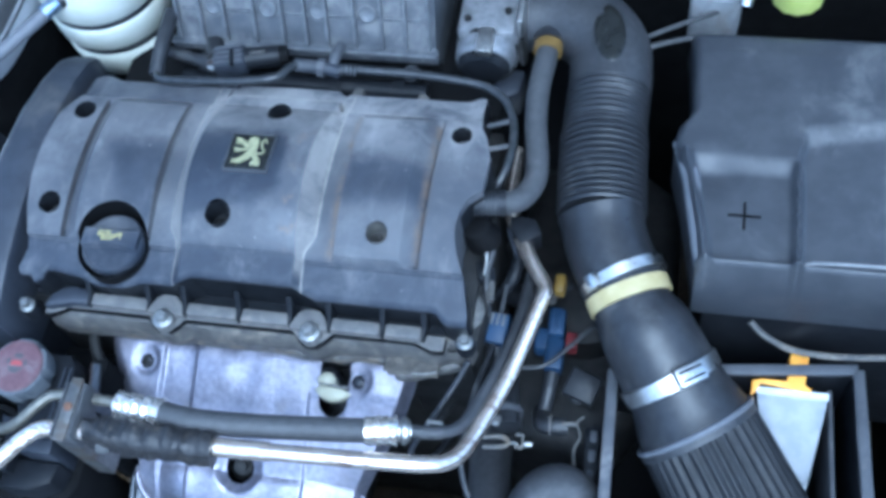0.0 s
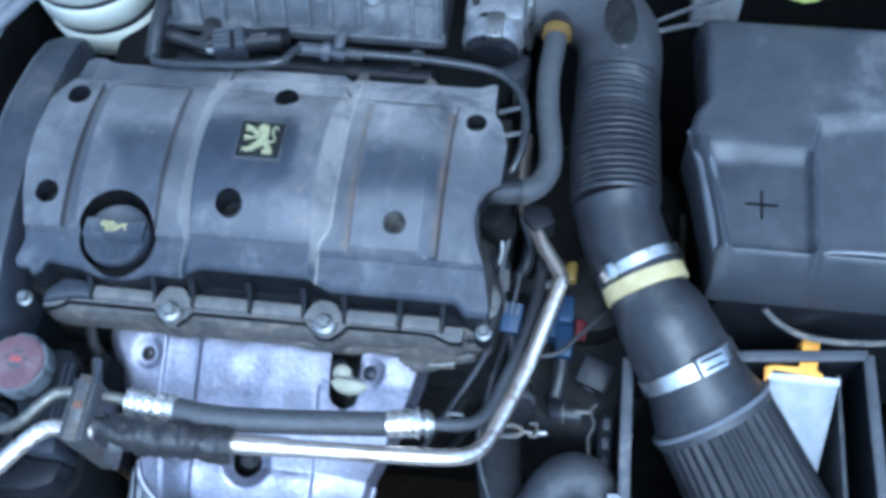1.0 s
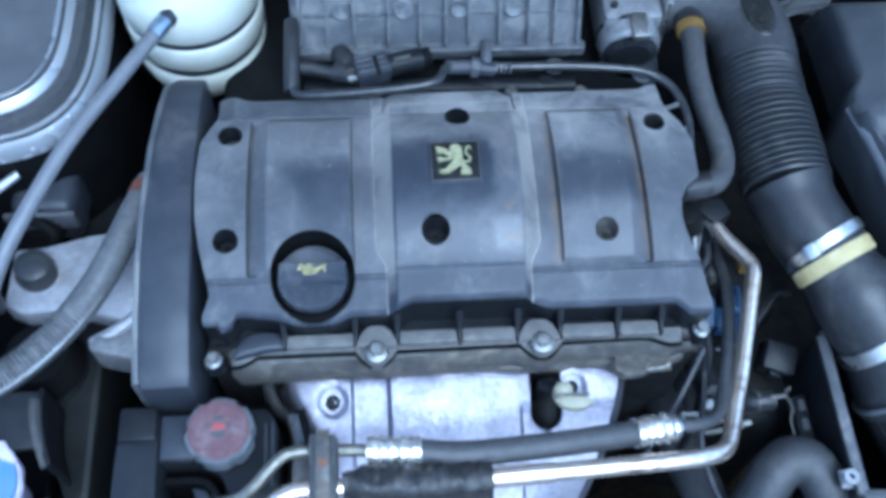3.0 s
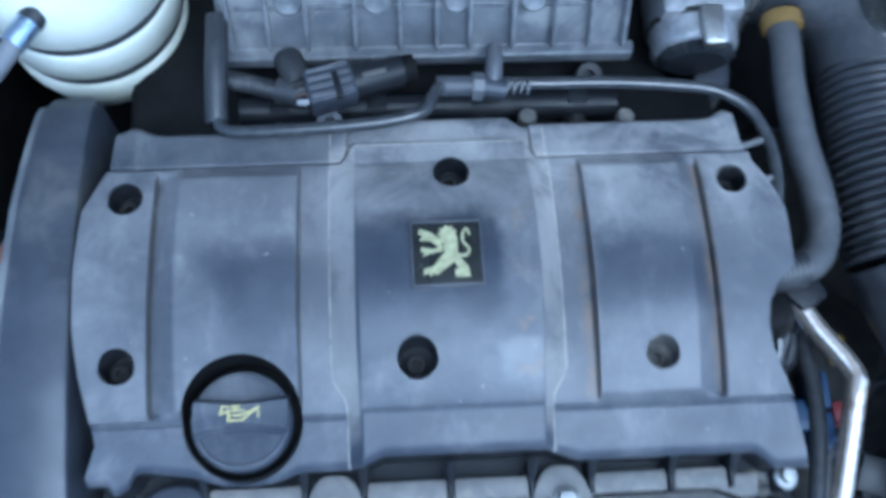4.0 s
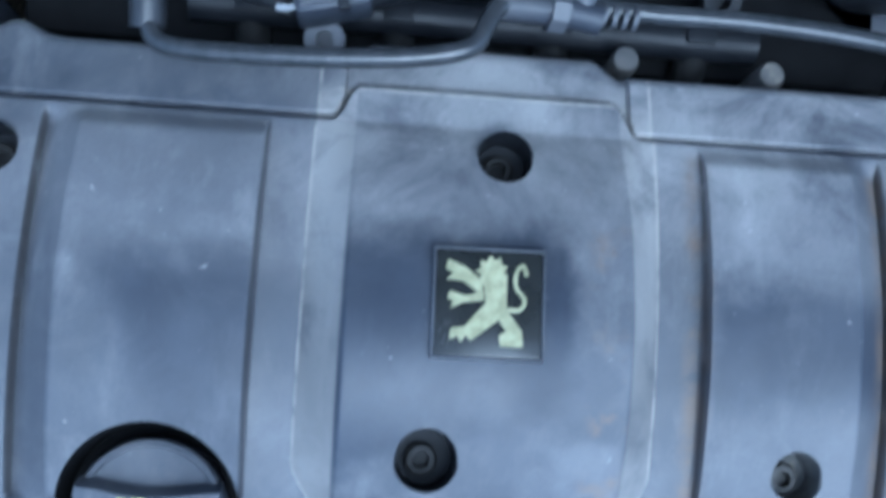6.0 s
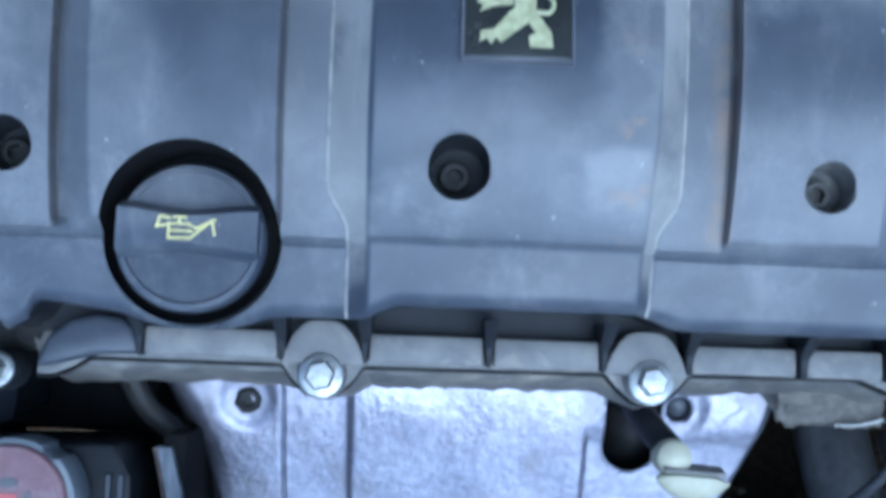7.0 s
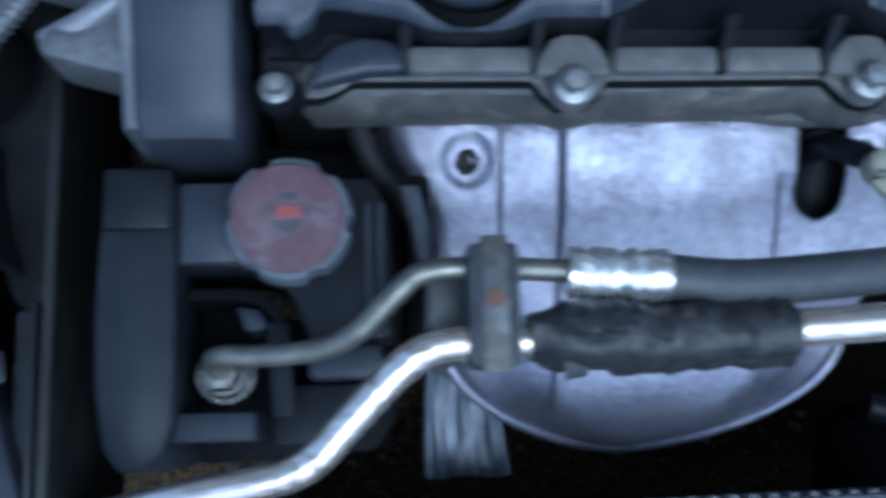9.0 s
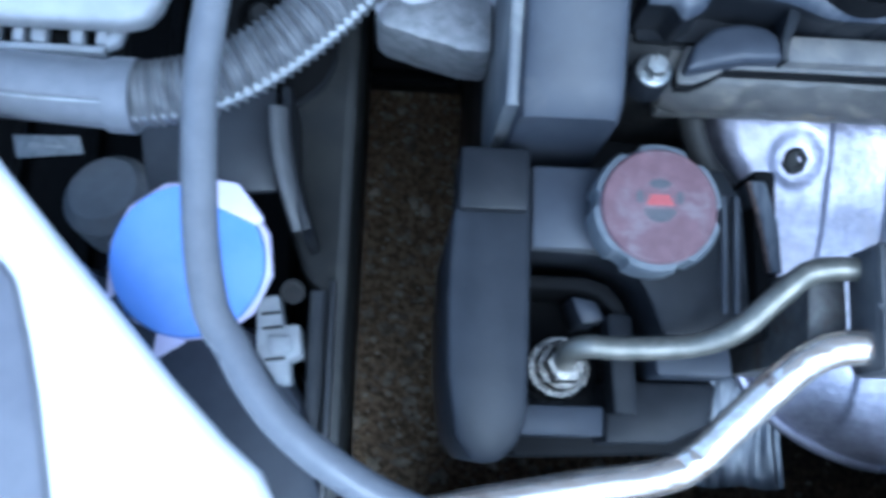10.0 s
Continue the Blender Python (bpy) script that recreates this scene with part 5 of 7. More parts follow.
FILTER = surface("filter_pleats", (0.010, 0.0105, 0.012), (0.02, 0.021, 0.024), 0.5, scale=120, blotch=30, bump=0.2, spec=0.35)
CONE = [(0.379, -0.189, 0.687), (0.396, -0.212, 0.673), (0.420, -0.245, 0.652), (0.445, -0.279, 0.630)]
part("pleated_filter", tube(CONE, 0.047, 160, 0.006, lambda f: 1.0 + 1.2 * f, angular=lambda a: 1 + 0.040 * math.sin(34 * a)), FILTER, intake, "pleated cone air filter", sharp=80)
part("end_cap", tube([(0.445, -0.279, 0.630), (0.452, -0.288, 0.624)], 0.054, 32), RUBBER, intake)

breather = thing("breather_hose", "grey-black rubber breather hose with an orange ring", "hose")
part("hose", tube([(0.226, 0.118, 0.772), (0.2255, 0.10, 0.774), (0.2235, 0.07, 0.774), (0.2255, 0.035, 0.772), (0.2305, 0.005, 0.770), (0.2310, -0.02, 0.769), (0.2215, -0.040, 0.773), (0.205, -0.049, 0.779), (0.186, -0.053, 0.783)], 0.0098, 20, 0.003), RUBBER_GREY, breather)
part("orange_ring", tube([(0.2262, 0.112, 0.7725), (0.2262, 0.121, 0.7725)], 0.0128, 24, 0.002), surface("amber_ring", (0.12, 0.075, 0.015), (0.18, 0.115, 0.03), 0.5, blotch=50), breather)
part("socket", tube([(0.2262, 0.121, 0.772), (0.2275, 0.15, 0.768)], 0.0145, 24, 0.004), RUBBER, breather)
part("ribbed_end", tube([(0.211, -0.047, 0.778), (0.186, -0.053, 0.783)], 0.0106, 20, 0.0008, lambda f: 1 + 0.06 * math.sin(f * 1800)), RUBBER, breather, sharp=80)
nozzle = thing("breather_valve", "dark plastic breather valve with metal clips beside the cover", "valve")
part("body", lathe([(0.014, 0), (0.0145, 0.01), (0.012, 0.022), (0.009, 0.024), (0.0, 0.024)], aim((0.196, -0.071, 0.752), (-0.3, 0.1, 1)), 20), BLACK, nozzle)
part("collar", lathe([(0.0105, 0.0), (0.0110, 0.003), (0.0090, 0.006), (0.0, 0.006)], aim((0.198, -0.066, 0.752), (-0.2, 0.1, 1)), 24), PLASTIC_DARK, nozzle)
part("clip", tube([(0.1955, -0.074, 0.7600), (0.1985, -0.080, 0.7590), (0.1995, -0.090, 0.752), (0.198, -0.098, 0.745)], 0.0015, 10), BOLT, nozzle, "dull wire clip")
part("cable", tube([(0.198, -0.060, 0.765), (0.2035, -0.078, 0.756), (0.200, -0.100, 0.742), (0.204, -0.125, 0.725)], 0.0030, 10), RUBBER, nozzle)
part("plug", box(-0.0075, 0.0075, -0.0090, 0.0090, -0.006, 0.006, 0.0015, m=pose(0.197, -0.093, 0.738, 0, 20, 15)), PLASTIC_DARK, nozzle)
loom_plug = thing("ignition_plug", "dull blue plug with pale ribs beside the engine cover", "connector")
part("body", box(-0.0085, 0.0085, -0.014, 0.012, -0.010, 0.008, 0.002, m=pose(0.211, -0.128, 0.706, 8, 0, -6)), CONN_BLUE, loom_plug)
for k in range(3):
    part("rib", box(-0.0066 + 0.0048 * k, -0.0042 + 0.0048 * k, 0.001, 0.0115, 0.008, 0.0098, 0.0005, 1, m=pose(0.211, -0.128, 0.706, 8, 0, -6)), PANEL, loom_plug)
part("lead", tube([(0.212, -0.142, 0.703), (0.214, -0.160, 0.69), (0.212, -0.18, 0.66)], 0.0035, 10), RUBBER, loom_plug)
bracket = thing("pipe_bracket", "black plastic clip on the aluminium pipe", "bracket")
part("block", prism([(0.2120, -0.0370), (0.2330, -0.0380), (0.2405, -0.0530), (0.2240, -0.0640), (0.2125, -0.0510)], 0.716, 0.7415, 0.003), PLASTIC_DARK, bracket)
part("fin", box(-0.0009, 0.0009, -0.016, 0.010, -0.012, 0.002, 0.0004, 1, m=pose(0.2145, -0.058, 0.737, 0, 0, 24)), BELT_PLASTIC, bracket)
part("arm", tube([(0.222, -0.060, 0.720), (0.218, -0.085, 0.715), (0.205, -0.095, 0.70)], 0.006, 10), PLASTIC_DARK, bracket)

# ---- throttle and plenum ----
THROTTLE = surface("throttle_casting", (0.20, 0.203, 0.215), (0.29, 0.292, 0.305), 0.5, 0.55, scale=160, blotch=40, bump=0.4, fine=500, dust=(0.17, 0.168, 0.165), amount=0.25)
throttle = thing("throttle_body", "bright cast throttle body with a ribbed round motor cover", "throttle body")
part("casting", box(0.145, 0.199, 0.112, 0.200, 0.742, 0.796, 0.008), THROTTLE, throttle)
part("flange", box(0.199, 0.205, 0.118, 0.195, 0.742, 0.806, 0.003), STEEL, throttle)
mt = aim((0.1705, 0.116, 0.768), (0, -1, -0.10))
part("motor_ring", lathe([(0.027, -0.01), (0.027, 0.012), (0.0255, 0.015), (0.0235, 0.0165)], mt, 48), THROTTLE, throttle)
part("motor_cap", lathe([(0.0238, 0.012), (0.0225, 0.02), (0.018, 0.023), (0.0, 0.024)], mt, 72, wobble=lambda a, r, h: 1 + 0.03 * (1 if math.sin(30 * a) > 0 else -1) * (r > 0.01)), PLASTIC_DARK, throttle, "black ribbed cap", sharp=25)
part("gear_case", prism([(0.150, 0.118), (0.156, 0.098), (0.166, 0.090), (0.190, 0.086), (0.201, 0.094), (0.204, 0.118)], 0.700, 0.738, 0.003), BELT_PLASTIC, throttle, "dark grey plastic gear case")
part("lug", box(0.167, 0.181, 0.088, 0.115, 0.792, 0.801, 0.002), STEEL, throttle)
for k in range(14):
    a = math.pi * (0.05 + 0.9 * k / 13)
    part("tooth", box(-0.0011, 0.0011, -0.0012, 0.0012, 0.004, 0.0175, 0.0004, 1, mt @ Matrix.Rotation(a + math.pi, 4, "Z") @ Matrix.Translation((0.0262, 0, 0))), BLOCK, throttle)
part("seam_band", lathe([(0.0272, -0.004), (0.0284, -0.0035), (0.0284, -0.0005), (0.0272, 0.0)], mt, 48), BLOCK, throttle, "dark joint line")
part("side_screw", lathe([(0.0035, 0.0), (0.0035, 0.002), (0.0, 0.0022)], Matrix.Translation((0.155, 0.125, 0.798)), 12), BLOCK, throttle)
part("side_screw", lathe([(0.0035, 0.0), (0.0035, 0.002), (0.0, 0.0022)], Matrix.Translation((0.190, 0.135, 0.798)), 12), BLOCK, throttle)

plenum = thing("inlet_plenum", "dusty grey ribbed plastic inlet plenum behind the engine", "plenum")
PLENUM = surface("plenum_plastic", (0.060, 0.064, 0.074), (0.098, 0.103, 0.114), 0.48, scale=60, blotch=30, bump=0.3, dust=(0.17, 0.17, 0.172), amount=0.45)
FRONT = [(0.094, 0.766), (0.0935, 0.775), (0.098, 0.777), (0.122, 0.822), (0.130, 0.828), (0.26, 0.836), (0.26, 0.70), (0.12, 0.70), (0.11, 0.745)]
BACK = 0.006
PALE_EDGE = surface("pale_plenum_edge", (0.085, 0.09, 0.10), (0.165, 0.17, 0.18), 0.5, scale=110, blotch=40, bump=0.25)


def skewed(bm):
    """Push back, more so at the tank end."""
    for v in bm.verts:
        v.co.y += BACK + 0.010 * max(0.0, 0.12 - v.co.x)
    return bm


rings = []
for i, x in enumerate((-0.124, -0.121, -0.115, 0.117, 0.123, 0.126)):
    inset = (0.004, 0.001, 0, 0, 0.001, 0.004)[i]
    rings.append([Vector((x, y + inset, z - inset * (1 if z > 0.79 else 0))) for y, z in FRONT])
part("shell", skewed(loft(rings)), PLENUM, plenum, sharp=25)
part("rim", skewed(prism([(-0.127, 0.0905), (0.129, 0.0905), (0.130, 0.100), (-0.128, 0.100)], 0.7655, 0.7765, 0.002)), PLENUM, plenum, "pale front rim")
part("rim_edge", skewed(box(-0.126, 0.128, 0.0898, 0.0922, 0.7750, 0.7778, 0.0008)), PALE_EDGE, plenum, "paler front edge")
RIB_X = (-0.116, -0.093, -0.070, -0.041, -0.014, 0.008, 0.028, 0.054, 0.079, 0.101, 0.122)
for x in RIB_X:
    m = Matrix(((0, 0, 1, x), (1, 0, 0, 0), (0, 1, 0, 0), (0, 0, 0, 1)))
    part("rib", skewed(prism([(0.0955, 0.776), (0.119, 0.822), (0.126, 0.827), (0.128, 0.8325), (0.117, 0.832), (0.0935, 0.784)], -0.0012, 0.0012, 0.0004, 1, m=m)), PALE_EDGE, plenum, "paler rib")
for x in (-0.080, -0.028, 0.020, 0.066):
    part("round_boss", skewed(lathe([(0.0090, -0.004), (0.0088, 0.0015), (0.0070, 0.0026), (0.0050, 0.0012), (0.0, 0.0012)], aim((x, 0.1125, 0.8055), (0, -0.85, 0.5)), 24)), PALE_EDGE, plenum, "pale ring-shaped boss")
for z, y in ((0.800, 0.1115), (0.8275, 0.131)):
    part("cross_rib", skewed(box(-0.112, 0.114, y - 0.0015, y + 0.0015, z - 0.006, z + 0.003, 0.0005)), PALE_EDGE, plenum)
part("mount_ear", lathe([(0.008, -0.006), (0.008, 0.004), (0.0035, 0.004), (0.0035, -0.004), (0.0, -0.004)], aim((0.104, 0.0925, 0.756), (0, -0.5, 1)), 20), PLASTIC_DARK, plenum)
part("mount_ear", lathe([(0.008, -0.006), (0.008, 0.004), (0.0035, 0.004), (0.0035, -0.004), (0.0, -0.004)], aim((-0.0585, 0.0585, 0.768), (0, -0.3, 1)), 20), BELT_PLASTIC, plenum)

# vacuum pipe behind the cover
SATIN = surface("satin_pipe", (0.025, 0.027, 0.03), (0.04, 0.042, 0.046), 0.16, scale=120, blotch=40, bump=0.05)
vac = thing("vacuum_pipe", "glossy grey-black vacuum pipe along the back of the cover", "pipe")
part("riser", tube([(-0.123, 0.052, 0.787), (-0.123, 0.066, 0.792), (-0.1225, 0.085, 0.797), (-0.122, 0.115, 0.80)], 0.0068, 20, 0.004), RUBBER, vac, "thick matt riser hose")
part("pipe", tube([(-0.1235, 0.057, 0.789), (-0.119, 0.0465, 0.7915), (-0.108, 0.0425, 0.794), (-0.085, 0.0415, 0.796), (-0.05, 0.042, 0.798), (-0.02, 0.0445, 0.799), (-0.003, 0.0495, 0.799), (0.003, 0.060, 0.796), (0.008, 0.0685, 0.792), (0.022, 0.0705, 0.789)], 0.0038, 16, 0.002), SATIN, vac)
part("pipe", tube([(0.044, 0.0735, 0.785), (0.07, 0.0735, 0.783), (0.11, 0.0740, 0.781), (0.15, 0.0720, 0.779), (0.176, 0.0685, 0.777), (0.194, 0.0585, 0.775), (0.2040, 0.042, 0.773), (0.2080, 0.020, 0.771), (0.2065, -0.002, 0.768), (0.200, -0.020, 0.762), (0.190, -0.03, 0.75)], 0.0040, 16, 0.002), SATIN, vac)
joint = part("joint", tube([(0.006, 0.0705, 0.7895), (0.031, 0.0705, 0.7875), (0.047, 0.069, 0.785)], 0.0062, 18, 0.003), BELT_PLASTIC, vac, "grey quick-fit joint")
part("collar", tube([(0.027, 0.0706, 0.7878), (0.0335, 0.0703, 0.787)], 0.0088, 8, 0.003), PLASTIC_PLAIN, joint)
part("tee", tube([(0.0395, 0.070, 0.786), (0.041, 0.083, 0.790), (0.042, 0.096, 0.787)], 0.0052, 16, 0.003), PLASTIC_PLAIN, joint, "grey branch")
for k in range(4):
    x = 0.0475 + 0.0040 * k
    part("barb", tube([(x, 0.0709 - 0.0002 * k, 0.785), (x + 0.0018, 0.0708 - 0.0002 * k, 0.7848)], 0.0046, 14, 0.001), PLASTIC_PLAIN, vac)
part("standoff", tube([(0.184, 0.033, 0.768), (0.2045, 0.037, 0.773)], 0.0022, 8), PLASTIC_PLAIN, vac)
part("standoff", tube([(0.186, 0.009, 0.768), (0.2075, 0.013, 0.771)], 0.0022, 8), PLASTIC_PLAIN, vac)

# connector and sensor between cover and plenum
plug = thing("sensor_plug", "ribbed dark grey plug on a cylindrical sensor", "connector")
mp = pose(-0.055, 0.073, 0.786, 0, 0, 14)
part("housing", box(-0.016, 0.013, -0.011, 0.011, -0.010, 0.010, 0.002, m=mp), BELT_PLASTIC, plug)
for k in range(4):
    part("rib", box(-0.014, 0.011, -0.009 + 0.0055 * k, -0.0065 + 0.0055 * k, 0.010, 0.0116, 0.0004, 1, mp), PLASTIC_PLAIN, plug)
part("latch", box(0.0, 0.004, -0.013, 0.004, 0.008, 0.013, 0.0008, m=mp), PLASTIC_DARK, plug)
for k, (y, z) in enumerate(((-0.0055, 0.003), (-0.002, 0.005), (0.0018, 0.003), (0.0048, 0.005), (-0.004, -0.002), (0.0005, -0.001), (0.004, -0.002))):
    part("wire", tube([mp @ Vector((-0.0152, y, z)), mp @ Vector((-0.0185, y * 1.1, z + 0.0008)), mp @ Vector((-0.0225, y * 0.8, z - 0.0005))], 0.0013, 8, 0.002), (FUSE_GREY, RUSTY, RUBBER_GREY, BLOCK)[k % 4], plug, ("pale wire", "dull red wire", "grey wire", "black wire")[k % 4])
part("sensor", tube([mp @ Vector(p) for p in ((0.012, 0.0, 0.0), (0.026, 0.001, -0.001), (0.042, 0.002, -0.003))], 0.0098, 20, 0.003), PLASTIC_DARK, plug)
part("label", box(0.018, 0.032, -0.003, 0.0, 0.0088, 0.0102, 0.0004, m=mp), FLANGE, plug, "small pale worn label")
part("tip", tube([mp @ Vector(p) for p in ((0.041, 0.002, -0.003), (0.050, 0.0025, -0.004))], 0.0085, 18, 0.002), BLACK, plug)
coil = thing("loom_branch", "thin corrugated wiring sleeve behind the cover", "cable sleeve")
part("sleeve", tube([(-0.125, 0.088, 0.775), (-0.11, 0.084, 0.776), (-0.095, 0.079, 0.777), (-0.083, 0.075, 0.778)], 0.0058, 14, 0.0008, lambda f: 1 + 0.07 * math.sin(f * 2200)), RUBBER, coil, sharp=80)
part("boot", tube([(-0.088, 0.077, 0.778), (-0.072, 0.072, 0.781), (-0.069, 0.071, 0.782)], 0.0085, 16, 0.003), RUBBER, coil)
part("hose_stub", tube([(-0.083, 0.10, 0.775), (-0.078, 0.085, 0.780), (-0.075, 0.076, 0.782)], 0.009, 16, 0.003), RUBBER, coil)
rail_f = thing("fuel_rail", "dark tube running behind the engine cover", "tube")
part("rail", tube([(-0.115, 0.0765, 0.752), (0.0, 0.0765, 0.752), (0.120, 0.0755, 0.751)], 0.0085, 16, 0.01), PLASTIC_DARK, rail_f)
for x in (-0.09, -0.03, 0.035, 0.095):
    injector = part("injector", tube([(x, 0.0765, 0.752), (x, 0.066, 0.740), (x, 0.060, 0.728)], 0.0075, 16, 0.003), BLOCK, rail_f, "dark injector body")
    part("injector_clip", box(x - 0.006, x + 0.006, 0.0715, 0.0815, 0.7595, 0.7615, 0.0006), PLASTIC_DARK, injector)

# ---- expansion tank ----
tank = thing("expansion_tank", "milky white ribbed round plastic coolant tank", "coolant tank")
TP = [(0.018, 0.688), (0.040, 0.694), (0.053, 0.708), (0.0585, 0.728), (0.0595, 0.736), (0.0585, 0.744), (0.0555, 0.7475), (0.0565, 0.752), (0.0605, 0.757), (0.0610, 0.778), (0.0600, 0.782), (0.0570, 0.785), (0.0580, 0.789), (0.0615, 0.794), (0.0615, 0.815), (0.058, 0.828), (0.046, 0.842), (0.026, 0.85), (0.0, 0.851)]
# black base added where the tank's lower end lies in shadow
part("shaded_base", lathe([(0.034, 0.60), (0.032, 0.66), (0.030, 0.6885)], Matrix.Translation((-0.212, 0.160, 0)), 24), BLACK, tank, "black piece added for the tank's shaded lower end")
part("body", lathe(TP, Matrix.Translation((-0.212, 0.160, 0)), 64), TANK, tank)
for z, r in ((0.7475, 0.0562), (0.785, 0.0577)):
    part("groove", lathe([(r - 0.001, z - 0.0034), (r + 0.0012, z - 0.0026), (r + 0.0012, z + 0.0026), (r - 0.001, z + 0.0034)], Matrix.Translation((-0.212, 0.160, 0)), 64), RUBBER, tank, "dark grime in the groove")


# ---- battery side ----
def batt_z(x, y):
    z = 0.789 - 0.10 * max(0.0, y - 0.11) - 6.0 * max(0.0, y - 0.125) ** 2 * 10
    step = 0.002 + 0.032 * smooth(0.437, 0.447, x) + 0.16 * max(0.0, x - 0.447)
    z -= 0.006 * (1 - smooth(step - 0.012, step + 0.008, y)) + 0.004 * (1 - smooth(0.0, 0.030, math.hypot(x - 0.372, y + 0.006)))
    if y < 0.01:
        z += 0.0085 * math.exp(-((x - 0.438) / 0.0032) ** 2) * (1 - smooth(-0.005, 0.008, y))
        z += 0.0085 * math.exp(-((y + 0.089) / 0.0028) ** 2)
        z += 0.0075 * math.exp(-((x - batt_left(y) - 0.006) / 0.004) ** 2)
    return z


def batt_left(y):
    return lerp_table([(-0.1, 0.366), (-0.06, 0.360), (-0.01, 0.350), (0.005, 0.3455), (0.02, 0.342), (0.034, 0.345), (0.05, 0.355), (0.09, 0.354), (0.16, 0.349)], y)


def batt_place(u, v):
    y = -0.096 + 0.252 * v
    lo = batt_left(y)
    x = lo + (0.60 - lo) * u
    z = batt_z(x, y)
    e = min((x - lo), y + 0.096, 0.156 - y)
    if e < 0.006:
        z -= 0.006 * (1 - e / 0.006) ** 2
    return Vector((x, y, z))


battery = thing("battery_cover", "large dusty black plastic battery cover with a plus sign", "battery cover")
bm = sheet(130, 130, batt_place, skirt=(lambda c: Vector((c.x, c.y - (0.006 if c.y < -0.09 else 0), c.z - 0.02)), lambda c: Vector((c.x, c.y, 0.722))))
BATT = surface("battery_plastic", (0.040, 0.043, 0.051), (0.056, 0.059, 0.067), 0.42, scale=50, blotch=16, bump=0.25, dust=(0.105, 0.107, 0.112), amount=0.3)
part("lid", bm, BATT, battery, sharp=50)
bm = bmesh.new()
zp = 0.7832
box(0.3865, 0.4115, -0.0458, -0.0440, zp - 0.001, zp + 0.0012, 0.0005, m=None, bm=bm)
box(0.3982, 0.4000, -0.0575, -0.0325, zp - 0.001, zp + 0.0013, 0.0005, m=None, bm=bm)
part("plus_sign", bm, BLACK, battery, "moulded plus sign")
part("case", box(0.375, 0.60, -0.098, 0.15, 0.50, 0.7218, 0.005), PLASTIC_DARK, battery)
BEAD = surface("worn_edge", (0.2, 0.205, 0.215), (0.3, 0.305, 0.31), 0.55, scale=90, blotch=30, bump=0.2)
bm = tube([(0.4375, 0.0, 0.7815), (0.4385, -0.045, 0.7825), (0.4405, -0.088, 0.7825)], 0.0026, 12, 0.004, lambda f: 0.9 + 0.3 * smooth(0.03, 0.09, f))
part("edge_bead", bm, BEAD, battery, "worn pale ridge")
bm = tube([(0.372, -0.0885, 0.7795), (0.40, -0.089, 0.7800), (0.4395, -0.0885, 0.7815), (0.452, -0.081, 0.7820), (0.52, -0.079, 0.7815), (0.598, -0.079, 0.7805)], 0.0019, 12, 0.004)
part("edge_bead", bm, BEAD, battery, "worn pale ridge")
bm = tube([(0.3445, 0.022, 0.779), (0.349, 0.010, 0.7785), (0.3565, -0.010, 0.7785), (0.3625, -0.045, 0.7785), (0.3705, -0.088, 0.7775)], 0.0062, 16, 0.004, lambda f: 0.7 + 0.45 * smooth(0.0, 0.03, f))
part("edge_bead", bm, TUBE_GREY, battery, "rounded paler ridge")
cable = thing("battery_cable", "thin pale grey cable curving below the battery", "cable")
part("cable", tube([(0.413, -0.106, 0.722), (0.425, -0.113, 0.714), (0.445, -0.120, 0.708), (0.47, -0.122, 0.706), (0.50, -0.121, 0.707), (0.56, -0.115, 0.71)], 0.0028, 12, 0.004), FLANGE, cable)

for pts, r in ((((0.296, 0.140, 0.748), (0.312, 0.153, 0.751), (0.347, 0.173, 0.751), (0.372, 0.188, 0.748)), 0.0022), (((0.300, 0.142, 0.738), (0.318, 0.151, 0.741), (0.351, 0.162, 0.741), (0.38, 0.170, 0.735)), 0.0028)):
    lead = thing("thin_cable", "thin grey cable strung behind the air duct", "cable", "thin cables round the engine")
    part("cable", tube(pts, r, 10, 0.004), RUBBER_GREY, lead)
brake = thing("brake_reservoir", "pale brake fluid reservoir with a yellow-green cap behind the battery", "reservoir")
part("body", prism([(0.346, 0.190), (0.384, 0.186), (0.391, 0.191), (0.395, 0.215), (0.387, 0.228), (0.348, 0.224)], 0.70, 0.765, 0.012, 3), FUSE_GREY, brake)
part("fitting", tube([(0.392, 0.165, 0.785), (0.394, 0.175, 0.795), (0.394, 0.19, 0.797)], 0.006, 14), STEEL, brake, "bright metal fitting")
part("cap", lathe([(0.022, 0.78), (0.0225, 0.798), (0.020, 0.802), (0.0, 0.803)], Matrix.Translation((0.436, 0.182, 0)), 24, wobble=lambda a, r, h: 1 + 0.02 * math.cos(12 * a)), surface("lime_cap", (0.36, 0.4, 0.08), (0.45, 0.48, 0.14), 0.5, blotch=40), brake, "yellow-green screw cap")
tray = thing("battery_tray", "open black plastic box with a grey rim beside the duct", "tray")
RIM = [(0.309, -0.150), (0.500, -0.128), (0.509, -0.30), (0.312, -0.284)]


def edge_box(a, b, width, z0, z1):
    a, b = Vector((*a, 0)), Vector((*b, 0))
    d = b - a
    return box(0, d.length, -width / 2, width / 2, z0, z1, 0.0012, m=Matrix.Translation(a) @ Matrix.Rotation(math.atan2(d.y, d.x), 4, "Z"))


for a, b in zip(RIM, RIM[1:] + RIM[:1]):
    side = part("side", edge_box(a, b, 0.004, 0.52, 0.694), PLASTIC_DARK, tray)
    part("rim", edge_box(a, b, 0.009, 0.6945, 0.700), PLASTIC_PLAIN, side, "grey worn rim")
part("floor_panel", prism([(x, y) for x, y in RIM], 0.52, 0.526, 0.0), BLACK, tray)
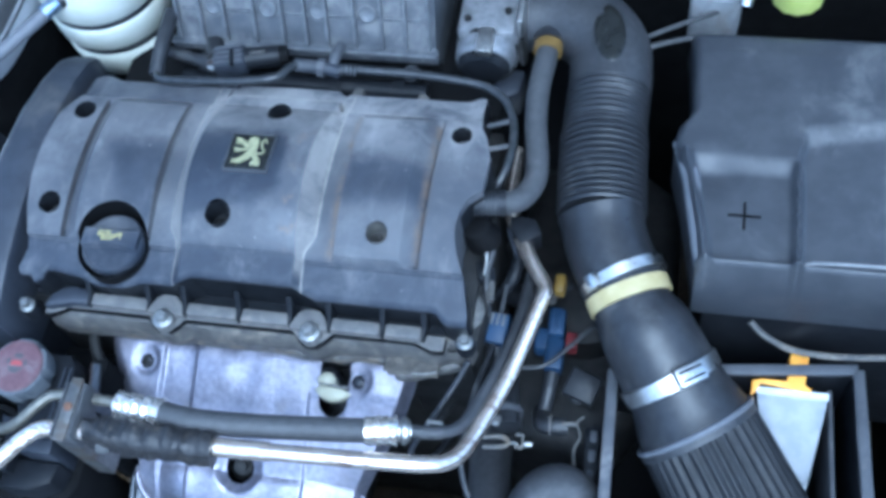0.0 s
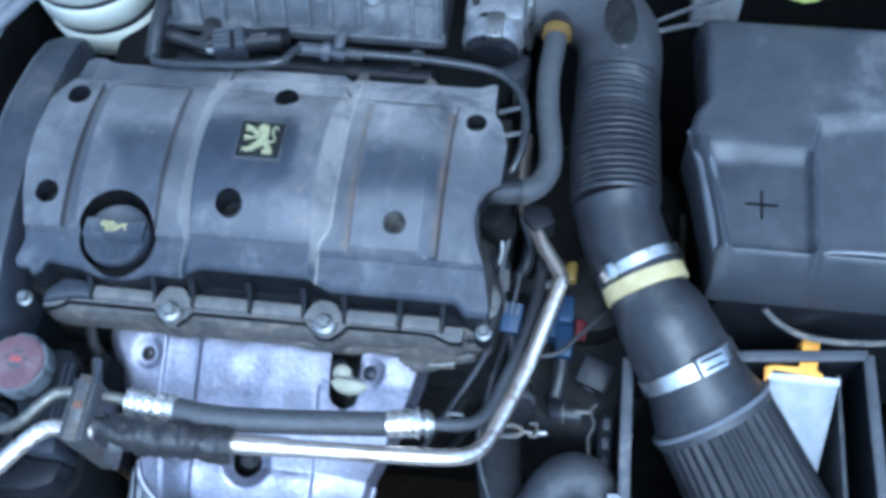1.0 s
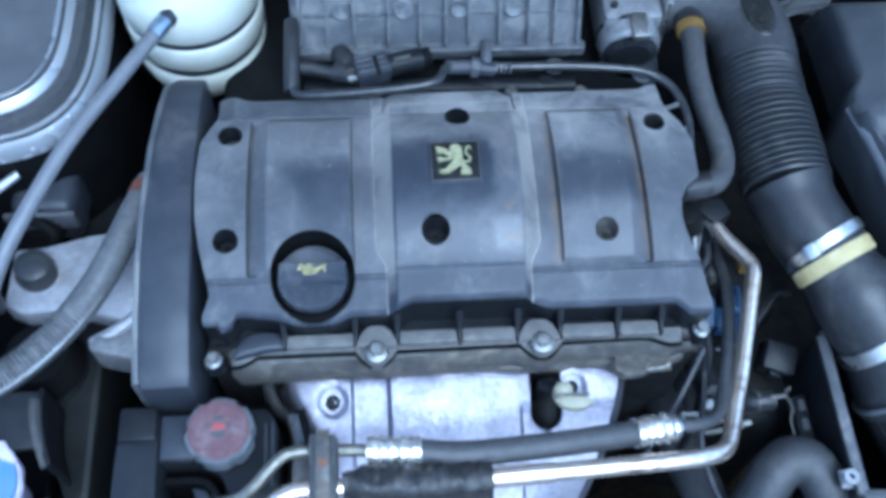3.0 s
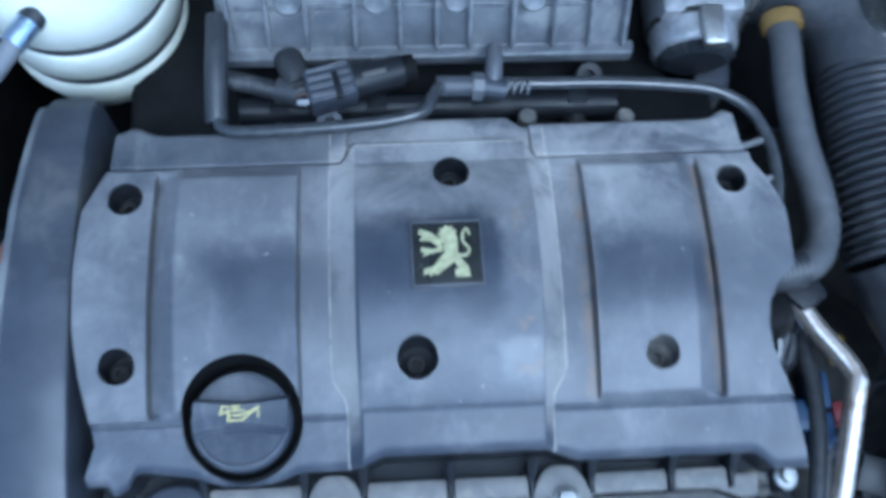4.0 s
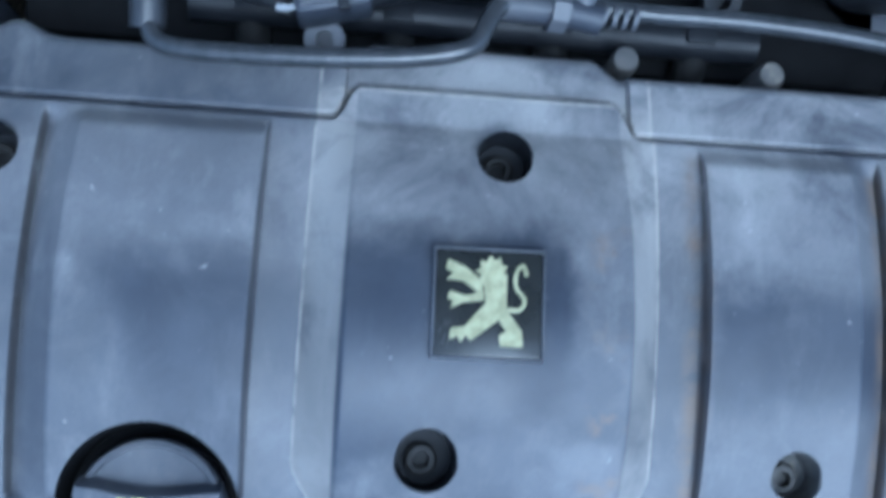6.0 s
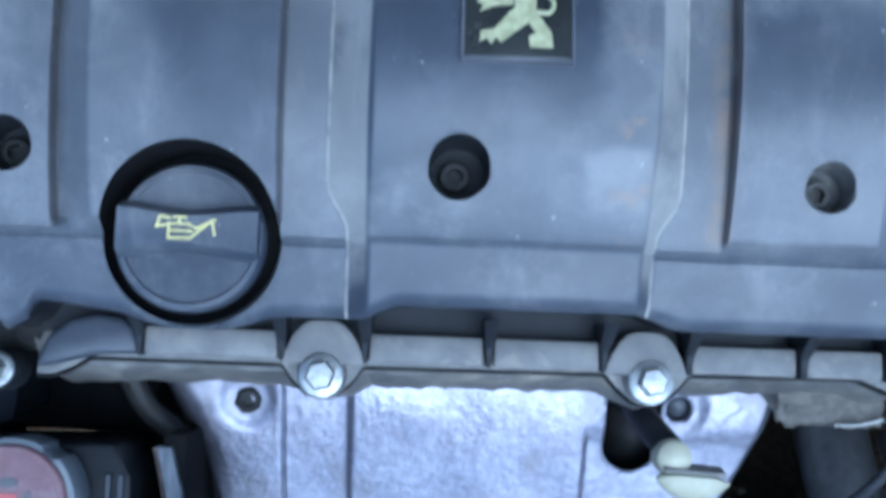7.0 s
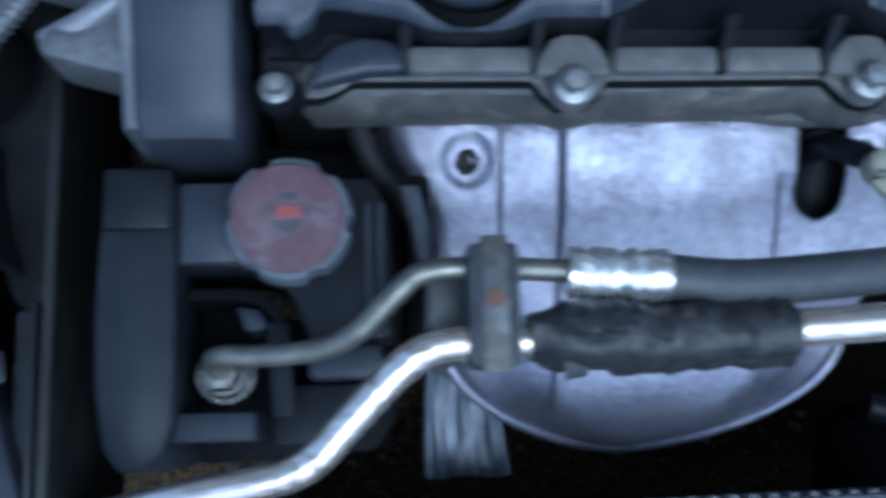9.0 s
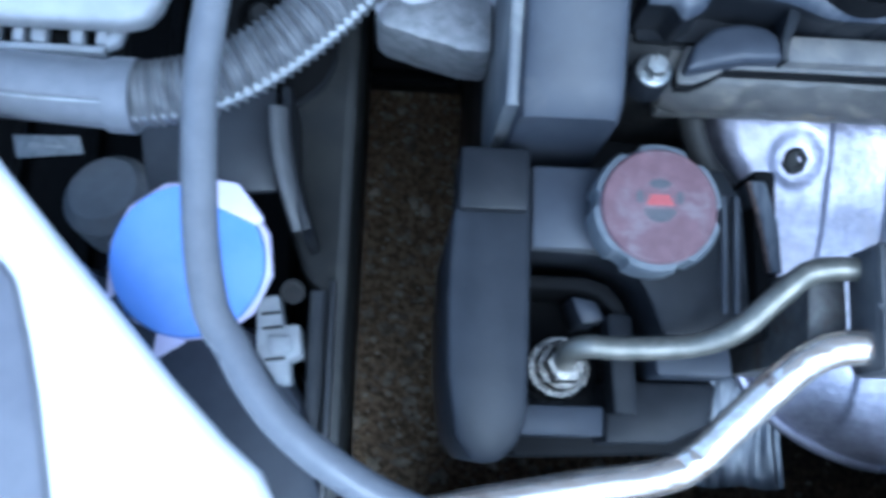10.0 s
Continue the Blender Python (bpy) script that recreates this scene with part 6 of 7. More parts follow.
part("lug", lathe([(0.006, 0.694), (0.006, 0.703), (0.0025, 0.703), (0.0025, 0.698), (0, 0.698)], Matrix.Translation((0.304, -0.27, 0)), 16), FUSE_GREY, tray, "pale round lug")
part("lug", box(0.299, 0.309, -0.276, -0.262, 0.688, 0.694, 0.001), FUSE_GREY, tray)
part("divider", edge_box((0.484, -0.135), (0.488, -0.29), 0.004, 0.53, 0.668), PLASTIC_PLAIN, tray, "grey inner divider")

plate = thing("metal_plate", "pale blue-white metal plate standing in the tray", "plate")
mpl = Matrix.Translation((0.452, -0.148, 0.684)) @ pose(0, 0, 0, 28, 0, 0)
part("sheet_plate", prism([(-0.028, 0.0), (0.028, 0.0), (0.016, -0.085), (-0.014, -0.085)], -0.0015, 0.0015, 0.0006, m=mpl), surface("pale_sheet", (0.20, 0.215, 0.24), (0.27, 0.285, 0.31), 0.45, 0.2, scale=60, blotch=20), plate)
part("edge", box(-0.028, 0.028, -0.003, 0.003, 0.0016, 0.003, 0.0006, m=mpl), PALE, plate)
tab = thing("yellow_tab", "orange-yellow plastic tab clipped over the plate", "clip")
part("tongue", prism([(-0.0065, 0.030), (0.0075, 0.030), (0.0075, 0.008), (0.013, 0.005), (0.013, 0.002), (-0.026, 0.002), (-0.028, -0.004), (-0.032, -0.010), (-0.033, 0.003), (-0.026, 0.006), (-0.0065, 0.008)], 0.0, 0.003, 0.0008, m=Matrix.Translation((0.452, -0.150, 0.690)) @ pose(0, 0, 0, 10, 0, -6)), ORANGE, tab)
part("hook", box(-0.0065, 0.0075, 0.026, 0.032, -0.02, 0.003, 0.001, m=Matrix.Translation((0.452, -0.150, 0.690)) @ pose(0, 0, 0, 10, 0, -6)), ORANGE, tab)

gear = thing("gearbox", "dark greasy gearbox housing below the intake", "gearbox")
part("case", prism([(0.205, -0.18), (0.30, -0.2), (0.36, -0.12), (0.36, 0.08), (0.28, 0.14), (0.205, 0.1)], 0.36, 0.60, 0.02, 3), BLOCK, gear)
part("boss", lathe([(0.045, 0.60), (0.042, 0.63), (0.02, 0.64), (0, 0.64)], Matrix.Translation((0.275, -0.06, 0)), 28), BLOCK, gear)

conn = thing("blue_connector", "blue and red wiring connectors below the pipe", "connector")
part("body", box(0.2480, 0.2640, -0.140, -0.110, 0.64, 0.66, 0.003), CONN_BLUE, conn)
part("head", box(0.2475, 0.2625, -0.109, -0.083, 0.642, 0.664, 0.003), CONN_BLUE, conn)
part("latch_rib", box(0.2500, 0.2525, -0.107, -0.085, 0.664, 0.6665, 0.0006), CONN_BLUE, conn)
part("latch_rib", box(0.2565, 0.2590, -0.107, -0.085, 0.664, 0.6665, 0.0006), CONN_BLUE, conn)
part("boot", tube([(0.256, -0.140, 0.65), (0.254, -0.160, 0.645), (0.250, -0.185, 0.63)], 0.0065, 12), RUBBER, conn)
part("wing", box(0.2370, 0.2590, -0.1215, -0.1005, 0.636, 0.6562, 0.003), CONN_BLUE, conn)
part("red_latch", box(0.2645, 0.2745, -0.1185, -0.1035, 0.642, 0.659, 0.002), CONN_RED, conn, "dark red latch")
cup = thing("yellow_connector", "small yellow connector hidden behind the pipe", "connector")
part("body", box(0.2520, 0.2620, -0.086, -0.068, 0.688, 0.702, 0.003), surface("ochre_plastic", (0.16, 0.1, 0.016), (0.2, 0.13, 0.025), 0.5), cup)
lump = thing("relay", "small grey-black relay block between the pipes", "relay")
part("body", box(-0.014, 0.014, -0.0125, 0.0125, -0.012, 0.012, 0.002, m=pose(0.2835, -0.152, 0.655, 14, 8, -18)), PLASTIC_DARK, lump)
part("latch", box(-0.005, 0.005, -0.0155, -0.0125, -0.008, 0.006, 0.001, m=pose(0.2835, -0.152, 0.655, 14, 8, -18)), PLASTIC_DARK, lump)
wire = thing("thin_cable", "thin black cable with small silver ties", "cable", "thin cables round the engine")
part("cable", tube([(0.20, -0.12, 0.71), (0.206, -0.17, 0.70), (0.19, -0.215, 0.70), (0.175, -0.24, 0.70), (0.16, -0.252, 0.69)], 0.0028, 10, 0.004), BLACK, wire)
wire2 = thing("thin_cable", "thin grey cable running down beside the engine", "cable", "thin cables round the engine")
part("cable", tube([(0.214, -0.09, 0.715), (0.209, -0.14, 0.705), (0.20, -0.19, 0.71), (0.195, -0.24, 0.69), (0.215, -0.28, 0.66), (0.25, -0.29, 0.65)], 0.0024, 10, 0.004), RUBBER, wire2)

fitting = thing("hose_fitting", "dark upright fitting with a bare bolt beside the coolant hose", "fitting")
part("body", tube([(0.2165, -0.150, 0.640), (0.2205, -0.172, 0.650), (0.2250, -0.196, 0.655)], 0.0115, 18, 0.003), RUBBER, fitting)
part("collar", band((0.2225, -0.182, 0.652), (0.15, -1, 0.2), 0.0115, 0.006, 0.0018), PLASTIC_PLAIN, fitting, "grey plastic ring")
part("bolt", lathe([(0.0055, 0.0), (0.0055, 0.004), (0.0042, 0.0055), (0.0, 0.0057)], Matrix.Translation((0.2145, -0.1925, 0.660)), 6), STEEL, fitting, "small bare bolt head", sharp=30)
fork = thing("fork_clip", "bare steel fork clip with a square loop on the coolant hose", "clip")
bm = tube([(0.2060, -0.2085, 0.662), (0.2200, -0.2065, 0.662), (0.2270, -0.2090, 0.662), (0.2275, -0.2125, 0.662), (0.2210, -0.2155, 0.662), (0.2070, -0.2170, 0.662)], 0.0020, 10, 0.002)
part("prongs", bm, DIRTY, fork)
part("shank", box(0.2280, 0.2360, -0.2122, -0.2096, 0.6608, 0.6628, 0.0005), BOLT, fork)
for x0, x1, y0, y1 in ((0.2330, 0.2405, -0.2045, -0.2025), (0.2330, 0.2405, -0.2155, -0.2135), (0.2385, 0.2405, -0.2135, -0.2045)):
    part("loop_bar", box(x0, x1, y0, y1, 0.6600, 0.6640, 0.0005), DIRTY, fork)
part("nub", tube([(0.2405, -0.2105, 0.661), (0.2475, -0.2095, 0.660)], 0.0030, 10), BOLT, fork)
spring = thing("spring_clip", "small bare wire spring clip on a dark hose", "clip")
part("ring", band((0.2600, -0.188, 0.652), (1, 0.04, 0.0), 0.0085, 0.0022, 0.0012), DIRTY, spring)
part("hose", tube([(0.2500, -0.170, 0.630), (0.2540, -0.1865, 0.648), (0.2640, -0.1885, 0.652), (0.2740, -0.1880, 0.651)], 0.0082, 16, 0.003), RUBBER, spring)
part("pin", tube([(0.2700, -0.1880, 0.6590), (0.2825, -0.1872, 0.6590)], 0.0019, 8), DIRTY, spring)
cross = thing("thin_cable", "thin dull cable crossing below the air duct", "cable", "thin cables round the engine")
part("cable", tube([(0.228, -0.146, 0.668), (0.250, -0.142, 0.670), (0.270, -0.121, 0.668), (0.291, -0.096, 0.664), (0.310, -0.088, 0.65)], 0.0021, 8), RUBBER_DUSTY, cross)
hook = thing("wire_hook", "thin bent wire hook beside the tray", "hook")
part("wire", tube([(0.2880, -0.180, 0.660), (0.2830, -0.186, 0.660), (0.2865, -0.198, 0.660), (0.2825, -0.210, 0.660), (0.2840, -0.224, 0.658)], 0.0010, 8, 0.002), DIRTY, hook)
pipe_low = thing("heater_pipe", "black moulded heater pipe deep below the duct", "pipe")
part("pipe", tube([(0.205, -0.055, 0.62), (0.232, -0.062, 0.632), (0.262, -0.050, 0.63), (0.292, -0.058, 0.612)], 0.0105, 16), RUBBER, pipe_low)
part("clip", band((0.246, -0.058, 0.632), (1, 0.2, 0), 0.0106, 0.006, 0.0012), DIRTY, pipe_low, "dull hose clip")
strip = thing("slotted_strip", "dark slotted plastic strip along the tray", "strip")
part("bar", prism([(0.290, -0.186), (0.303, -0.183), (0.304, -0.262), (0.293, -0.262)], 0.640, 0.652, 0.002), PLASTIC_DARK, strip)
for k in range(4):
    part("slot", box(0.2945, 0.3005, -0.250 + 0.017 * k, -0.240 + 0.017 * k, 0.652, 0.6545, 0.0012), PLASTIC_PLAIN, strip)
nut = thing("square_clip", "small bare steel square clip beside the hose end", "clip")
bm = bmesh.new()
for x0, x1, y0, y1 in ((0.170, 0.184, -0.226, -0.2225), (0.170, 0.184, -0.2365, -0.233), (0.170, 0.1735, -0.233, -0.226), (0.1805, 0.184, -0.233, -0.226)):
    box(x0, x1, y0, y1, 0.728, 0.7345, 0.0008, 1, None, bm)
part("loop", bm, BOLT, nut)
part("stem", tube([(0.177, -0.224, 0.730), (0.181, -0.212, 0.720), (0.183, -0.19, 0.70)], 0.003, 8), BLOCK, nut)
lead = thing("sensor_lead", "thin dark sensor lead beside the heat shield", "cable")
part("cable", tube([(0.196, -0.172, 0.738), (0.188, -0.186, 0.728), (0.174, -0.208, 0.715), (0.160, -0.226, 0.70), (0.15, -0.24, 0.68)], 0.0026, 10, 0.004), RUBBER, lead)
rad_hose = thing("coolant_hose", "thick black rubber coolant hose bent like an arch", "hose")
part("hose", tube([(0.202, -0.136, 0.565), (0.206, -0.206, 0.590), (0.213, -0.248, 0.605), (0.222, -0.278, 0.617), (0.235, -0.283, 0.633), (0.248, -0.268, 0.653), (0.260, -0.252, 0.665), (0.275, -0.245, 0.669), (0.290, -0.252, 0.667), (0.298, -0.270, 0.661), (0.300, -0.294, 0.655), (0.301, -0.331, 0.648)], 0.0195, 26, 0.004), RUBBER_DUSTY, rad_hose)
part("clip", band((0.300, -0.292, 0.655), (0.02, -1, -0.1), 0.0198, 0.011, 0.0015), CREAM, rad_hose, "pale spring clip")
part("clip_ears", box(0.260, 0.284, -0.292, -0.287, 0.672, 0.678, 0.001), STEEL, rad_hose, "bright clip ears")
part("clip_ears", box(0.268, 0.276, -0.302, -0.287, 0.662, 0.672, 0.001), STEEL, rad_hose)

# ---- front panel, radiator ----
front = thing("front_panel", "dusty grey-blue plastic slam panel in front of the engine", "front panel", kind="structure")
part("beam", prism([(-0.30, -0.50), (0.62, -0.50), (0.62, -0.3440), (0.20, -0.3455), (-0.02, -0.3490), (-0.30, -0.3530)], 0.58, 0.634, 0.002), PANEL, front)
for k in range(44):
    x = -0.06 + 0.0105 * k
    y = -0.3487 + 0.0150 * x
    part("tooth", prism([(x, y + 0.0002), (x + 0.006, y + 0.0003), (x + 0.0052, y + 0.0030), (x + 0.0014, y + 0.0026)], 0.622, 0.6325, 0.0006, 1), PANEL, front)
part("socket", box(0.1575, 0.1805, -0.3570, -0.3470, 0.6342, 0.638, 0.001), FUSE_GREY, front, "pale rim of a square socket")
part("socket_opening", box(0.1605, 0.1775, -0.3548, -0.3492, 0.6382, 0.6390, 0.0002, 1), BLACK, front, "dark square opening")
rad = thing("radiator", "dark radiator with its black fan motor under the front panel", "radiator")
part("core", box(-0.25, 0.52, -0.43, -0.375, 0.06, 0.5795, 0.004), BLACK, rad)
part("fan_motor", lathe([(0.040, 0.0), (0.042, 0.05), (0.036, 0.072), (0.02, 0.078), (0.0, 0.078)], aim((0.205, -0.376, 0.44), (0, 1, 0.1)), 32), BLACK, rad, "black fan motor")
part("motor_arm", tube([(0.245, -0.38, 0.47), (0.235, -0.335, 0.49), (0.205, -0.31, 0.50), (0.175, -0.30, 0.50)], 0.010, 12), RUBBER, rad)

# ---- left side of the bay ----
MOUNT_CAST = surface("dull_mount_casting", (0.17, 0.173, 0.185), (0.27, 0.272, 0.285), 0.55, 0.5, scale=160, blotch=40, bump=0.5, fine=500, dust=(0.14, 0.135, 0.13), amount=0.3)
mount = thing("engine_mount", "cast aluminium engine mount arm with a round rubber bush", "engine mount")
arm = [(-0.36, -0.048), (-0.335, -0.046), (-0.30, -0.037), (-0.278, -0.034), (-0.24, -0.05), (-0.238, -0.13), (-0.26, -0.118), (-0.30, -0.106), (-0.345, -0.108), (-0.362, -0.1)]
part("arm", prism(arm, 0.69, 0.716, 0.004), CAST, mount)
part("bush", lathe([(0.016, 0.716), (0.017, 0.724), (0.0145, 0.734), (0.01, 0.737), (0, 0.737)], Matrix.Translation((-0.337, -0.073, 0)), 28), RUBBER, mount, "black rubber bush")
part("foot", prism([(-0.293, -0.136), (-0.284, -0.126), (-0.262, -0.118), (-0.24, -0.105), (-0.24, -0.152), (-0.254, -0.151), (-0.272, -0.146), (-0.287, -0.142)], 0.675, 0.714, 0.006), MOUNT_CAST, mount)
part("rib", tube([(-0.29, -0.132, 0.705), (-0.265, -0.122, 0.714), (-0.24, -0.105, 0.72)], 0.0055, 12), CAST, mount)
part("bolt", lathe([(0.008, 0.70), (0.008, 0.712), (0.006, 0.714), (0, 0.714)], Matrix.Translation((-0.252, -0.095, 0.005)), 6), STEEL, mount, sharp=30)
lower_bush = thing("damper", "black rubber damper below the engine mount", "damper")
part("body", lathe([(0.03, 0.60), (0.033, 0.62), (0.033, 0.66), (0.026, 0.675), (0.012, 0.675), (0.010, 0.668), (0, 0.668)], Matrix.Translation((-0.345, -0.125, 0)), 32), BLACK, lower_bush)
part("collar", lathe([(0.0335, 0.634), (0.0345, 0.636), (0.0345, 0.644), (0.0335, 0.646)], Matrix.Translation((-0.345, -0.125, 0)), 32), PLASTIC_DARK, lower_bush, "dark clamp ring")
part("stud", lathe([(0.006, 0.668), (0.006, 0.682), (0.004, 0.684), (0, 0.684)], Matrix.Translation((-0.345, -0.125, 0)), 12), BLOCK, lower_bush)
blockbox = thing("relay_box", "dusty grey-black relay box under the tank", "relay box")
part("body", box(-0.372, -0.316, -0.012, 0.044, 0.66, 0.716, 0.012, 4), BELT_PLASTIC, blockbox)
part("rim", box(-0.374, -0.314, -0.018, -0.0125, 0.694, 0.7175, 0.002), PLASTIC_PLAIN, blockbox)
part("pipe_socket", lathe([(0.022, 0.0), (0.022, 0.020), (0.019, 0.023), (0.015, 0.023), (0.014, 0.004), (0.0, 0.004)], aim((-0.350, -0.010, 0.690), (-0.1, -1, 0.45)), 28), BLACK, blockbox, "dark round socket")

turret = thing("suspension_turret", "silver painted turret pan with a rolled rim", "turret")
cx, cy = -0.415, 0.135


def sq(a, s, n=3.2):
    c, d = math.cos(a), math.sin(a)
    k = (abs(c) ** n + abs(d) ** n) ** (-1 / n)
    return Vector((cx + s * k * c, cy + s * k * d, 0))


def turret_rings(profile):
    return [[sq(2 * math.pi * k / 72, s) + Vector((0, 0, z)) for k in range(72)] for s, z in profile]


part("pan", loft(turret_rings([(0.093, 0.800), (0.088, 0.797), (0.084, 0.788), (0.070, 0.781), (0.04, 0.779), (0.002, 0.779)])), surface("bright_pan", (0.30, 0.315, 0.345), (0.42, 0.435, 0.465), 0.20, 0.85, scale=20, blotch=6, bump=0.05), turret)
part("rim", loft(turret_rings([(0.0935, 0.800), (0.099, 0.804), (0.104, 0.800), (0.108, 0.7945)]), caps=False), SILVER_PAINT, turret)
part("rim_groove", loft(turret_rings([(0.0995, 0.8035), (0.1003, 0.8052), (0.1018, 0.8048), (0.1022, 0.8015)]), caps=False), RUBBER_GREY, turret, "dark groove line")
part("seal", loft(turret_rings([(0.1085, 0.7945), (0.112, 0.799), (0.118, 0.799), (0.121, 0.793), (0.121, 0.786)]), caps=False), RUBBER_GREY, turret, "grey rubber seal")
part("rim_groove", loft(turret_rings([(0.1265, 0.7875), (0.1272, 0.7892), (0.1285, 0.7889), (0.129, 0.7865)]), caps=False), RUBBER_GREY, turret, "dark groove line")
part("outer_lip", loft(turret_rings([(0.1215, 0.787), (0.128, 0.788), (0.131, 0.784), (0.133, 0.777), (0.1325, 0.765)]), caps=False), SILVER_PAINT, turret)
# silver side below the rim coloured void black in place of its shade
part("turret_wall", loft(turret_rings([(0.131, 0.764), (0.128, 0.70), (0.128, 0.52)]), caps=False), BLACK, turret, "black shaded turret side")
part("bolt", lathe([(0.008, 0.779), (0.008, 0.786), (0.005, 0.788), (0, 0.788)], Matrix.Translation((-0.398, 0.098, 0)), 6), BLOCK, turret, sharp=30)

bars = thing("pale_bracket", "pale grey metal bracket with two uprights and a collar", "bracket")
part("upright", tube([(-0.374, 0.034, 0.750), (-0.3755, -0.03, 0.750), (-0.3765, -0.104, 0.750)], 0.0062, 18, 0.006, flat=0.8), SILVER_PAINT, bars, "silver painted bar")
part("side_plate", prism([(-0.43, 0.026), (-0.389, 0.022), (-0.3835, -0.096), (-0.41, -0.098)], 0.738, 0.746, 0.002), SILVER_PAINT, bars, "pale flat plate")
part("link", tube([(-0.372, -0.012, 0.748), (-0.3535, 0.005, 0.748)], 0.0040, 14), SILVER_PAINT, bars, "short pale link")
part("collar", box(-0.405, -0.352, -0.116, -0.103, 0.732, 0.756, 0.003), RUBBER_GREY, bars, "grey collar")

tube_thing = thing("overflow_tube", "long curved grey rubber tube with a metal tip", "tube")
TUBE = [(-0.226, 0.094, 0.823), (-0.256, 0.043, 0.822), (-0.289, -0.012, 0.819), (-0.3165, -0.068, 0.811), (-0.3330, -0.104, 0.802), (-0.3420, -0.141, 0.795), (-0.3480, -0.188, 0.790), (-0.3472, -0.217, 0.790), (-0.3440, -0.252, 0.790), (-0.3385, -0.277, 0.790), (-0.3320, -0.287, 0.790), (-0.3225, -0.302, 0.790), (-0.3125, -0.3135, 0.790), (-0.2985, -0.3245, 0.789), (-0.2815, -0.3345, 0.787), (-0.262, -0.3425, 0.784), (-0.23, -0.352, 0.780)]
part("tube", tube(TUBE, 0.0062, 20, 0.004), TUBE_GREY, tube_thing)
part("metal_tip", tube([(-0.231, 0.086, 0.8232), (-0.2225, 0.1, 0.8235)], 0.0072, 16, 0.002), surface("blue_steel", (0.35, 0.45, 0.6), (0.5, 0.6, 0.75), 0.3, 0.9, blotch=60), tube_thing, "bluish metal tip")
part("tip_cap", tube([(-0.2225, 0.1, 0.8235), (-0.2145, 0.113, 0.8238)], 0.0078, 16, 0.002), RUBBER, tube_thing, "dark end stop")

loom = thing("wiring_loom", "grey corrugated wiring conduit curving past the mount", "conduit")
CONDUIT = surface("pale_conduit", (0.085, 0.087, 0.093), (0.125, 0.127, 0.134), 0.42, scale=150, blotch=25, bump=0.2, dust=(0.17, 0.17, 0.175), amount=0.3)
LOOM = [(-0.243, -0.005, 0.745), (-0.2515, -0.035, 0.752), (-0.262, -0.072, 0.757), (-0.278, -0.110, 0.758), (-0.30, -0.143, 0.757), (-0.328, -0.170, 0.755), (-0.356, -0.186, 0.753), (-0.386, -0.191, 0.75)]
part("conduit", tube(LOOM, 0.0122, 22, 0.0008, lambda f: 1 + (0.03 + 0.055 * smooth(0.10, 0.15, f)) * math.sin(f * 2 * math.pi / 0.0036)), CONDUIT, loom, sharp=80)
part("seam", tube([(x + 0.006, y - 0.0085, z + 0.0035) for x, y, z in LOOM[2:]], 0.0024, 8, 0.001, lambda f: 1 + 0.20 * math.sin(f * 2 * math.pi / 0.0036)), FUSE_GREY, loom, "bright split edge", sharp=80)
part("straight_sleeve", tube([(-0.383, -0.191, 0.751), (-0.41, -0.189, 0.749), (-0.47, -0.184, 0.745)], 0.0132, 24, 0.004), TUBE_GREY, loom, "smooth grey sleeve")
part("sleeve_collar", tube([(-0.379, -0.191, 0.7512), (-0.389, -0.1907, 0.7505)], 0.0146, 24, 0.002), TUBE_GREY, loom)
part("sleeve_line", tube([(-0.39, -0.1975, 0.7625), (-0.42, -0.196, 0.7605), (-0.47, -0.191, 0.757)], 0.0006, 8, 0.004), FUSE_GREY, loom, "pale line along the sleeve")
part("tie", tube([(-0.2455, -0.012, 0.748), (-0.2485, -0.024, 0.7505)], 0.0125, 16, 0.003), surface("brown_tie", (0.12, 0.05, 0.035), (0.17, 0.08, 0.05), 0.6, blotch=60), loom, "reddish brown tape")

FUSE_PALE = surface("fuse_lid_plastic", (0.33, 0.345, 0.375), (0.42, 0.435, 0.46), 0.45, scale=60, blotch=20, bump=0.2, dust=(0.25, 0.25, 0.25), amount=0.35)
fuse = thing("fuse_box", "pale grey slotted plastic fuse box lid", "fuse box")
part("lid", prism([(-0.54, -0.151), (-0.396, -0.1515), (-0.386, -0.149), (-0.3805, -0.142), (-0.377, -0.130), (-0.379, -0.062), (-0.54, -0.060)], 0.712, 0.727, 0.004, 3), FUSE_PALE, fuse)
part("lid_ridge", box(-0.53, -0.396, -0.133, -0.128, 0.727, 0.7295, 0.001), FUSE_PALE, fuse)
part("lid_ridge", box(-0.406, -0.400, -0.128, -0.070, 0.727, 0.7295, 0.001), FUSE_PALE, fuse)
for x0, x1 in ((-0.476, -0.468), (-0.458, -0.4505), (-0.4445, -0.4400), (-0.4370, -0.4305), (-0.4205, -0.4150), (-0.4095, -0.4045)):
    part("post", box(x0, x1, -0.1555, -0.1470, 0.704, 0.7118, 0.001), FUSE_PALE, fuse)
part("end_block", prism([(-0.4040, -0.1470), (-0.3975, -0.1470), (-0.3995, -0.1545), (-0.4060, -0.1575)], 0.704, 0.7115, 0.0015), FUSE_PALE, fuse)
part("skirt", box(-0.54, -0.406, -0.1588, -0.1556, 0.703, 0.7105, 0.001), FUSE_PALE, fuse)
for x0, x1 in ((-0.450, -0.434), (-0.4255, -0.4135)):
    part("peg", box(x0, x1, -0.1625, -0.1592, 0.700, 0.707, 0.001), FUSE_GREY, fuse)
part("well", box(-0.54, -0.400, -0.157, -0.10, 0.690, 0.6995, 0.001), BLACK, fuse)

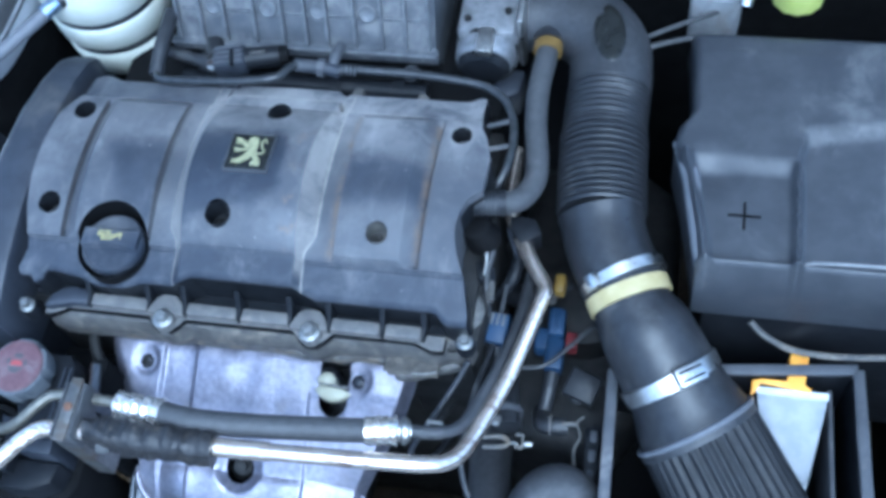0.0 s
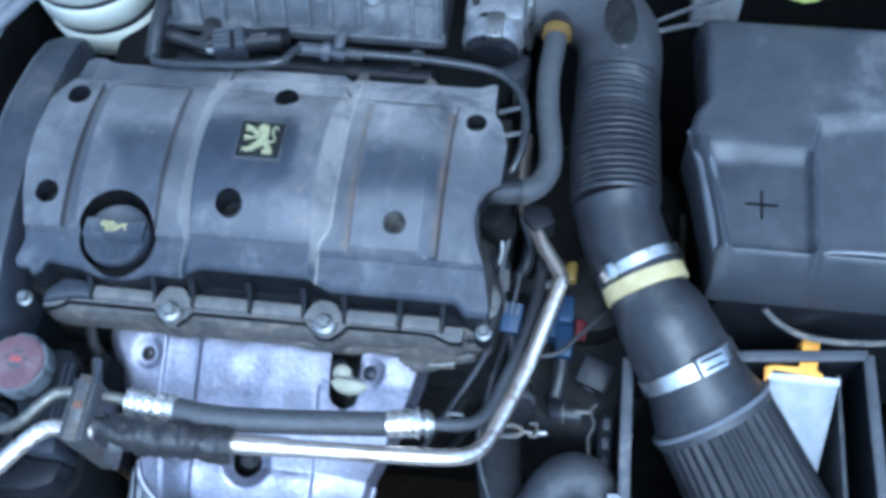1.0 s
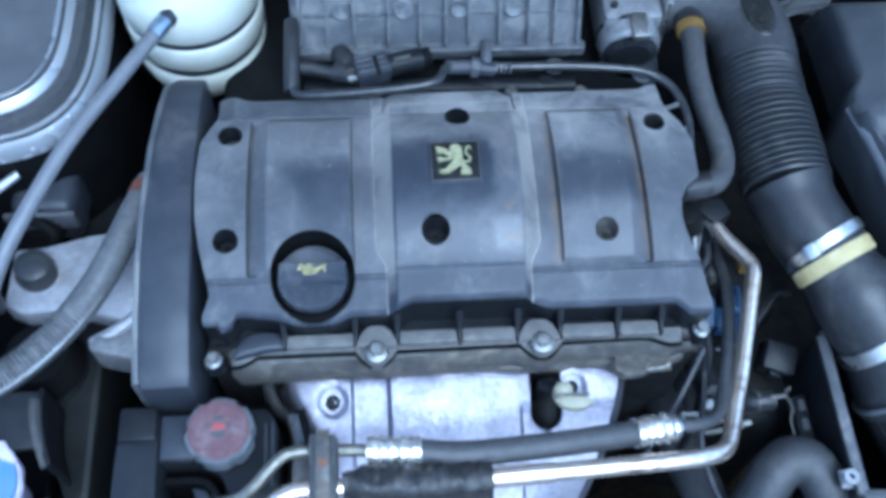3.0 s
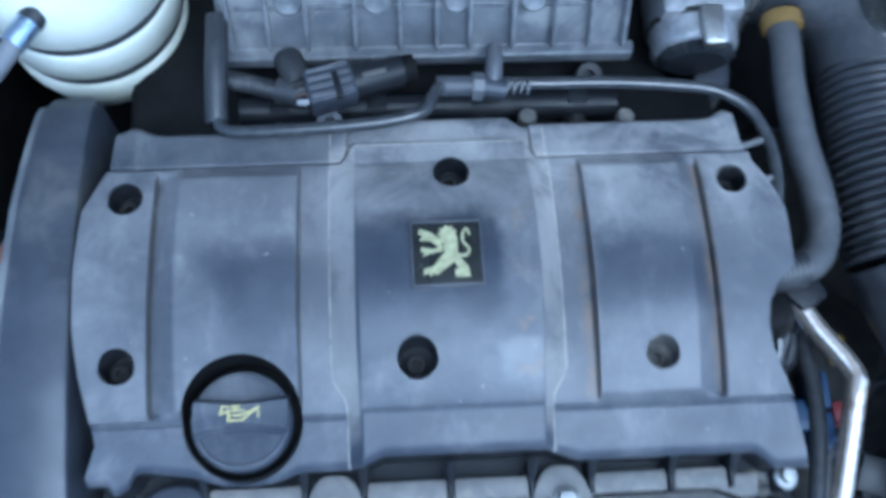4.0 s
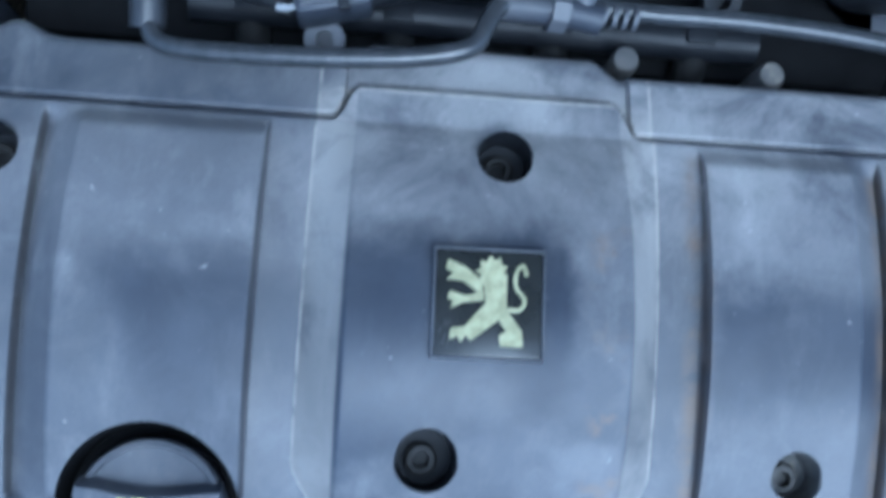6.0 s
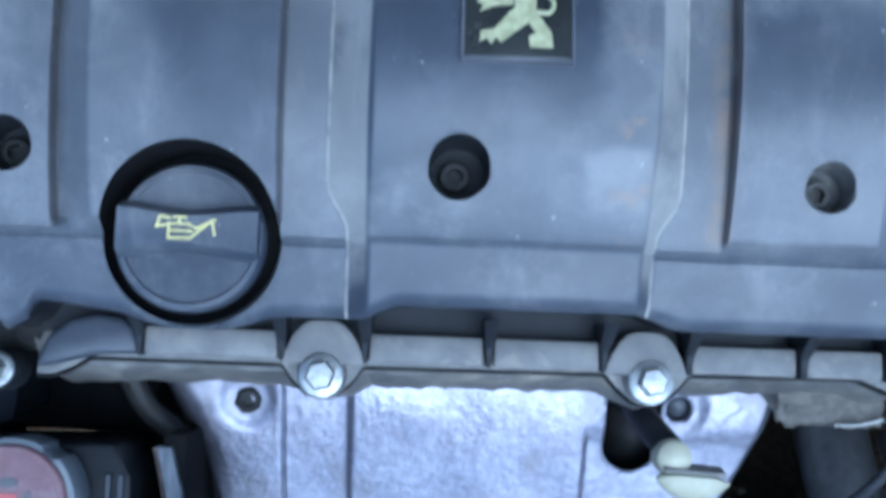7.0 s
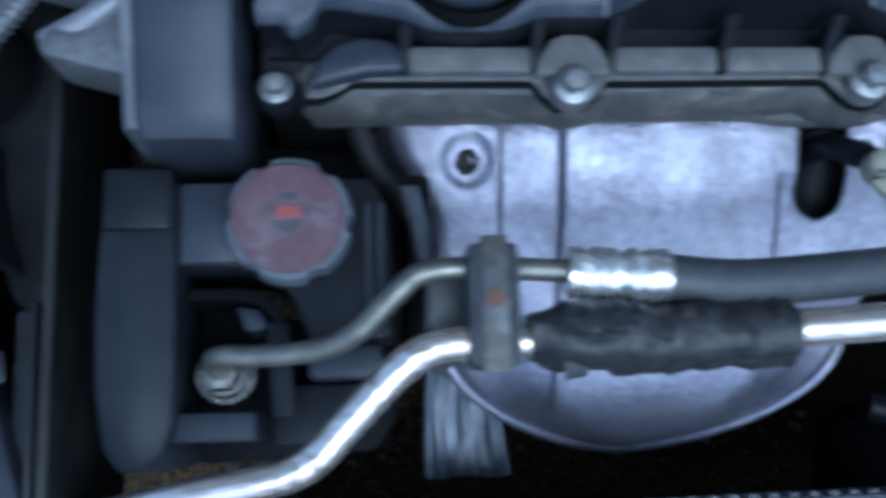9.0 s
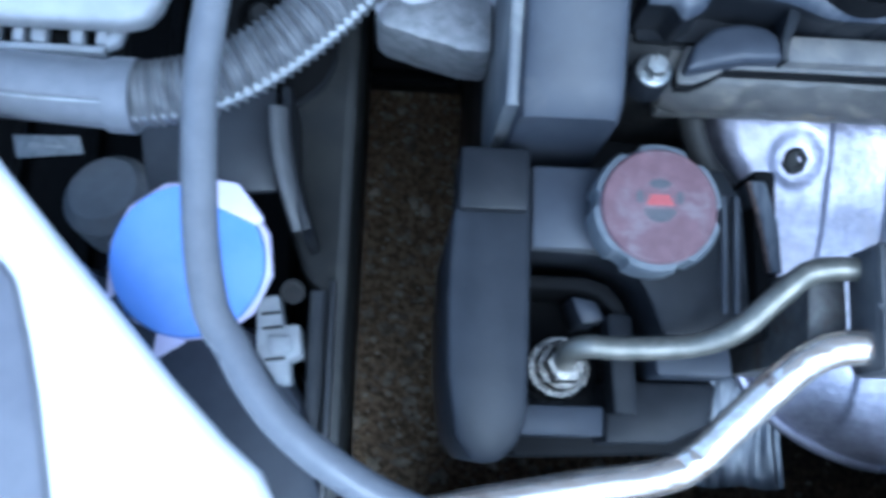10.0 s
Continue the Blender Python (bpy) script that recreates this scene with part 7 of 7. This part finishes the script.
BATTLESHIP = surface("dull_panel_paint", (0.022, 0.025, 0.032), (0.034, 0.037, 0.045), 0.5, scale=60, blotch=14, bump=0.15, dust=(0.06, 0.06, 0.06), amount=0.2)
beam = thing("chassis_rail", "black painted chassis rail beside the engine", "chassis rail")
part("rail", prism([(-0.342, 0.30), (-0.342, -0.16), (-0.336, -0.20), (-0.322, -0.24), (-0.312, -0.25), (-0.311, -0.36), (-0.3, -0.36), (-0.299, 0.30)], 0.48, 0.64, 0.006), surface("rail_paint", (0.012, 0.0125, 0.013), (0.021, 0.0215, 0.021), 0.45, blotch=12, dust=(0.045, 0.045, 0.04), amount=0.3, spec=0.3), beam)
part("flange_lip", tube([(-0.332, -0.176, 0.700), (-0.3305, -0.190, 0.700), (-0.3265, -0.208, 0.698), (-0.3195, -0.228, 0.692)], 0.0032, 12, 0.004, flat=1.5), RUBBER_GREY, beam, "pale worn flange edge")
part("upright_web", prism([(-0.331, -0.165), (-0.327, -0.165), (-0.3255, -0.190), (-0.3215, -0.208), (-0.3145, -0.228), (-0.3185, -0.230), (-0.3265, -0.208), (-0.3300, -0.190)], 0.635, 0.698, 0.001), PLASTIC_DARK, beam)
part("closing_panel", prism([(-0.400, -0.160), (-0.336, -0.160), (-0.3345, -0.186), (-0.3325, -0.2075), (-0.390, -0.2125)], 0.672, 0.678, 0.001), BATTLESHIP, beam, "dull blue-grey closing panel")
part("side_post", box(-0.3085, -0.3055, -0.36, -0.243, 0.60, 0.652, 0.001), RUBBER, beam)
part("inner_web", box(-0.3185, -0.3100, -0.36, -0.246, 0.58, 0.640, 0.002), BATTLESHIP, beam)

# black plates added to hide the ground and keep this corner dark
liner = thing("gap_infill", "black plates added under the fuse box and washer cap", "liner")
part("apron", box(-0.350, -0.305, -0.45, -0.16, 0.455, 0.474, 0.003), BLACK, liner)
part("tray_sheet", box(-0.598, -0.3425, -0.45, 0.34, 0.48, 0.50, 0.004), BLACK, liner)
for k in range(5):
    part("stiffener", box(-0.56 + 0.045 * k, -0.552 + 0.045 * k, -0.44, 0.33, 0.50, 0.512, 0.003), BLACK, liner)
washer = thing("washer_cap", "bright blue washer bottle cap with a pale violet rim", "washer cap")
mw = aim((-0.3615, -0.2465, 0.705), (0.02, -0.05, 1))
part("neck", lathe([(0.020, -0.06), (0.022, -0.01), (0.030, 0.0), (0.0335, 0.004), (0.0335, 0.010), (0.0325, 0.0115)], mw, 12), VIOLET, washer, "pale violet rim")
part("lid", lathe([(0.031, 0.0), (0.0315, 0.012), (0.0305, 0.015), (0.0, 0.0165)], mw @ Matrix.Translation((-0.001, -0.0005, 0)), 56), BLUE, washer)
part("tab", prism([(0.012, 0.031), (0.0285, 0.022), (0.0335, 0.005), (0.030, 0.003), (0.006, 0.027)], 0.0145, 0.0175, 0.0008, m=mw), VIOLET, washer, "pale pull tab")
part("tab", prism([(-0.030, 0.013), (-0.036, -0.004), (-0.029, -0.002)], 0.006, 0.012, 0.0008, m=mw), VIOLET, washer)
part("tab", prism([(-0.022, -0.024), (-0.027, -0.034), (-0.012, -0.031)], 0.006, 0.012, 0.0008, m=mw), VIOLET, washer)

white_plug = thing("white_connector", "dirty white plastic connector beside the rail", "connector")
mh = Matrix.Translation((-0.329, -0.272, 0.672)) @ pose(0, 0, 0, 0, 0, 8)
part("body", prism([(-0.008, 0.018), (0.002, 0.018), (0.003, 0.004), (0.010, 0.004), (0.010, -0.010), (0.004, -0.012), (0.004, -0.022), (-0.002, -0.022), (-0.010, -0.006)], -0.02, 0.0, 0.0015, m=mh), FUSE_GREY, white_plug)
part("key", box(-0.004, 0.006, -0.008, -0.001, 0.0, 0.003, 0.0006, m=mh), FUSE_GREY, white_plug)
for y in (0.010, 0.0035, -0.0105):
    part("gap", box(-0.0065, 0.0025, y - 0.0007, y + 0.0007, -0.003, 0.0003, 0, m=mh), BLOCK, white_plug, "dark gap")
part("ring", lathe([(0.0055, 0), (0.0055, 0.002), (0.0038, 0.002), (0.0034, -0.002), (0, -0.002)], mh @ Matrix.Translation((0.008, 0.019, -0.003)), 18), BLOCK, white_plug, "small grimy grommet")

lamp = thing("headlamp_housing", "dark blue-grey headlamp housing behind the wing", "headlamp housing")
part("shell", prism([(-0.44, -0.235), (-0.335, -0.27), (-0.318, -0.30), (-0.305, -0.345), (-0.31, -0.42), (-0.44, -0.42)], 0.55, 0.655, 0.008), BELT_PLASTIC, lamp)
part("rear_can", lathe([(0.02, 0), (0.021, 0.02), (0.016, 0.026), (0, 0.026)], aim((-0.405, -0.218, 0.655), (-0.2, 0.3, 1)), 24), PANEL, lamp, "pale dusty bulb holder")
sticker = thing("paper_label", "small white printed sticker below the conduit", "label")
part("sheet_label", prism([(-0.4495, -0.1895), (-0.4205, -0.1885), (-0.4180, -0.1965), (-0.4465, -0.2000)], 0.684, 0.6850, 0.0003, 1), surface("grimy_label", (0.15, 0.16, 0.175), (0.25, 0.26, 0.275), 0.6, scale=300, blotch=120), sticker)
part("print_bar", box(-0.4420, -0.4370, -0.1950, -0.1925, 0.6850, 0.6853, 0), FUSE_GREY, sticker)
part("print_bar", box(-0.4350, -0.4270, -0.1945, -0.1935, 0.6850, 0.6853, 0), FUSE_GREY, sticker)

wing = thing("front_wing", "glossy white painted front wing edge", "car wing")
rings = []
EDGE = [(-0.47, -0.17), (-0.417, -0.233), (-0.396, -0.2565), (-0.353, -0.304), (-0.335, -0.322), (-0.322, -0.333), (-0.316, -0.345), (-0.318, -0.38)]
for x, y in [(a + 0.002, b + 0.004) for a, b in EDGE]:
    ox, oy = -0.80, -0.66
    dx, dy = Vector((ox - x, oy - y)).normalized()
    rings.append([Vector((x + dx * s, y + dy * s, z)) for s, z in ((0.004, 0.745), (0.0, 0.774), (0.002, 0.779), (0.006, 0.7805), (0.06, 0.778), (0.12, 0.768), (0.2, 0.74), (0.26, 0.69), (0.28, 0.60))])
ob = part("panel", loft(rings, caps=False, closed=False), WHITE, wing, sharp=50)
mod = ob.modifiers.new("thickness", "SOLIDIFY")
mod.thickness = 0.0015
part("inner_fold", tube([(x - 0.004, y - 0.002, 0.742) for x, y in EDGE], 0.0022, 10, 0.006), RUBBER, wing, "dark inner fold")
inner = thing("bonnet_catch", "grey-blue plastic trim on the wing", "trim")
part("strip", prism([(-0.62, -0.275), (-0.430, -0.262), (-0.413, -0.2605), (-0.4065, -0.268), (-0.400, -0.288), (-0.395, -0.307), (-0.387, -0.345), (-0.372, -0.40), (-0.60, -0.42)], 0.775, 0.786, 0.003), surface("wing_trim", (0.13, 0.135, 0.165), (0.17, 0.175, 0.205), 0.45, scale=40, blotch=12, bump=0.1), inner)
